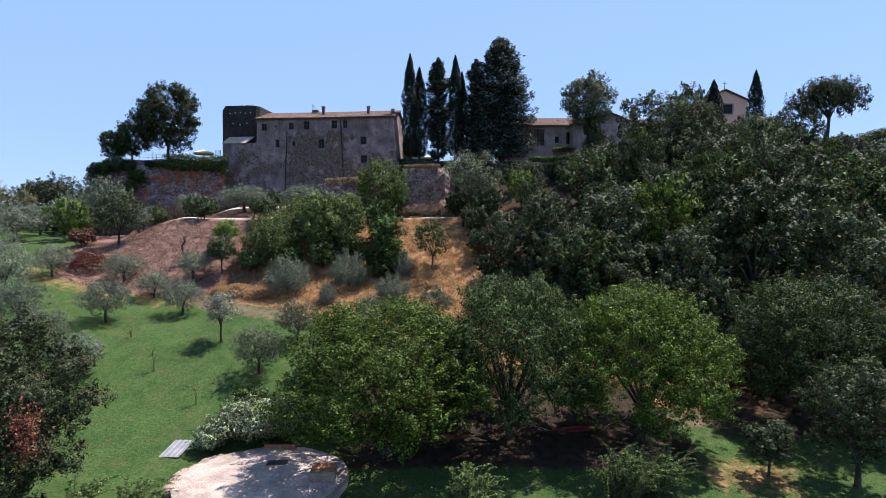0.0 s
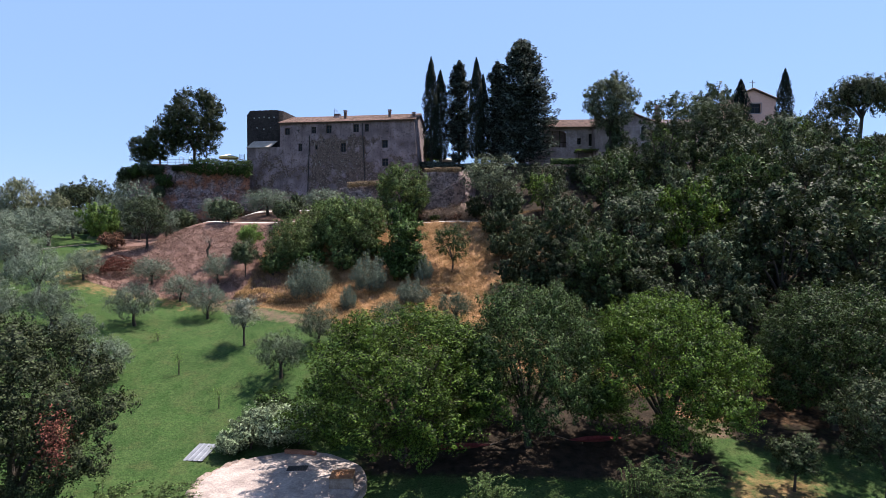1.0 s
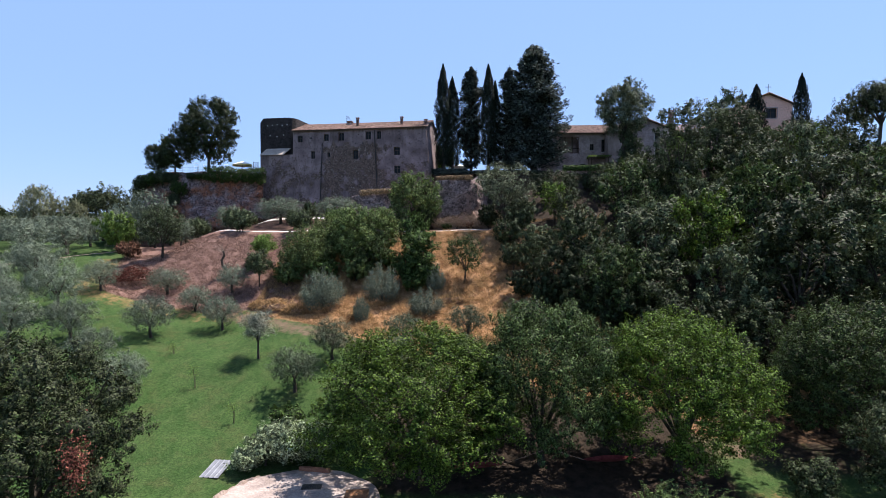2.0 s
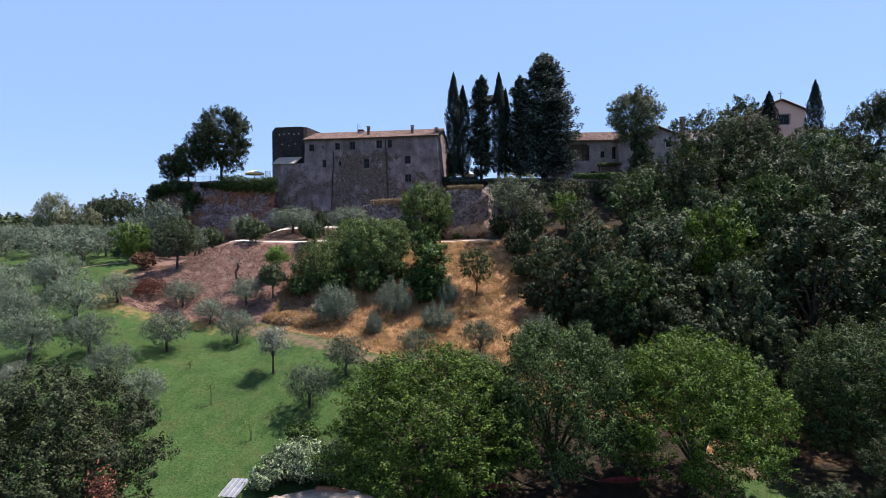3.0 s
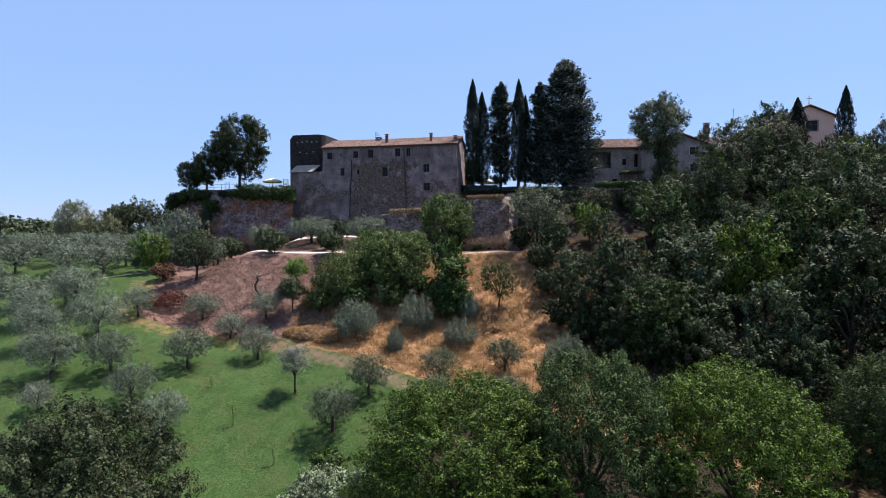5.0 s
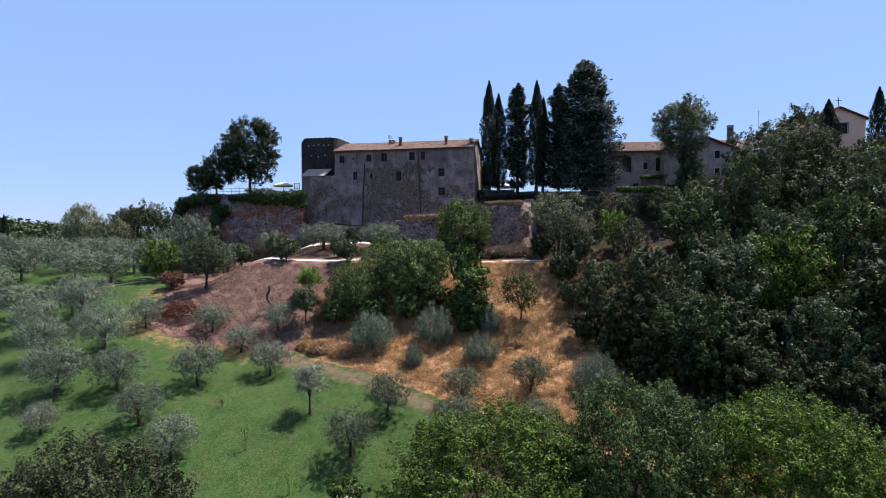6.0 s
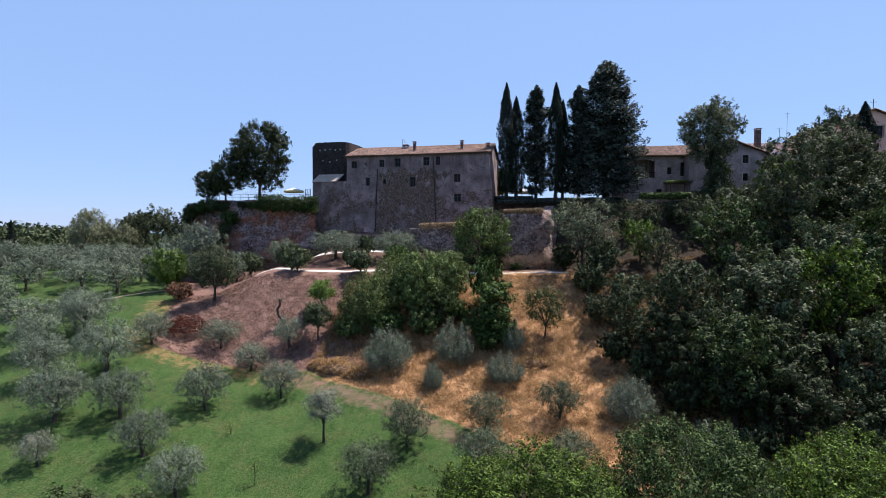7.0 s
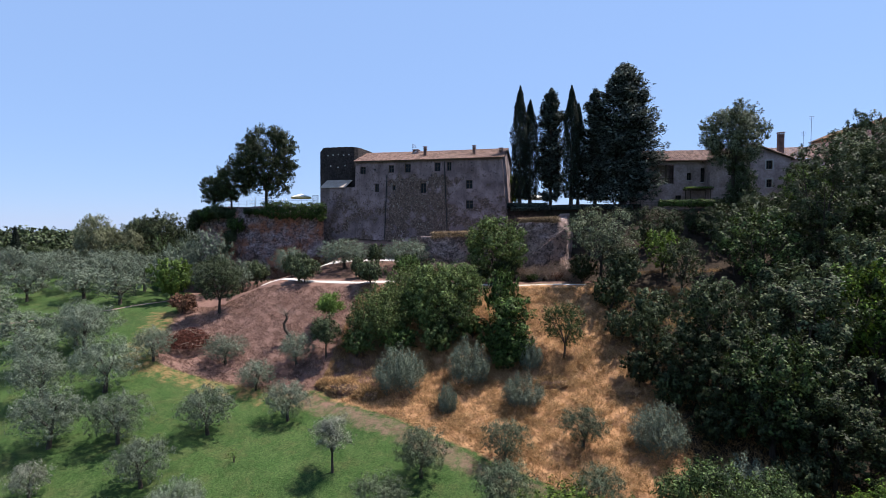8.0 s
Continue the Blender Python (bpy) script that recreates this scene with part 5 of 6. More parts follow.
for u in (4.3, 5.6):
    part("post", boxed(u, u + 0.2, 0.1, 0.3, 3.4, 6.398), WOOD, house)
part("side_wall", boxed(0, 0.5, 0.51, 8.0, -1.5, 7.0), RENDER, house)
part("back_wall", boxed(0.51, 17, 7.5, 8.0, -1.5, 7.0), RENDER, house)
r1 = part("roof", tiled_roof(-0.4, 17.2, (-0.7, 7.0), (4.0, 9.2), seed=5), TILE, house, "pinkish terracotta tile roof")
part("rear_slope", tiled_roof(-0.4, 17.2, (8.7, 7.0), (4.0, 9.2), seed=6), TILE, r1)
ub = bmesh.new()
slab_on(lambda u, w, z: Vector((u, w, z + (w + 0.6) * 0.468)), -0.35, 17.1, -0.6, 3.95, 6.86, 6.95, ub)
part("roof_lining", ub, WOOD, r1)
wing = empty("house_wing", pose(23.6, 98.4, 26.0), "grey rendered gabled wing with two small windows", "house")
WH = [(8.1, 9.0, 5.3, 6.6), (8.2, 9.0, 2.5, 3.7), (3.0, 3.9, 5.0, 6.2)]
part("gable_wall", wall_sheet([0, 4, 8, 11.6], [-3.5, 2, 6.95], WH, flat, 0.5), RENDER, wing)
gb = bmesh.new()
gv = [gb.verts.new(c) for c in ((0, 0, 6.953), (11.6, 0, 6.953), (6.0, 0, 9.1), (0, 0.5, 6.953), (11.6, 0.5, 6.953), (6.0, 0.5, 9.1))]
for f in ((0, 1, 2), (5, 4, 3), (0, 2, 5, 3), (1, 4, 5, 2), (0, 3, 4, 1)):
    gb.faces.new([gv[i] for i in f])
part("gable", gb, RENDER, wing)
for h in WH:
    window(wing, *h, flat, WOOD, trim=STONE_TRIM)
part("side_wall", boxed(11.1, 11.6, 0.51, 12.0, -3.5, 6.95), RENDER, wing)
part("side_wall", boxed(0, 0.5, 0.51, 12.0, -3.5, 6.95), RENDER, wing)
part("back_wall", boxed(0.51, 11.09, 11.5, 12.0, -3.5, 6.95), RENDER, wing)


def turned_roof(parent, half, ridge_x, eave, top, depth, mat, seed, over=0.45):
    """A gable roof whose ridge runs away from the gable; half: (left, right) eave x."""
    out = None
    for x, k in ((half[0] - over, 0), (half[1] + over, 1)):
        me = tiled_roof(-0.5, depth, (x - ridge_x, eave - 0.15), (0.0, top + 0.12), seed=seed + k)
        co = np.empty(len(me.vertices) * 3, np.float32)
        me.vertices.foreach_get("co", co)
        co = co.reshape(-1, 3)[:, (1, 0, 2)] + (ridge_x, 0, 0)
        me.vertices.foreach_set("co", co.astype(np.float32).reshape(-1))
        me.update()
        ob = part("roof" if out is None else "roof_slope", me, mat, parent if out is None else out)
        out = out or ob
    bm = bmesh.new()
    for x in (half[0] - over, half[1] + over):
        c = [bm.verts.new(p) for p in ((x, -0.45, eave - 0.22), (x, depth, eave - 0.22), (ridge_x, depth, top + 0.03), (ridge_x, -0.45, top + 0.03))]
        d = [bm.verts.new(v.co - Vector((0, 0, 0.09))) for v in c]
        bm.faces.new(c)
        bm.faces.new(d[::-1])
        for i in range(4):
            bm.faces.new((c[i], d[i], d[(i + 1) % 4], c[(i + 1) % 4]))
    part("roof_lining", bm, WOOD, out)
    return out


turned_roof(wing, (0, 11.6), 6.0, 6.95, 9.1, 12.2, TILE, 9)
rear = empty("rear_house", pose(33.5, 106.0, 26.0), "low house with tile roof and tall brick chimney", "house")
part("front_wall", wall_sheet([0, 5, 11], [-1, 3, 7.6], [(2.2, 3.1, 3.5, 4.8), (6.5, 7.4, 3.5, 4.8)], flat, 0.5), RENDER, rear)
for h in ((2.2, 3.1, 3.5, 4.8), (6.5, 7.4, 3.5, 4.8)):
    window(rear, *h, flat, WOOD)
part("body", boxed(0, 11, 0.51, 7.0, -1, 7.6), RENDER, rear)
part("roof", tiled_roof(-0.4, 11.4, (-0.6, 7.55), (4.0, 10.0), seed=12), TILE, rear)
chimney(rear, 4.2, 1.6, 8.2, 12.3, 0.42, STACK)
for u, top in ((8.4, 12.6), (9.6, 15.2)):
    mast = Tubes(5).add([(u, 3.0, 9.2), (u, 3.0, top)], [0.035, 0.022])
    for k in range(3):
        mast.add([(u - 0.45 + 0.1 * k, 3.0, top - 0.15 - 0.3 * k), (u + 0.45 - 0.1 * k, 3.0, top - 0.15 - 0.3 * k)], [0.016, 0.016])
    part("aerial", mast.mesh("aerial"), IRON, rear)
church = empty("church", pose(49.2, 103.5, 26.0), "small pink church with tiled gable roof and cross", "church")
part("gable_wall", wall_sheet([0, 4, 8.8], [-1, 6, 12.4], [(4.1, 6.0, 9.8, 11.6)], flat, 0.6), PINK, church)
cg = bmesh.new()
gv = [cg.verts.new(c) for c in ((0, 0, 12.403), (8.8, 0, 12.403), (4.5, 0, 14.25), (0, 0.6, 12.403), (8.8, 0.6, 12.403), (4.5, 0.6, 14.25))]
for f in ((0, 1, 2), (5, 4, 3), (0, 2, 5, 3), (1, 4, 5, 2), (0, 3, 4, 1)):
    cg.faces.new([gv[i] for i in f])
part("gable", cg, PINK, church)
part("side_wall", boxed(0, 0.5, 0.61, 18.0, -1, 12.4), PINK, church)
part("side_wall", boxed(8.3, 8.8, 0.61, 18.0, -1, 12.4), PINK, church)
window(church, 4.1, 6.0, 9.8, 11.6, flat, WOOD, trim=RENDER)
turned_roof(church, (0, 8.8), 4.5, 12.4, 14.2, 18.0, TILE_OLD, 15)
cross = Tubes(6).add([(4.5, 0.2, 14.3), (4.5, 0.2, 16.0)], [0.06, 0.05]).add([(4.0, 0.2, 15.5), (5.0, 0.2, 15.5)], [0.05, 0.05])
part("cross", cross.mesh("cross"), IRON, church)

# ---- hedges, path and terrace things ----
def hedge(name, pts, zs, half, tall, material, label, seed, n, length=0.2, category="hedge", aspect=0.85, uneven=0.18):
    """A clipped or trailing strip of leaves along a line."""
    rng = np.random.default_rng(seed)
    s = np.concatenate([[0], np.cumsum(np.hypot(np.diff([p[0] for p in pts]), np.diff([p[1] for p in pts])))])
    d = rng.uniform(0, s[-1], n)
    cx, cy, cz = np.interp(d, s, [p[0] for p in pts]), np.interp(d, s, [p[1] for p in pts]), np.interp(d, s, zs)
    a = rng.uniform(0, 2 * math.pi, n)
    k = (np.abs(np.cos(a)) ** 4 + np.abs(np.sin(a)) ** 4) ** -0.25 * rng.uniform(0.75, 1.06, n) * (1 + uneven * (np.sin(d * 1.9 + seed) * np.cos(a * 2 + d) + 0.6 * np.sin(d * 4.7 + 3 * a)))
    pos = np.stack([cx + rng.normal(0, 0.1, n), cy + np.cos(a) * half * k, cz + tall * 0.5 + np.sin(a) * tall * 0.5 * k], -1)
    nor = np.stack([np.zeros(n), np.cos(a), np.sin(a)], -1) + rng.normal(size=(n, 3)) * 0.5
    ob = empty(name, pose(0, 0, 0), label, category)
    part("leaves", leaves("leaves", pos, nor, length, aspect, rng), material, ob)
    stems = Tubes(5)
    for q in np.arange(0.4, s[-1], 1.2):
        x, y, z = np.interp(q, s, [p[0] for p in pts]), np.interp(q, s, [p[1] for p in pts]), np.interp(q, s, zs)
        stems.add([(x, y, z - 0.3), (x + 0.1, y, z + tall * 0.4), (x - 0.1, y + 0.1, z + tall * 0.8)], [0.06, 0.04, 0.015])
    part("stems", stems.mesh("stems"), BARK, ob)
    return ob


hedge("terrace_hedge", [(-47, 91.6), (-42, 91.4), (-36.8, 92.0)], (24.2, 23.9, 23.8), 0.9, 2.2, IVY, "thick green ivy hanging over the terrace wall", 2, 11000, uneven=0.3)
for i, (x, y, z, w, h, mat) in enumerate([(-60.2, 93.6, 22.0, 1.0, 1.25, HOLM), (-58.6, 92.6, 22.6, 1.05, 1.05, OAK), (-56.8, 91.9, 22.8, 1.1, 1.15, IVY), (-55.0, 91.7, 22.9, 1.05, 1.3, HOLM), (-53.2, 91.5, 22.9, 1.0, 1.05, OAK), (-51.7, 91.3, 21.2, 0.95, 1.25, IVY), (-52.6, 90.9, 19.4, 0.75, 1.2, HOLM), (-53.4, 90.8, 17.6, 0.55, 1.1, OAK), (-49.6, 91.6, 24.1, 0.7, 0.6, OAK), (-47.9, 91.5, 24.0, 0.65, 0.65, IVY), (-61.6, 95.6, 21.0, 1.1, 1.35, OAK)]):
    plant("ivy_mound", i, x, y, w * 1.12, mat, "dark bushy ivy hanging over the end of the cliff", "bush", "ivy_bush", sz=h * 1.1, z=z + (0.5 if i < 5 else 0.1), group="ivy on the cliff")
hedge("clipped_hedge", [(15.0, 93.9), (22, 94.0), (29, 94.6)], (25.5, 25.5, 25.6), 0.5, 0.95, IVY, "clipped green hedge along the house terrace", 6, 7000)
hedge("dark_hedge", [(-7, 93.2), (0, 93.6), (6, 93.8), (11, 94.4)], (24.9, 25.1, 25.2, 25.2), 0.45, 0.5, CONIFER, "low dark hedge along the cypress terrace", 7, 6000)
hedge("laurel_hedge", [(-8, 94.6), (-5, 94.8), (-1.5, 95.0)], (25.3, 25.3, 25.3), 0.7, 0.8, CONIFER, "dark clipped laurel at the castle corner", 11, 5000)
hedge("laurel_hedge", [(2.5, 99.5), (8, 100), (13.5, 100)], (25.6, 25.6, 25.6), 0.6, 0.45, CONIFER, "dark clipped laurel beneath the cedar", 12, 5000)
hedge("ivy_bank", [(9, 90.5), (14, 90.5), (22, 91.2)], (20.5, 20.5, 20.0), 1.4, 4.5, OAK, "dark ivy hanging on the retaining wall", 8, 10000)


def ribbon(name, pts, half, material, label, lift=0.05, narrow=1.0):
    """A path laid over the ground."""
    s = np.concatenate([[0], np.cumsum(np.hypot(np.diff([p[0] for p in pts]), np.diff([p[1] for p in pts])))])
    d = np.arange(0, s[-1], 0.5)
    x, y = np.interp(d, s, [p[0] for p in pts]), np.interp(d, s, [p[1] for p in pts])
    for _ in range(6):
        x[1:-1], y[1:-1] = (x[:-2] + 2 * x[1:-1] + x[2:]) / 4, (y[:-2] + 2 * y[1:-1] + y[2:]) / 4
    nx, ny = -np.gradient(y), np.gradient(x)
    ln = np.hypot(nx, ny)
    co = []
    for k in np.linspace(-1, 1, 7):
        w = half * k * (1 + 0.1 * np.sin(d * 1.3) * abs(k)) * np.interp(d / d[-1], (0.4, 0.7), (1.0, narrow))
        px, py = x + nx / ln * w, y + ny / ln * w
        co.append(np.stack([px, py, height(px, py) + lift * (1 - 1.6 * (abs(k) > 0.9))], -1))
    n = len(d)
    i = (np.arange(6)[:, None] * n + np.arange(n - 1)[None]).reshape(-1)
    me = raw_mesh(name, np.concatenate(co), np.stack([i, i + n, i + n + 1, i + 1], -1))
    me.materials.append(material)
    me.flip_normals()
    return tagged(new(name, me), label, "path", kind="structure")


ribbon("path", [(-41.5, 81.5), (-40.5, 78.5), (-37, 76.2), (-30, 75.2), (-22, 74.9), (-12, 74.8), (-2, 74.7), (2.5, 74.9)], 0.85, GRAVEL, "white gravel path along the top of the bank", narrow=0.35)
ribbon("path_upper", [(-41.6, 80.8), (-38.5, 83.6), (-33, 85.6), (-27, 87.4), (-21, 88.2)], 0.9, GRAVEL, "white gravel path climbing to the castle")
ribbon("path_field", [(-76, 62), (-66, 66.5), (-58, 71), (-54, 74.5), (-50, 79)], 0.2, KERB, "narrow pale path across the olive field")


def parasol(x, y, z, r, material, label, hem=None):
    ob = empty("parasol", pose(x, y, z), label, "parasol", "terrace parasols")
    bm = bmesh.new()
    top = bm.verts.new((0, 0, 2.75))
    rim = [bm.verts.new((r * math.cos(a), r * math.sin(a), 2.2 - 0.04 * (i % 2))) for i, a in enumerate(np.arange(16) * math.pi / 8)]
    edge = [tuple(v.co) for v in rim]
    for i in range(16):
        j = (i + 1) % 16
        bm.faces.new((rim[i], rim[j], top))
    part("canopy", bm, material, ob)
    skirt = bmesh.new()
    upper, low = [[skirt.verts.new((v[0] * k, v[1] * k, v[2] - d)) for v in edge] for k, d in ((1.0, 0.004), (1.01, 0.3))]
    for i in range(16):
        j = (i + 1) % 16
        skirt.faces.new((low[i], low[j], upper[j], upper[i]))
    part("valance", skirt, hem or material, ob)
    part("pole", Tubes(8).add([(0, 0, 0), (0, 0, 2.74)], [0.035, 0.03]).mesh("pole"), WOOD, ob)
    part("base", boxed(-0.3, 0.3, -0.3, 0.3, 0, 0.1, bevel=0.02), CONCRETE, ob)
    ribs = Tubes(4)
    for a in np.arange(8) * math.pi / 4:
        ribs.add([(0.03 * math.cos(a), 0.03 * math.sin(a), 2.70), (r * 0.98 * math.cos(a), r * 0.98 * math.sin(a), 2.13)], [0.012, 0.01])
    part("ribs", ribs.mesh("ribs"), WOOD, ob)
    return ob


TERR = 25.75
for x, y in ((-3.2, 103.0), (7.2, 104.0)):
    parasol(x, y, TERR - 0.6, 2.1, CANVAS, "cream canvas parasol open on the terrace")
parasol(-42.9, 97.0, TERR - 0.4, 1.7, CANVAS, "pale canvas parasol with a yellow valance on the castle terrace", YELLOW)


def fence(pts, z, label):
    ob = empty("railing", pose(0, 0, 0), label, "railing")
    s = np.concatenate([[0], np.cumsum(np.hypot(np.diff([p[0] for p in pts]), np.diff([p[1] for p in pts])))])
    line = []
    for q in np.arange(0, s[-1] + 0.01, 1.5):
        x, y = np.interp(q, s, [p[0] for p in pts]), np.interp(q, s, [p[1] for p in pts])
        part("post", Tubes(5).add([(x, y, z - 0.3), (x, y, z + 1.05)], [0.035, 0.03]).mesh("post"), IRON, ob)
        line.append((x, y, z))
    for dz in (0.5, 1.0):
        part("rail", Tubes(5).add([(x, y, w + dz) for x, y, w in line], [0.022] * len(line)).mesh("rail"), IRON, ob)


fence([(-55.5, 94.6), (-54, 94.0), (-46, 93.4), (-39, 94.4)], 25.75, "thin dark iron railing along the terrace edge")
fence([(8, 94.9), (16, 94.7)], 25.6, "thin dark iron railing by the cedar")

def frame_stand(x, y, w, h):
    """A light metal frame with cross bars, as of a folded stand."""
    ob = empty("metal_stand", pose(x, y, TERR), "pale metal frame standing on the castle terrace", "stand", "terrace stands")
    for dx in (0.0, w):
        part("upright", Tubes(5).add([(dx, 0, -0.2), (dx, 0, h)], [0.03, 0.03]).mesh("upright"), CANVAS, ob)
    for z in (0.35 * h, 0.7 * h, h - 0.02):
        part("bar", Tubes(5).add([(0, 0, z), (w, 0, z)], [0.025, 0.025]).mesh("bar"), CANVAS, ob)


for x, y, w, h in ((-50.6, 94.2, 0.8, 1.7), (-48.9, 94.4, 0.7, 1.6), (-47.6, 94.2, 0.9, 1.8), (-45.1, 94.4, 0.7, 1.5)):
    frame_stand(x, y, w, h)
gate = empty("terrace_gate", pose(-40.0, 95.0, TERR), "small dark iron gate beside the castle wall", "gate")
for x in (0.0, 0.9):
    part("post", Tubes(6).add([(x, 0, -0.2), (x, 0, 2.0)], [0.05, 0.05]).mesh("post"), IRON, gate)
for k in range(6):
    part("bar", Tubes(4).add([(0.13 + 0.13 * k, 0, 0.05), (0.13 + 0.13 * k, 0, 1.9)], [0.018, 0.018]).mesh("bar"), IRON, gate)
for z in (0.08, 1.0, 1.88):
    part("rail", Tubes(4).add([(0, 0, z), (0.9, 0, z)], [0.022, 0.022]).mesh("rail"), IRON, gate)

# ---- garden things ----
pad = bmesh.new()
ang = np.arange(48) * 2 * math.pi / 48
rim_r = [1 + 0.015 * math.sin(5 * a) + 0.01 * math.sin(11 * a + 1) for a in ang]
tops = [pad.verts.new((-10.2 + 4.75 * k * math.cos(a), 29.7 + 4.25 * k * math.sin(a), 0.32)) for a, k in zip(ang, rim_r)]
lows = [pad.verts.new((v.co.x, v.co.y, -1.0)) for v in tops]
pad.faces.new(tops)
for i in range(48):
    j = (i + 1) % 48
    pad.faces.new((lows[i], lows[j], tops[j], tops[i]))
me = bpy.data.meshes.new("terrace_pad")
pad.to_mesh(me)
pad.free()
me.materials.append(CONCRETE)
tagged(new("terrace_pad", me), "pale dusty concrete terrace with a curved edge", "terrace", kind="structure")
kerb = empty("kerb", pose(0, 0, 0), "rough stone kerb round the concrete terrace", "kerb")
krng = np.random.default_rng(6)
for a in np.cumsum(krng.uniform(1.6, 5.0, 20)):
    a = radians(134 + a)
    x, y = -10.2 + 4.85 * math.cos(a) + krng.normal(0, 0.06), 29.7 + 4.35 * math.sin(a) + krng.normal(0, 0.06)
    bm = bmesh.new()
    bmesh.ops.create_icosphere(bm, subdivisions=2, radius=0.26 * krng.uniform(0.7, 1.4))
    for v in bm.verts:
        v.co = Vector((v.co.x * 0.8, v.co.y * 1.1, v.co.z * 0.75)) * (1 + 0.22 * noise.noise(v.co * 5 + Vector((x, y, 0))))
    bmesh.ops.transform(bm, matrix=pose(x, y, 0.2, krng.uniform(-20, 20), 0, math.degrees(a)), verts=bm.verts)
    part("stone", bm, KERB, kerb)
bricks = empty("brick_edging", pose(-11.4, 33.75, 0.25, 0, 0, -6), "low row of red bricks at the terrace edge", "bricks")
for i in range(5):
    for k in range(2):
        part("brick", boxed(i * 0.42, i * 0.42 + 0.40, -0.12, 0.12, k * 0.16, k * 0.16 + 0.15, bevel=0.015), BRICK, bricks)
sheet = empty("metal_sheet", pose(-16.9, 33.6, 0.34, 8, 0, -3), "pale ribbed metal sheet lying on the grass", "metal sheet")
ribsheet = bmesh.new()
xs = np.linspace(-0.64, 0.64, 41)
zz = [0.035 * max(0.0, math.cos(x * 18.5)) ** 2 for x in xs]
rows_v = [[ribsheet.verts.new((x, y, z + dz)) for x, z in zip(xs, zz)] for y, dz in ((-1.0, 0), (1.0, 0), (1.0, -0.012), (-1.0, -0.012))]
for r in range(4):
    a, b = rows_v[r], rows_v[(r + 1) % 4]
    for i in range(40):
        ribsheet.faces.new((a[i], a[i + 1], b[i + 1], b[i]))
part("sheet", ribsheet, PALE_METAL, sheet)
part("support", boxed(-0.6, 0.6, -0.9, -0.8, -0.16, -0.014), WOOD, sheet)
part("support", boxed(-0.6, 0.6, 0.8, 0.9, -0.16, -0.014), WOOD, sheet)
hatch = empty("drain_hatch", pose(-9.9, 31.5, 0.325, 0, 0, 6), "black iron drain hatch set in the concrete", "drain hatch")
hb = boxed(-0.6, 0.6, -0.32, 0.32, 0, 0.05, bevel=0.01)
for k in range(7):
    box(hb, -0.5 + k * 0.15, -0.42 + k * 0.15, -0.28, 0.28, 0.052, 0.075)
part("cover", hb, IRON, hatch)
part("rim", boxed(-0.68, 0.68, -0.40, 0.40, -0.05, 0.02), CONCRETE, hatch)
well = empty("well_box", pose(-6.7, 29.6, 0.32, 0, 0, 4), "square concrete well box with a rusty lid", "well box")
part("body", boxed(-0.68, 0.68, -0.5, 0.5, 0, 0.60, bevel=0.03), KERB, well)
part("lid", boxed(-0.66, 0.66, -0.54, 0.54, 0.605, 0.66, bevel=0.015), RUST, well, "rusty iron lid")
part("lid_handle", Tubes(5).add([(-0.1, 0, 0.66), (-0.08, 0, 0.73), (0.08, 0, 0.73), (0.1, 0, 0.66)], [0.012] * 4).mesh("lid_handle"), IRON, well)


def hammock(a, b, sag, label):
    """Cloth slung between two trees, with its cords."""
    a, b = Vector(a), Vector(b)
    ob = empty("hammock", pose(0, 0, 0), label, "hammock", "hammocks under the walnuts")
    side = (b - a).cross(Vector((0, 0, 1))).normalized()
    co, f, n = [], [], 18
    for i in range(n + 1):
        g = 0.28 + 0.44 * i / n
        c = a.lerp(b, g) - Vector((0, 0, sag * 4 * g * (1 - g)))
        wide = 0.06 + 0.26 * math.sin(math.pi * i / n) ** 0.6
        for k in range(7):
            e = -1 + k / 3
            co.append(tuple(c + side * wide * e + Vector((0, 0, 0.28 * e * e * math.sin(math.pi * i / n)))))
    for i in range(n):
        for k in range(6):
            q = i * 7 + k
            f.append((q, q + 1, q + 8, q + 7))
    part("cloth", raw_mesh("cloth", np.array(co), np.array(f)), RED_CLOTH, ob)
    for p, g in ((a, 0.28), (b, 0.72)):
        c = a.lerp(b, g) - Vector((0, 0, sag * 4 * g * (1 - g)))
        part("cord", Tubes(5).add([p, p.lerp(c, 0.5), c], [0.012, 0.012, 0.02]).mesh("cord"), DEADWOOD, ob)


hammock((-4.9, 32.6, 1.9), (4.5, 34.1, 1.9), 1.0, "red woven hammock slung between two walnut trees")
hammock((4.8, 34.3, 1.9), (12.7, 35.2, 2.0), 1.0, "red woven hammock in the walnuts' shade")


def sapling(x, y, h):
    z = float(height(x, y))
    ob = empty("sapling", pose(x, y, z), "thin young sapling tied to a stake on the lawn", "sapling", "lawn saplings")
    part("stem", Tubes(6).add([(0, 0, -0.2), (0.03, 0, h * 0.5), (-0.05, 0.02, h)], [0.03, 0.022, 0.01]).mesh("stem"), BARK, ob)
    part("stake", Tubes(6).add([(0.1, 0, -0.2), (0.1, 0, h * 0.7)], [0.018, 0.016]).mesh("stake"), WOOD, ob)
    rng = np.random.default_rng(int(abs(x * 10)))
    pos = rng.normal(size=(130, 3)) * (0.22, 0.22, 0.28) + (-0.1, 0, h * 0.85)
    part("crown", leaves("crown", pos, rng.normal(size=(130, 3)), 0.13, 0.4, rng), BRIGHT, ob)


for x, y, h in ((-22.9, 42.0, 1.7), (-18.1, 38.7, 1.3), (-27.2, 46.4, 0.7)):
    sapling(x, y, h)
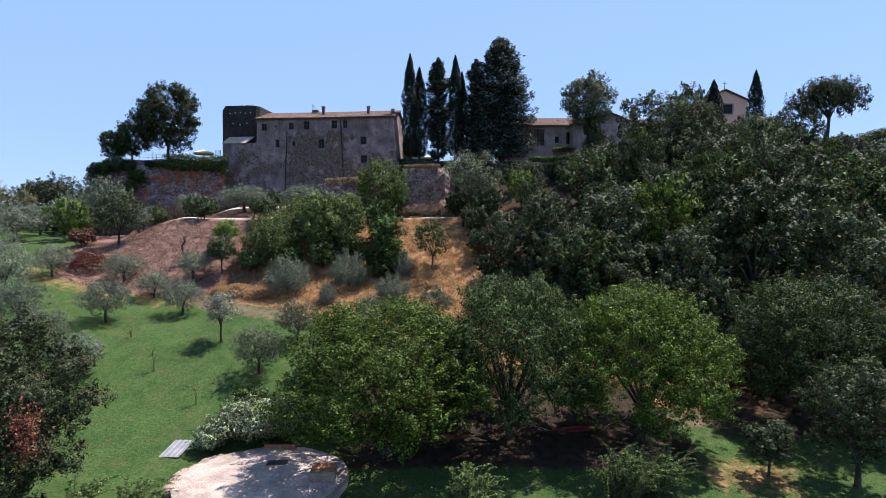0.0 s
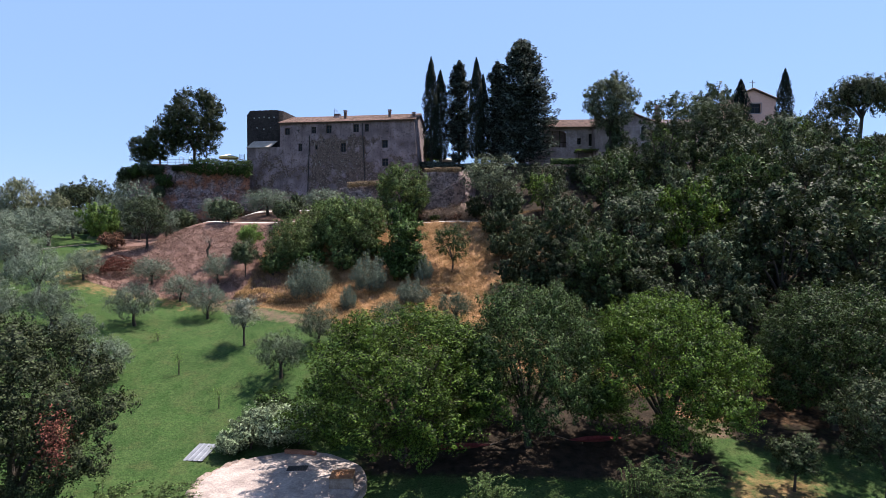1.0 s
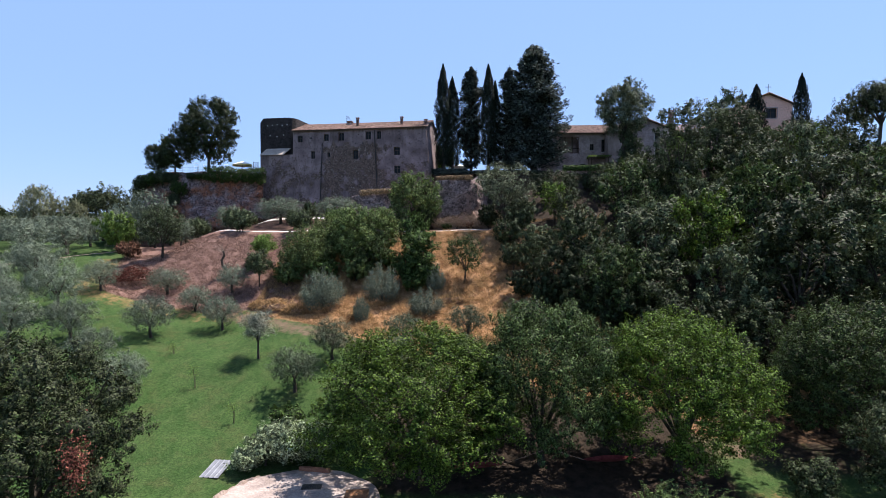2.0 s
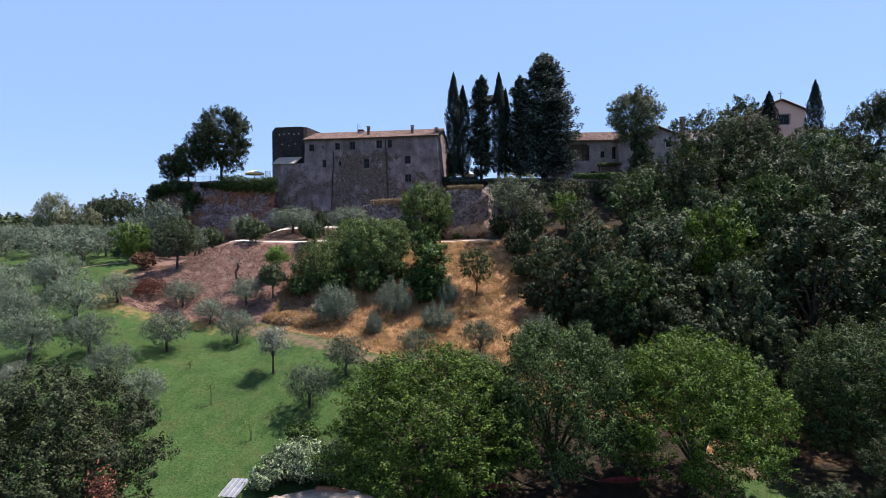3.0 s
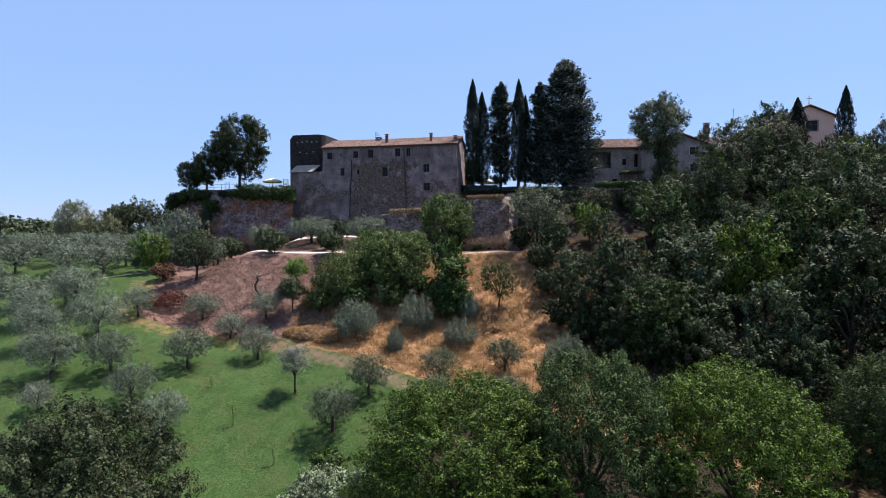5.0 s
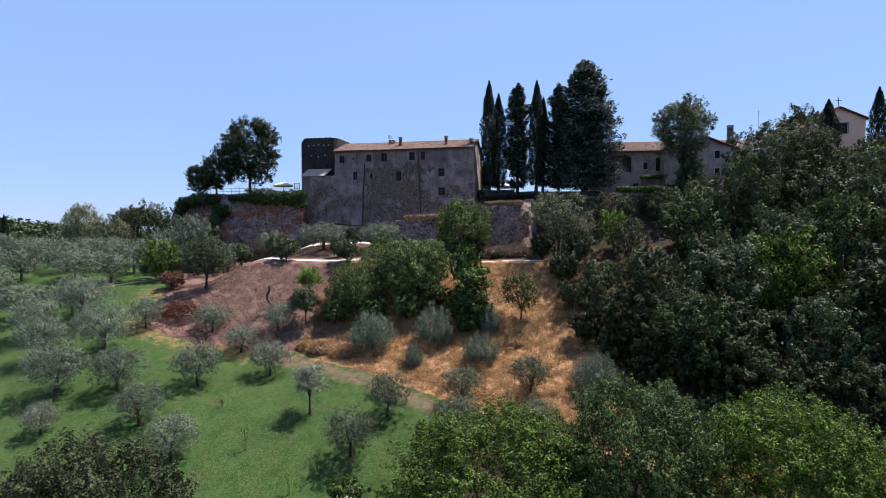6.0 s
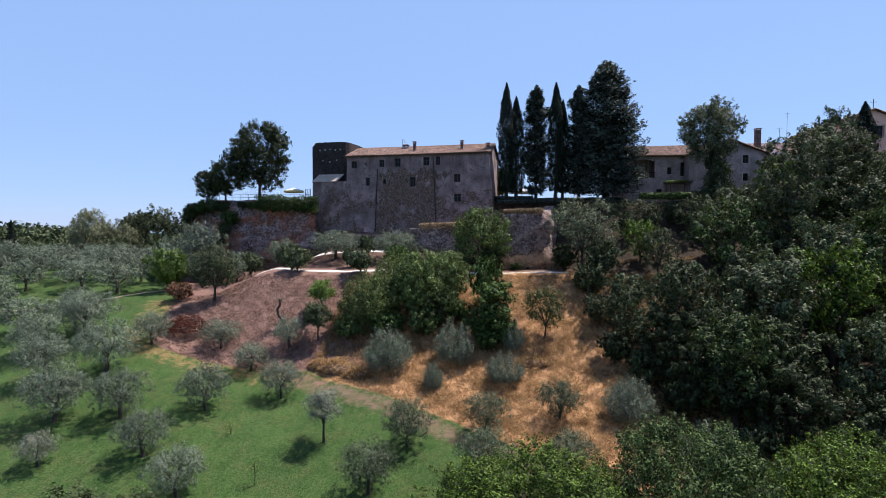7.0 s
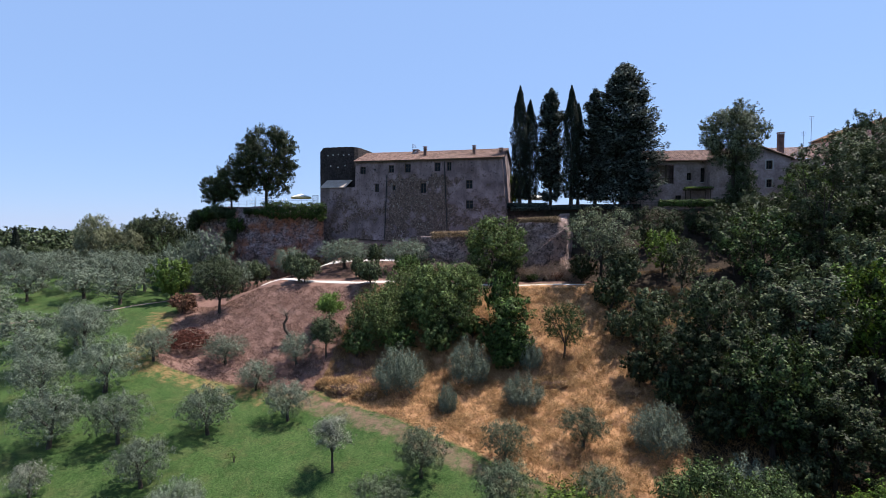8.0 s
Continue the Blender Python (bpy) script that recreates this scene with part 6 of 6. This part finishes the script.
for i, (x, y, k) in enumerate([(-15.0, 33.6, 0.8), (-13.9, 34.3, 1.15), (-12.3, 34.8, 1.4), (-13.4, 35.9, 1.15), (-10.9, 34.9, 1.3)]):
    plant("ivy_mound", i, x, y, k, VARIEGATED, "pale-edged ivy mound spilling onto the terrace", "bush", "ivy_bush", sz=k * 0.95, group="ivy by the terrace")
plant("shrub", 2, -13.6, 37.9, 1.05, IVY, "rounded dark green shrub behind the ivy", "bush", "bush", sz=1.0)


def arching(x, y, h, reach, count, label, seed, lean=(0.55, 0.1)):
    """A shrub of long leaning shoots with leaves in rows, green down to the ground."""
    rng = np.random.default_rng(seed)
    z = float(height(x, y))
    ob = empty("arching_shrub", pose(x, y, z), label, "bush", "arching shrubs")
    t, P, N, W = Tubes(4), [], [], []
    for i in range(count):
        a = rng.uniform(0, 2 * math.pi)
        foot = Vector((math.cos(a * 3.1), math.sin(a * 3.1), 0)) * reach * 0.35 * rng.uniform(0, 1)
        L, top = reach * rng.uniform(0.35, 1.0), h * rng.uniform(0.45, 1.0)
        way = Vector((math.cos(a) * 0.7 + lean[0], math.sin(a) * 0.7 + lean[1], 0)) * L
        pts = [foot + way * g ** 1.4 + Vector((0, 0, top * math.sin(g * 1.75))) for g in np.linspace(0, 1, 9)]
        t.add(pts, [0.022 * (1.1 - g) for g in np.linspace(0, 1, 9)])
        for g in np.linspace(0.08, 1, 30):
            k = min(int(g * 8), 7)
            p = pts[k].lerp(pts[k + 1], g * 8 - k)
            d = (pts[k + 1] - pts[k]).normalized()
            s = d.cross(Vector((0, 0, 1))).normalized()
            for e in (-1, 1):
                P.append(p + s * e * 0.07 * (1.3 - 0.6 * g))
                W.append(s * e + d * 0.7)
                N.append(Vector(tuple(rng.normal(size=3))) * 0.6 + Vector((0, 0, 0.8)))
    part("stem_clump", t.mesh("stem_clump"), BARK, ob)
    part("foliage", leaves("foliage", np.array([tuple(p) for p in P]), np.array([tuple(p) for p in N]), 0.15, 0.45, rng, np.array([tuple(p) for p in W])), FROND, ob)


arching(9.2, 27.6, 3.2, 2.3, 130, "leafy shrub with long arching green shoots", 1)
arching(11.4, 28.4, 2.8, 2.0, 80, "leafy shrub with long arching green shoots", 2)
arching(1.2, 26.4, 2.6, 1.9, 90, "leafy shrub with long arching green shoots", 3, (0.2, 0.1))
arching(-16.2, 27.2, 1.5, 1.8, 50, "leafy shrub with long arching green shoots", 4)
arching(-18.6, 26.6, 1.8, 1.8, 50, "leafy shrub with long arching green shoots", 5)

# ---- dead wood on the bank ----
snag = empty("dead_snag", pose(-30.3, 63.8, float(height(-30.3, 63.8))), "bare crooked dead tree stem on the bank", "dead tree")
sn = Tubes(7).add([(0.4, 0, -0.3), (0.1, 0, 0.7), (-0.55, 0, 1.5), (-0.75, 0.1, 2.1), (-0.35, 0, 2.7), (-0.45, 0, 3.3)], [0.24, 0.21, 0.18, 0.16, 0.13, 0.08])
part("stem", sn.mesh("stem"), WOOD, snag)
tw_ = Tubes(4)
srng = np.random.default_rng(3)
for i in range(14):
    e = Vector((srng.normal(0, 0.7), srng.normal(0, 0.7), srng.uniform(0.4, 1.3)))
    tw_.add([(-0.45, 0, 3.0), Vector((-0.45, 0, 3.1)) + e * 0.5, Vector((-0.45, 0, 3.0)) + e], [0.03, 0.018, 0.006])
part("twigs", tw_.mesh("twigs"), DEADWOOD, snag)


def brush_pile(x, y, r, h, label, seed, leafy):
    """Cut branches heaped up with withered leaves."""
    rng = np.random.default_rng(seed)
    ob = empty("brush_pile", pose(x, y, float(height(x, y))), label, "brush pile", "brush piles on the bank")
    t = Tubes(4)
    for i in range(48):
        a, f = rng.uniform(0, 6.28), math.sqrt(rng.uniform())
        c = Vector((math.cos(a) * r * f, math.sin(a) * r * f, h * (1 - f * f) * rng.uniform(0.3, 1.05)))
        d = Vector((rng.normal(), rng.normal(), rng.normal(0, 0.4))).normalized() * rng.uniform(0.4, 1.2)
        t.add([c - d, c + Vector((0, 0, 0.1)), c + d], [0.04, 0.03, 0.008])
    part("branches", t.mesh("branches"), DEADWOOD, ob)
    n = leafy
    a, f = rng.uniform(0, 6.28, n), np.sqrt(rng.uniform(0, 1, n))
    pos = np.stack([np.cos(a) * r * f * 1.1, np.sin(a) * r * f * 1.1, 0.05 + h * (1 - f * f) * rng.uniform(0.2, 1.0, n)], -1)
    part("leaves", leaves("leaves", pos, rng.normal(size=(n, 3)) + (0, 0, 0.5), 0.2, 0.4, rng), BRUSH, ob)


brush_pile(-41.4, 62.8, 2.3, 1.8, "heap of cut branches with reddish dead leaves", 1, 6500)
brush_pile(-43.6, 62.6, 1.6, 0.8, "heap of cut branches with reddish dead leaves", 2, 3000)

# ---- dry grass on the slope ----
def scattered(name, n, xr, yr, which, length, aspect, material, label, seed, upright, keep=0.35):
    """Blades where a zone of the ground lies, in tufts."""
    rng = np.random.default_rng(seed)
    x, y = rng.uniform(*xr, n), rng.uniform(*yr, n)
    tuft = np.sin(x * 2.1 + 1.7 * np.sin(y * 1.3)) * np.sin(y * 2.6 + 1.3 * np.sin(x * 1.1)) + 0.6 * rng.normal(size=n)
    ok = (zones(x, y)[which] > (0.5 if which == 0 else keep)) & (tuft > -0.35) & ((y < 73.3) | (y > 76.4))
    x, y = x[ok], y[ok]
    m = len(x)
    lean_ = np.stack([np.sin(x * 0.9 + y), np.cos(y * 1.1 - x * 0.6), np.zeros(m)], -1) * 0.6
    along = lean_ + rng.normal(size=(m, 3)) * 0.45 + (0, 0, upright)
    big = 0.7 + 0.5 * np.clip(tuft[ok], 0, 1)
    pos = np.stack([x, y, height(x, y) + length * 0.32 * big * upright], -1)
    nor = rng.normal(size=(m, 3)) * (1, 1, 0.4)
    me = leaves(name, pos, nor, length, aspect, rng, along)
    me.materials.append(material)
    return tagged(new(name, me), label, "grass", kind="stuff")


def tussocks(name, n, per, xr, yr, material, label, seed):
    """Lodged clumps of long grass, their blades fanning out and bending over."""
    rng = np.random.default_rng(seed)
    x, y = rng.uniform(*xr, n), rng.uniform(*yr, n)
    patch = np.sin(x * 0.8 + 1.1 * np.sin(y * 0.5)) * np.sin(y * 0.9 + np.sin(x * 0.6)) + 0.5 * rng.normal(size=n)
    ok = (zones(x, y)[0] > 0.5) & (zones(x, y)[2] < 0.6) & (patch > -0.2) & (y < 73)
    x, y = x[ok], y[ok]
    m = len(x) * per
    big = np.repeat(rng.uniform(0.5, 1.25, len(x)), per)
    lean_ = np.repeat(rng.uniform(0, 6.283, len(x)), per) + rng.normal(0, 0.9, m)
    f = rng.uniform(0.05, 1.0, m)
    px, py = np.repeat(x, per) + np.cos(lean_) * f * big * 0.75, np.repeat(y, per) + np.sin(lean_) * f * big * 0.75
    pos = np.stack([px, py, height(px, py) + big * (0.12 + 0.5 * (1 - f * f) * rng.uniform(0.35, 1.0, m))], -1)
    along = np.stack([np.cos(lean_), np.sin(lean_), 0.9 - 1.5 * f], -1)
    nor = rng.normal(size=(m, 3)) * 0.55 + (0, -0.25, 0.75)
    me = leaves(name, pos, nor, 0.52 * big, 0.05, rng, along)
    me.materials.append(material)
    return tagged(new(name, me), label, "grass", kind="stuff")


tussocks("grass_tussocks", 2500, 60, (-26, 16), (43, 74), STRAW, "golden tussocks of long dry grass on the slope", 27)
scattered("dry_grass", 240000, (-26, 18), (42, 77), 0, 0.5, 0.075, STRAW, "long golden dry grass bent over on the slope", 21, 0.8)
scattered("bank_straw", 110000, (-50, -15), (57, 73.0), 1, 0.42, 0.08, DEADSTRAW, "raked dead grass lying on the red-brown bank", 22, 0.15)
hedge("grass_fringe", [(-18, 83.6), (-12.5, 83.0), (-6.9, 82.6)], (20.95, 21.2, 21.3), 0.9, 0.75, HAYBROWN, "dry brown grass on top of the old wall", 23, 5200, 0.5, "grass", 0.1)
hedge("grass_fringe", [(-5.8, 82.2), (-3, 82.2), (-0.6, 82.2)], (22.9, 23.05, 23.1), 0.9, 0.7, HAYBROWN, "dry brown grass on top of the old wall", 24, 3600, 0.5, "grass", 0.1)
hedge("wall_ivy", [(-10.4, 82.4), (-7.2, 82.0)], (20.6, 20.7), 0.5, 1.3, IVY, "green creeper hanging over the old wall", 25, 1500, 0.2, "creeper")
for i, (x, y, s_) in enumerate([(-44, 90.2, 1.0), (-40.5, 90.6, 1.2), (-37.2, 90.4, 1.1), (-34.6, 91.6, 0.8), (-48.5, 90.0, 0.9), (-14.5, 79.4, 0.8), (-12.2, 78.6, 0.7), (-4.2, 77.6, 0.6), (-1.2, 77.9, 0.7), (1.6, 78.4, 0.9), (-16.8, 79.6, 0.8), (2.6, 80.6, 1.0), (0.6, 79.8, 0.7)]):
    plant("shrub", i, x, y, s_, (RUSSET, HOLM, RUSSET, IVY)[i % 4] if i > 4 else RUSSET, "dry scrub and weeds at the foot of the old wall" if i > 4 else "reddish-brown dry scrub below the castle wall", "bush", "bush", sz=s_ * 0.8, group="dry scrub")

def bare_scrub(x, y, r, h, seed):
    """Leafless twiggy scrub."""
    rng = np.random.default_rng(seed)
    ob = empty("bare_scrub", pose(x, y, float(height(x, y))), "leafless brown twiggy scrub at the foot of the wall", "scrub", "bare scrub")
    t = Tubes(3)
    for i in range(95):
        a, f = rng.uniform(0, 6.283), math.sqrt(rng.uniform())
        foot = Vector((math.cos(a) * f * r * 0.5, math.sin(a) * f * r * 0.5, -0.1))
        tip = Vector((math.cos(a) * f * r + rng.normal(0, 0.2), math.sin(a) * f * r, h * rng.uniform(0.5, 1.05) * (1 - 0.4 * f * f)))
        mid = foot.lerp(tip, 0.55) + Vector((rng.normal(0, 0.12), rng.normal(0, 0.12), 0.1))
        t.add([foot, mid, tip], [0.03, 0.022, 0.01])
        for _ in range(2):
            e = mid.lerp(tip, rng.uniform(0, 0.7))
            t.add([e, e + Vector((rng.normal(0, 0.3), rng.normal(0, 0.3), rng.uniform(0.1, 0.5)))], [0.018, 0.008])
    part("twig_clump", t.mesh("twig_clump"), DEADWOOD, ob)
    n = 500
    a, f = rng.uniform(0, 6.283, n), np.sqrt(rng.uniform(0, 1, n))
    pos = np.stack([np.cos(a) * f * r, np.sin(a) * f * r, 0.1 + h * rng.uniform(0.1, 0.95, n) * (1 - 0.4 * f * f)], -1)
    part("leaves", leaves("leaves", pos, rng.normal(size=(n, 3)), 0.16, 0.5, rng), HAYBROWN, ob)


for i, (x, y, r, h) in enumerate([(-3.8, 78.3, 1.5, 2.2), (-1.6, 78.0, 1.6, 2.6), (0.6, 78.6, 1.7, 3.0), (2.4, 79.6, 1.8, 3.2), (1.2, 77.2, 1.4, 2.0), (-5.6, 78.8, 1.2, 1.8), (-13.4, 80.2, 1.4, 1.8), (-16.4, 80.8, 1.4, 1.8), (-10.2, 80.0, 1.2, 1.6), (-43.5, 89.6, 1.6, 2.2), (-39.0, 90.2, 1.6, 2.4), (-47.4, 89.4, 1.6, 2.0), (-35.6, 90.8, 1.5, 2.0)]):
    bare_scrub(x, y, r, h, 60 + i)

# ---- the stair against the old wall, and the pergola before the house ----
stair = empty("stone_stair", pose(0, 0, 0), "worn stone stair with a pale coping climbing the old wall", "stair")
for i in range(26):
    g = i / 25
    x, z = -5.3 + 5.2 * g, 18.0 + 4.2 * g
    y = 79.6 + 0.3 * g
    part("step", boxed(x, x + 0.36, y, y + 1.4, z - 3.2, z, bevel=0.02), RETAIN, stair)
cp = Tubes(6).add([(-5.2, 79.6, 18.4), (-2.6, 79.7, 20.5), (0.1, 79.8, 22.6)], [0.06, 0.06, 0.06])
part("coping", cp.mesh("coping"), KERB, stair, "pale stone coping")
pergola = empty("pergola", pose(20.6, 98.0, 25.7), "small pergola roofed with green creeper by the house", "pergola")
for x in (0.0, 3.0):
    for y in (0.0, 2.4):
        part("post", boxed(x - 0.06, x + 0.06, y - 0.06, y + 0.06, 0, 2.5, bevel=0.01), WOOD, pergola)
for y in (0.0, 2.4):
    part("beam", boxed(-0.4, 3.4, y - 0.05, y + 0.05, 2.505, 2.65, bevel=0.01), WOOD, pergola)
for i in range(7):
    part("slat", boxed(-0.2 + i * 0.55, -0.13 + i * 0.55, -0.4, 2.8, 2.655, 2.72), WOOD, pergola)
prg = np.random.default_rng(14)
pp = prg.uniform(0, 1, (1500, 3)) * (3.9, 3.3, 0.3) + (-0.45, -0.45, 2.68)
part("creeper", leaves("creeper", pp, prg.normal(size=(1500, 3)) * 0.5 + (0, 0, 0.8), 0.22, 0.6, prg), BRIGHT, pergola)


def hay_heap(x, y, r, h, seed):
    """Cut dry grass raked into a heap."""
    rng = np.random.default_rng(seed)
    n = 2600
    ob = empty("hay_heap", pose(x, y, float(height(x, y))), "golden heap of cut dry grass at the bank's foot", "hay heap", "hay heaps")
    a, f = rng.uniform(0, 6.28, n), np.sqrt(rng.uniform(0, 1, n))
    pos = np.stack([np.cos(a) * r * f, np.sin(a) * r * f * 0.7, 0.05 + h * (1 - f * f) * rng.uniform(0.75, 1.05, n)], -1)
    part("hay", leaves("hay", pos, rng.normal(size=(n, 3)) * 0.6 + (0, -0.3, 0.7), 0.7, 0.08, rng), STRAW, ob)
    core = bmesh.new()
    bmesh.ops.create_icosphere(core, subdivisions=3, radius=1.0)
    for v in core.verts:
        v.co = Vector((v.co.x * r * 0.95, v.co.y * r * 0.68, v.co.z * h * 0.85)) * (1 + 0.12 * noise.noise(v.co * 2.2 + Vector((x, y, 0))))
    part("packed_core", core, DEADSTRAW, ob)


for i, (x, y, r, h) in enumerate([(-22.4, 58.2, 1.7, 1.0), (-19.8, 57.2, 1.3, 0.8), (-24.2, 58.6, 1.1, 0.6), (-12.4, 56.4, 1.3, 0.7), (-2.6, 60.2, 1.5, 0.7)]):
    hay_heap(x, y, r, h, 40 + i)
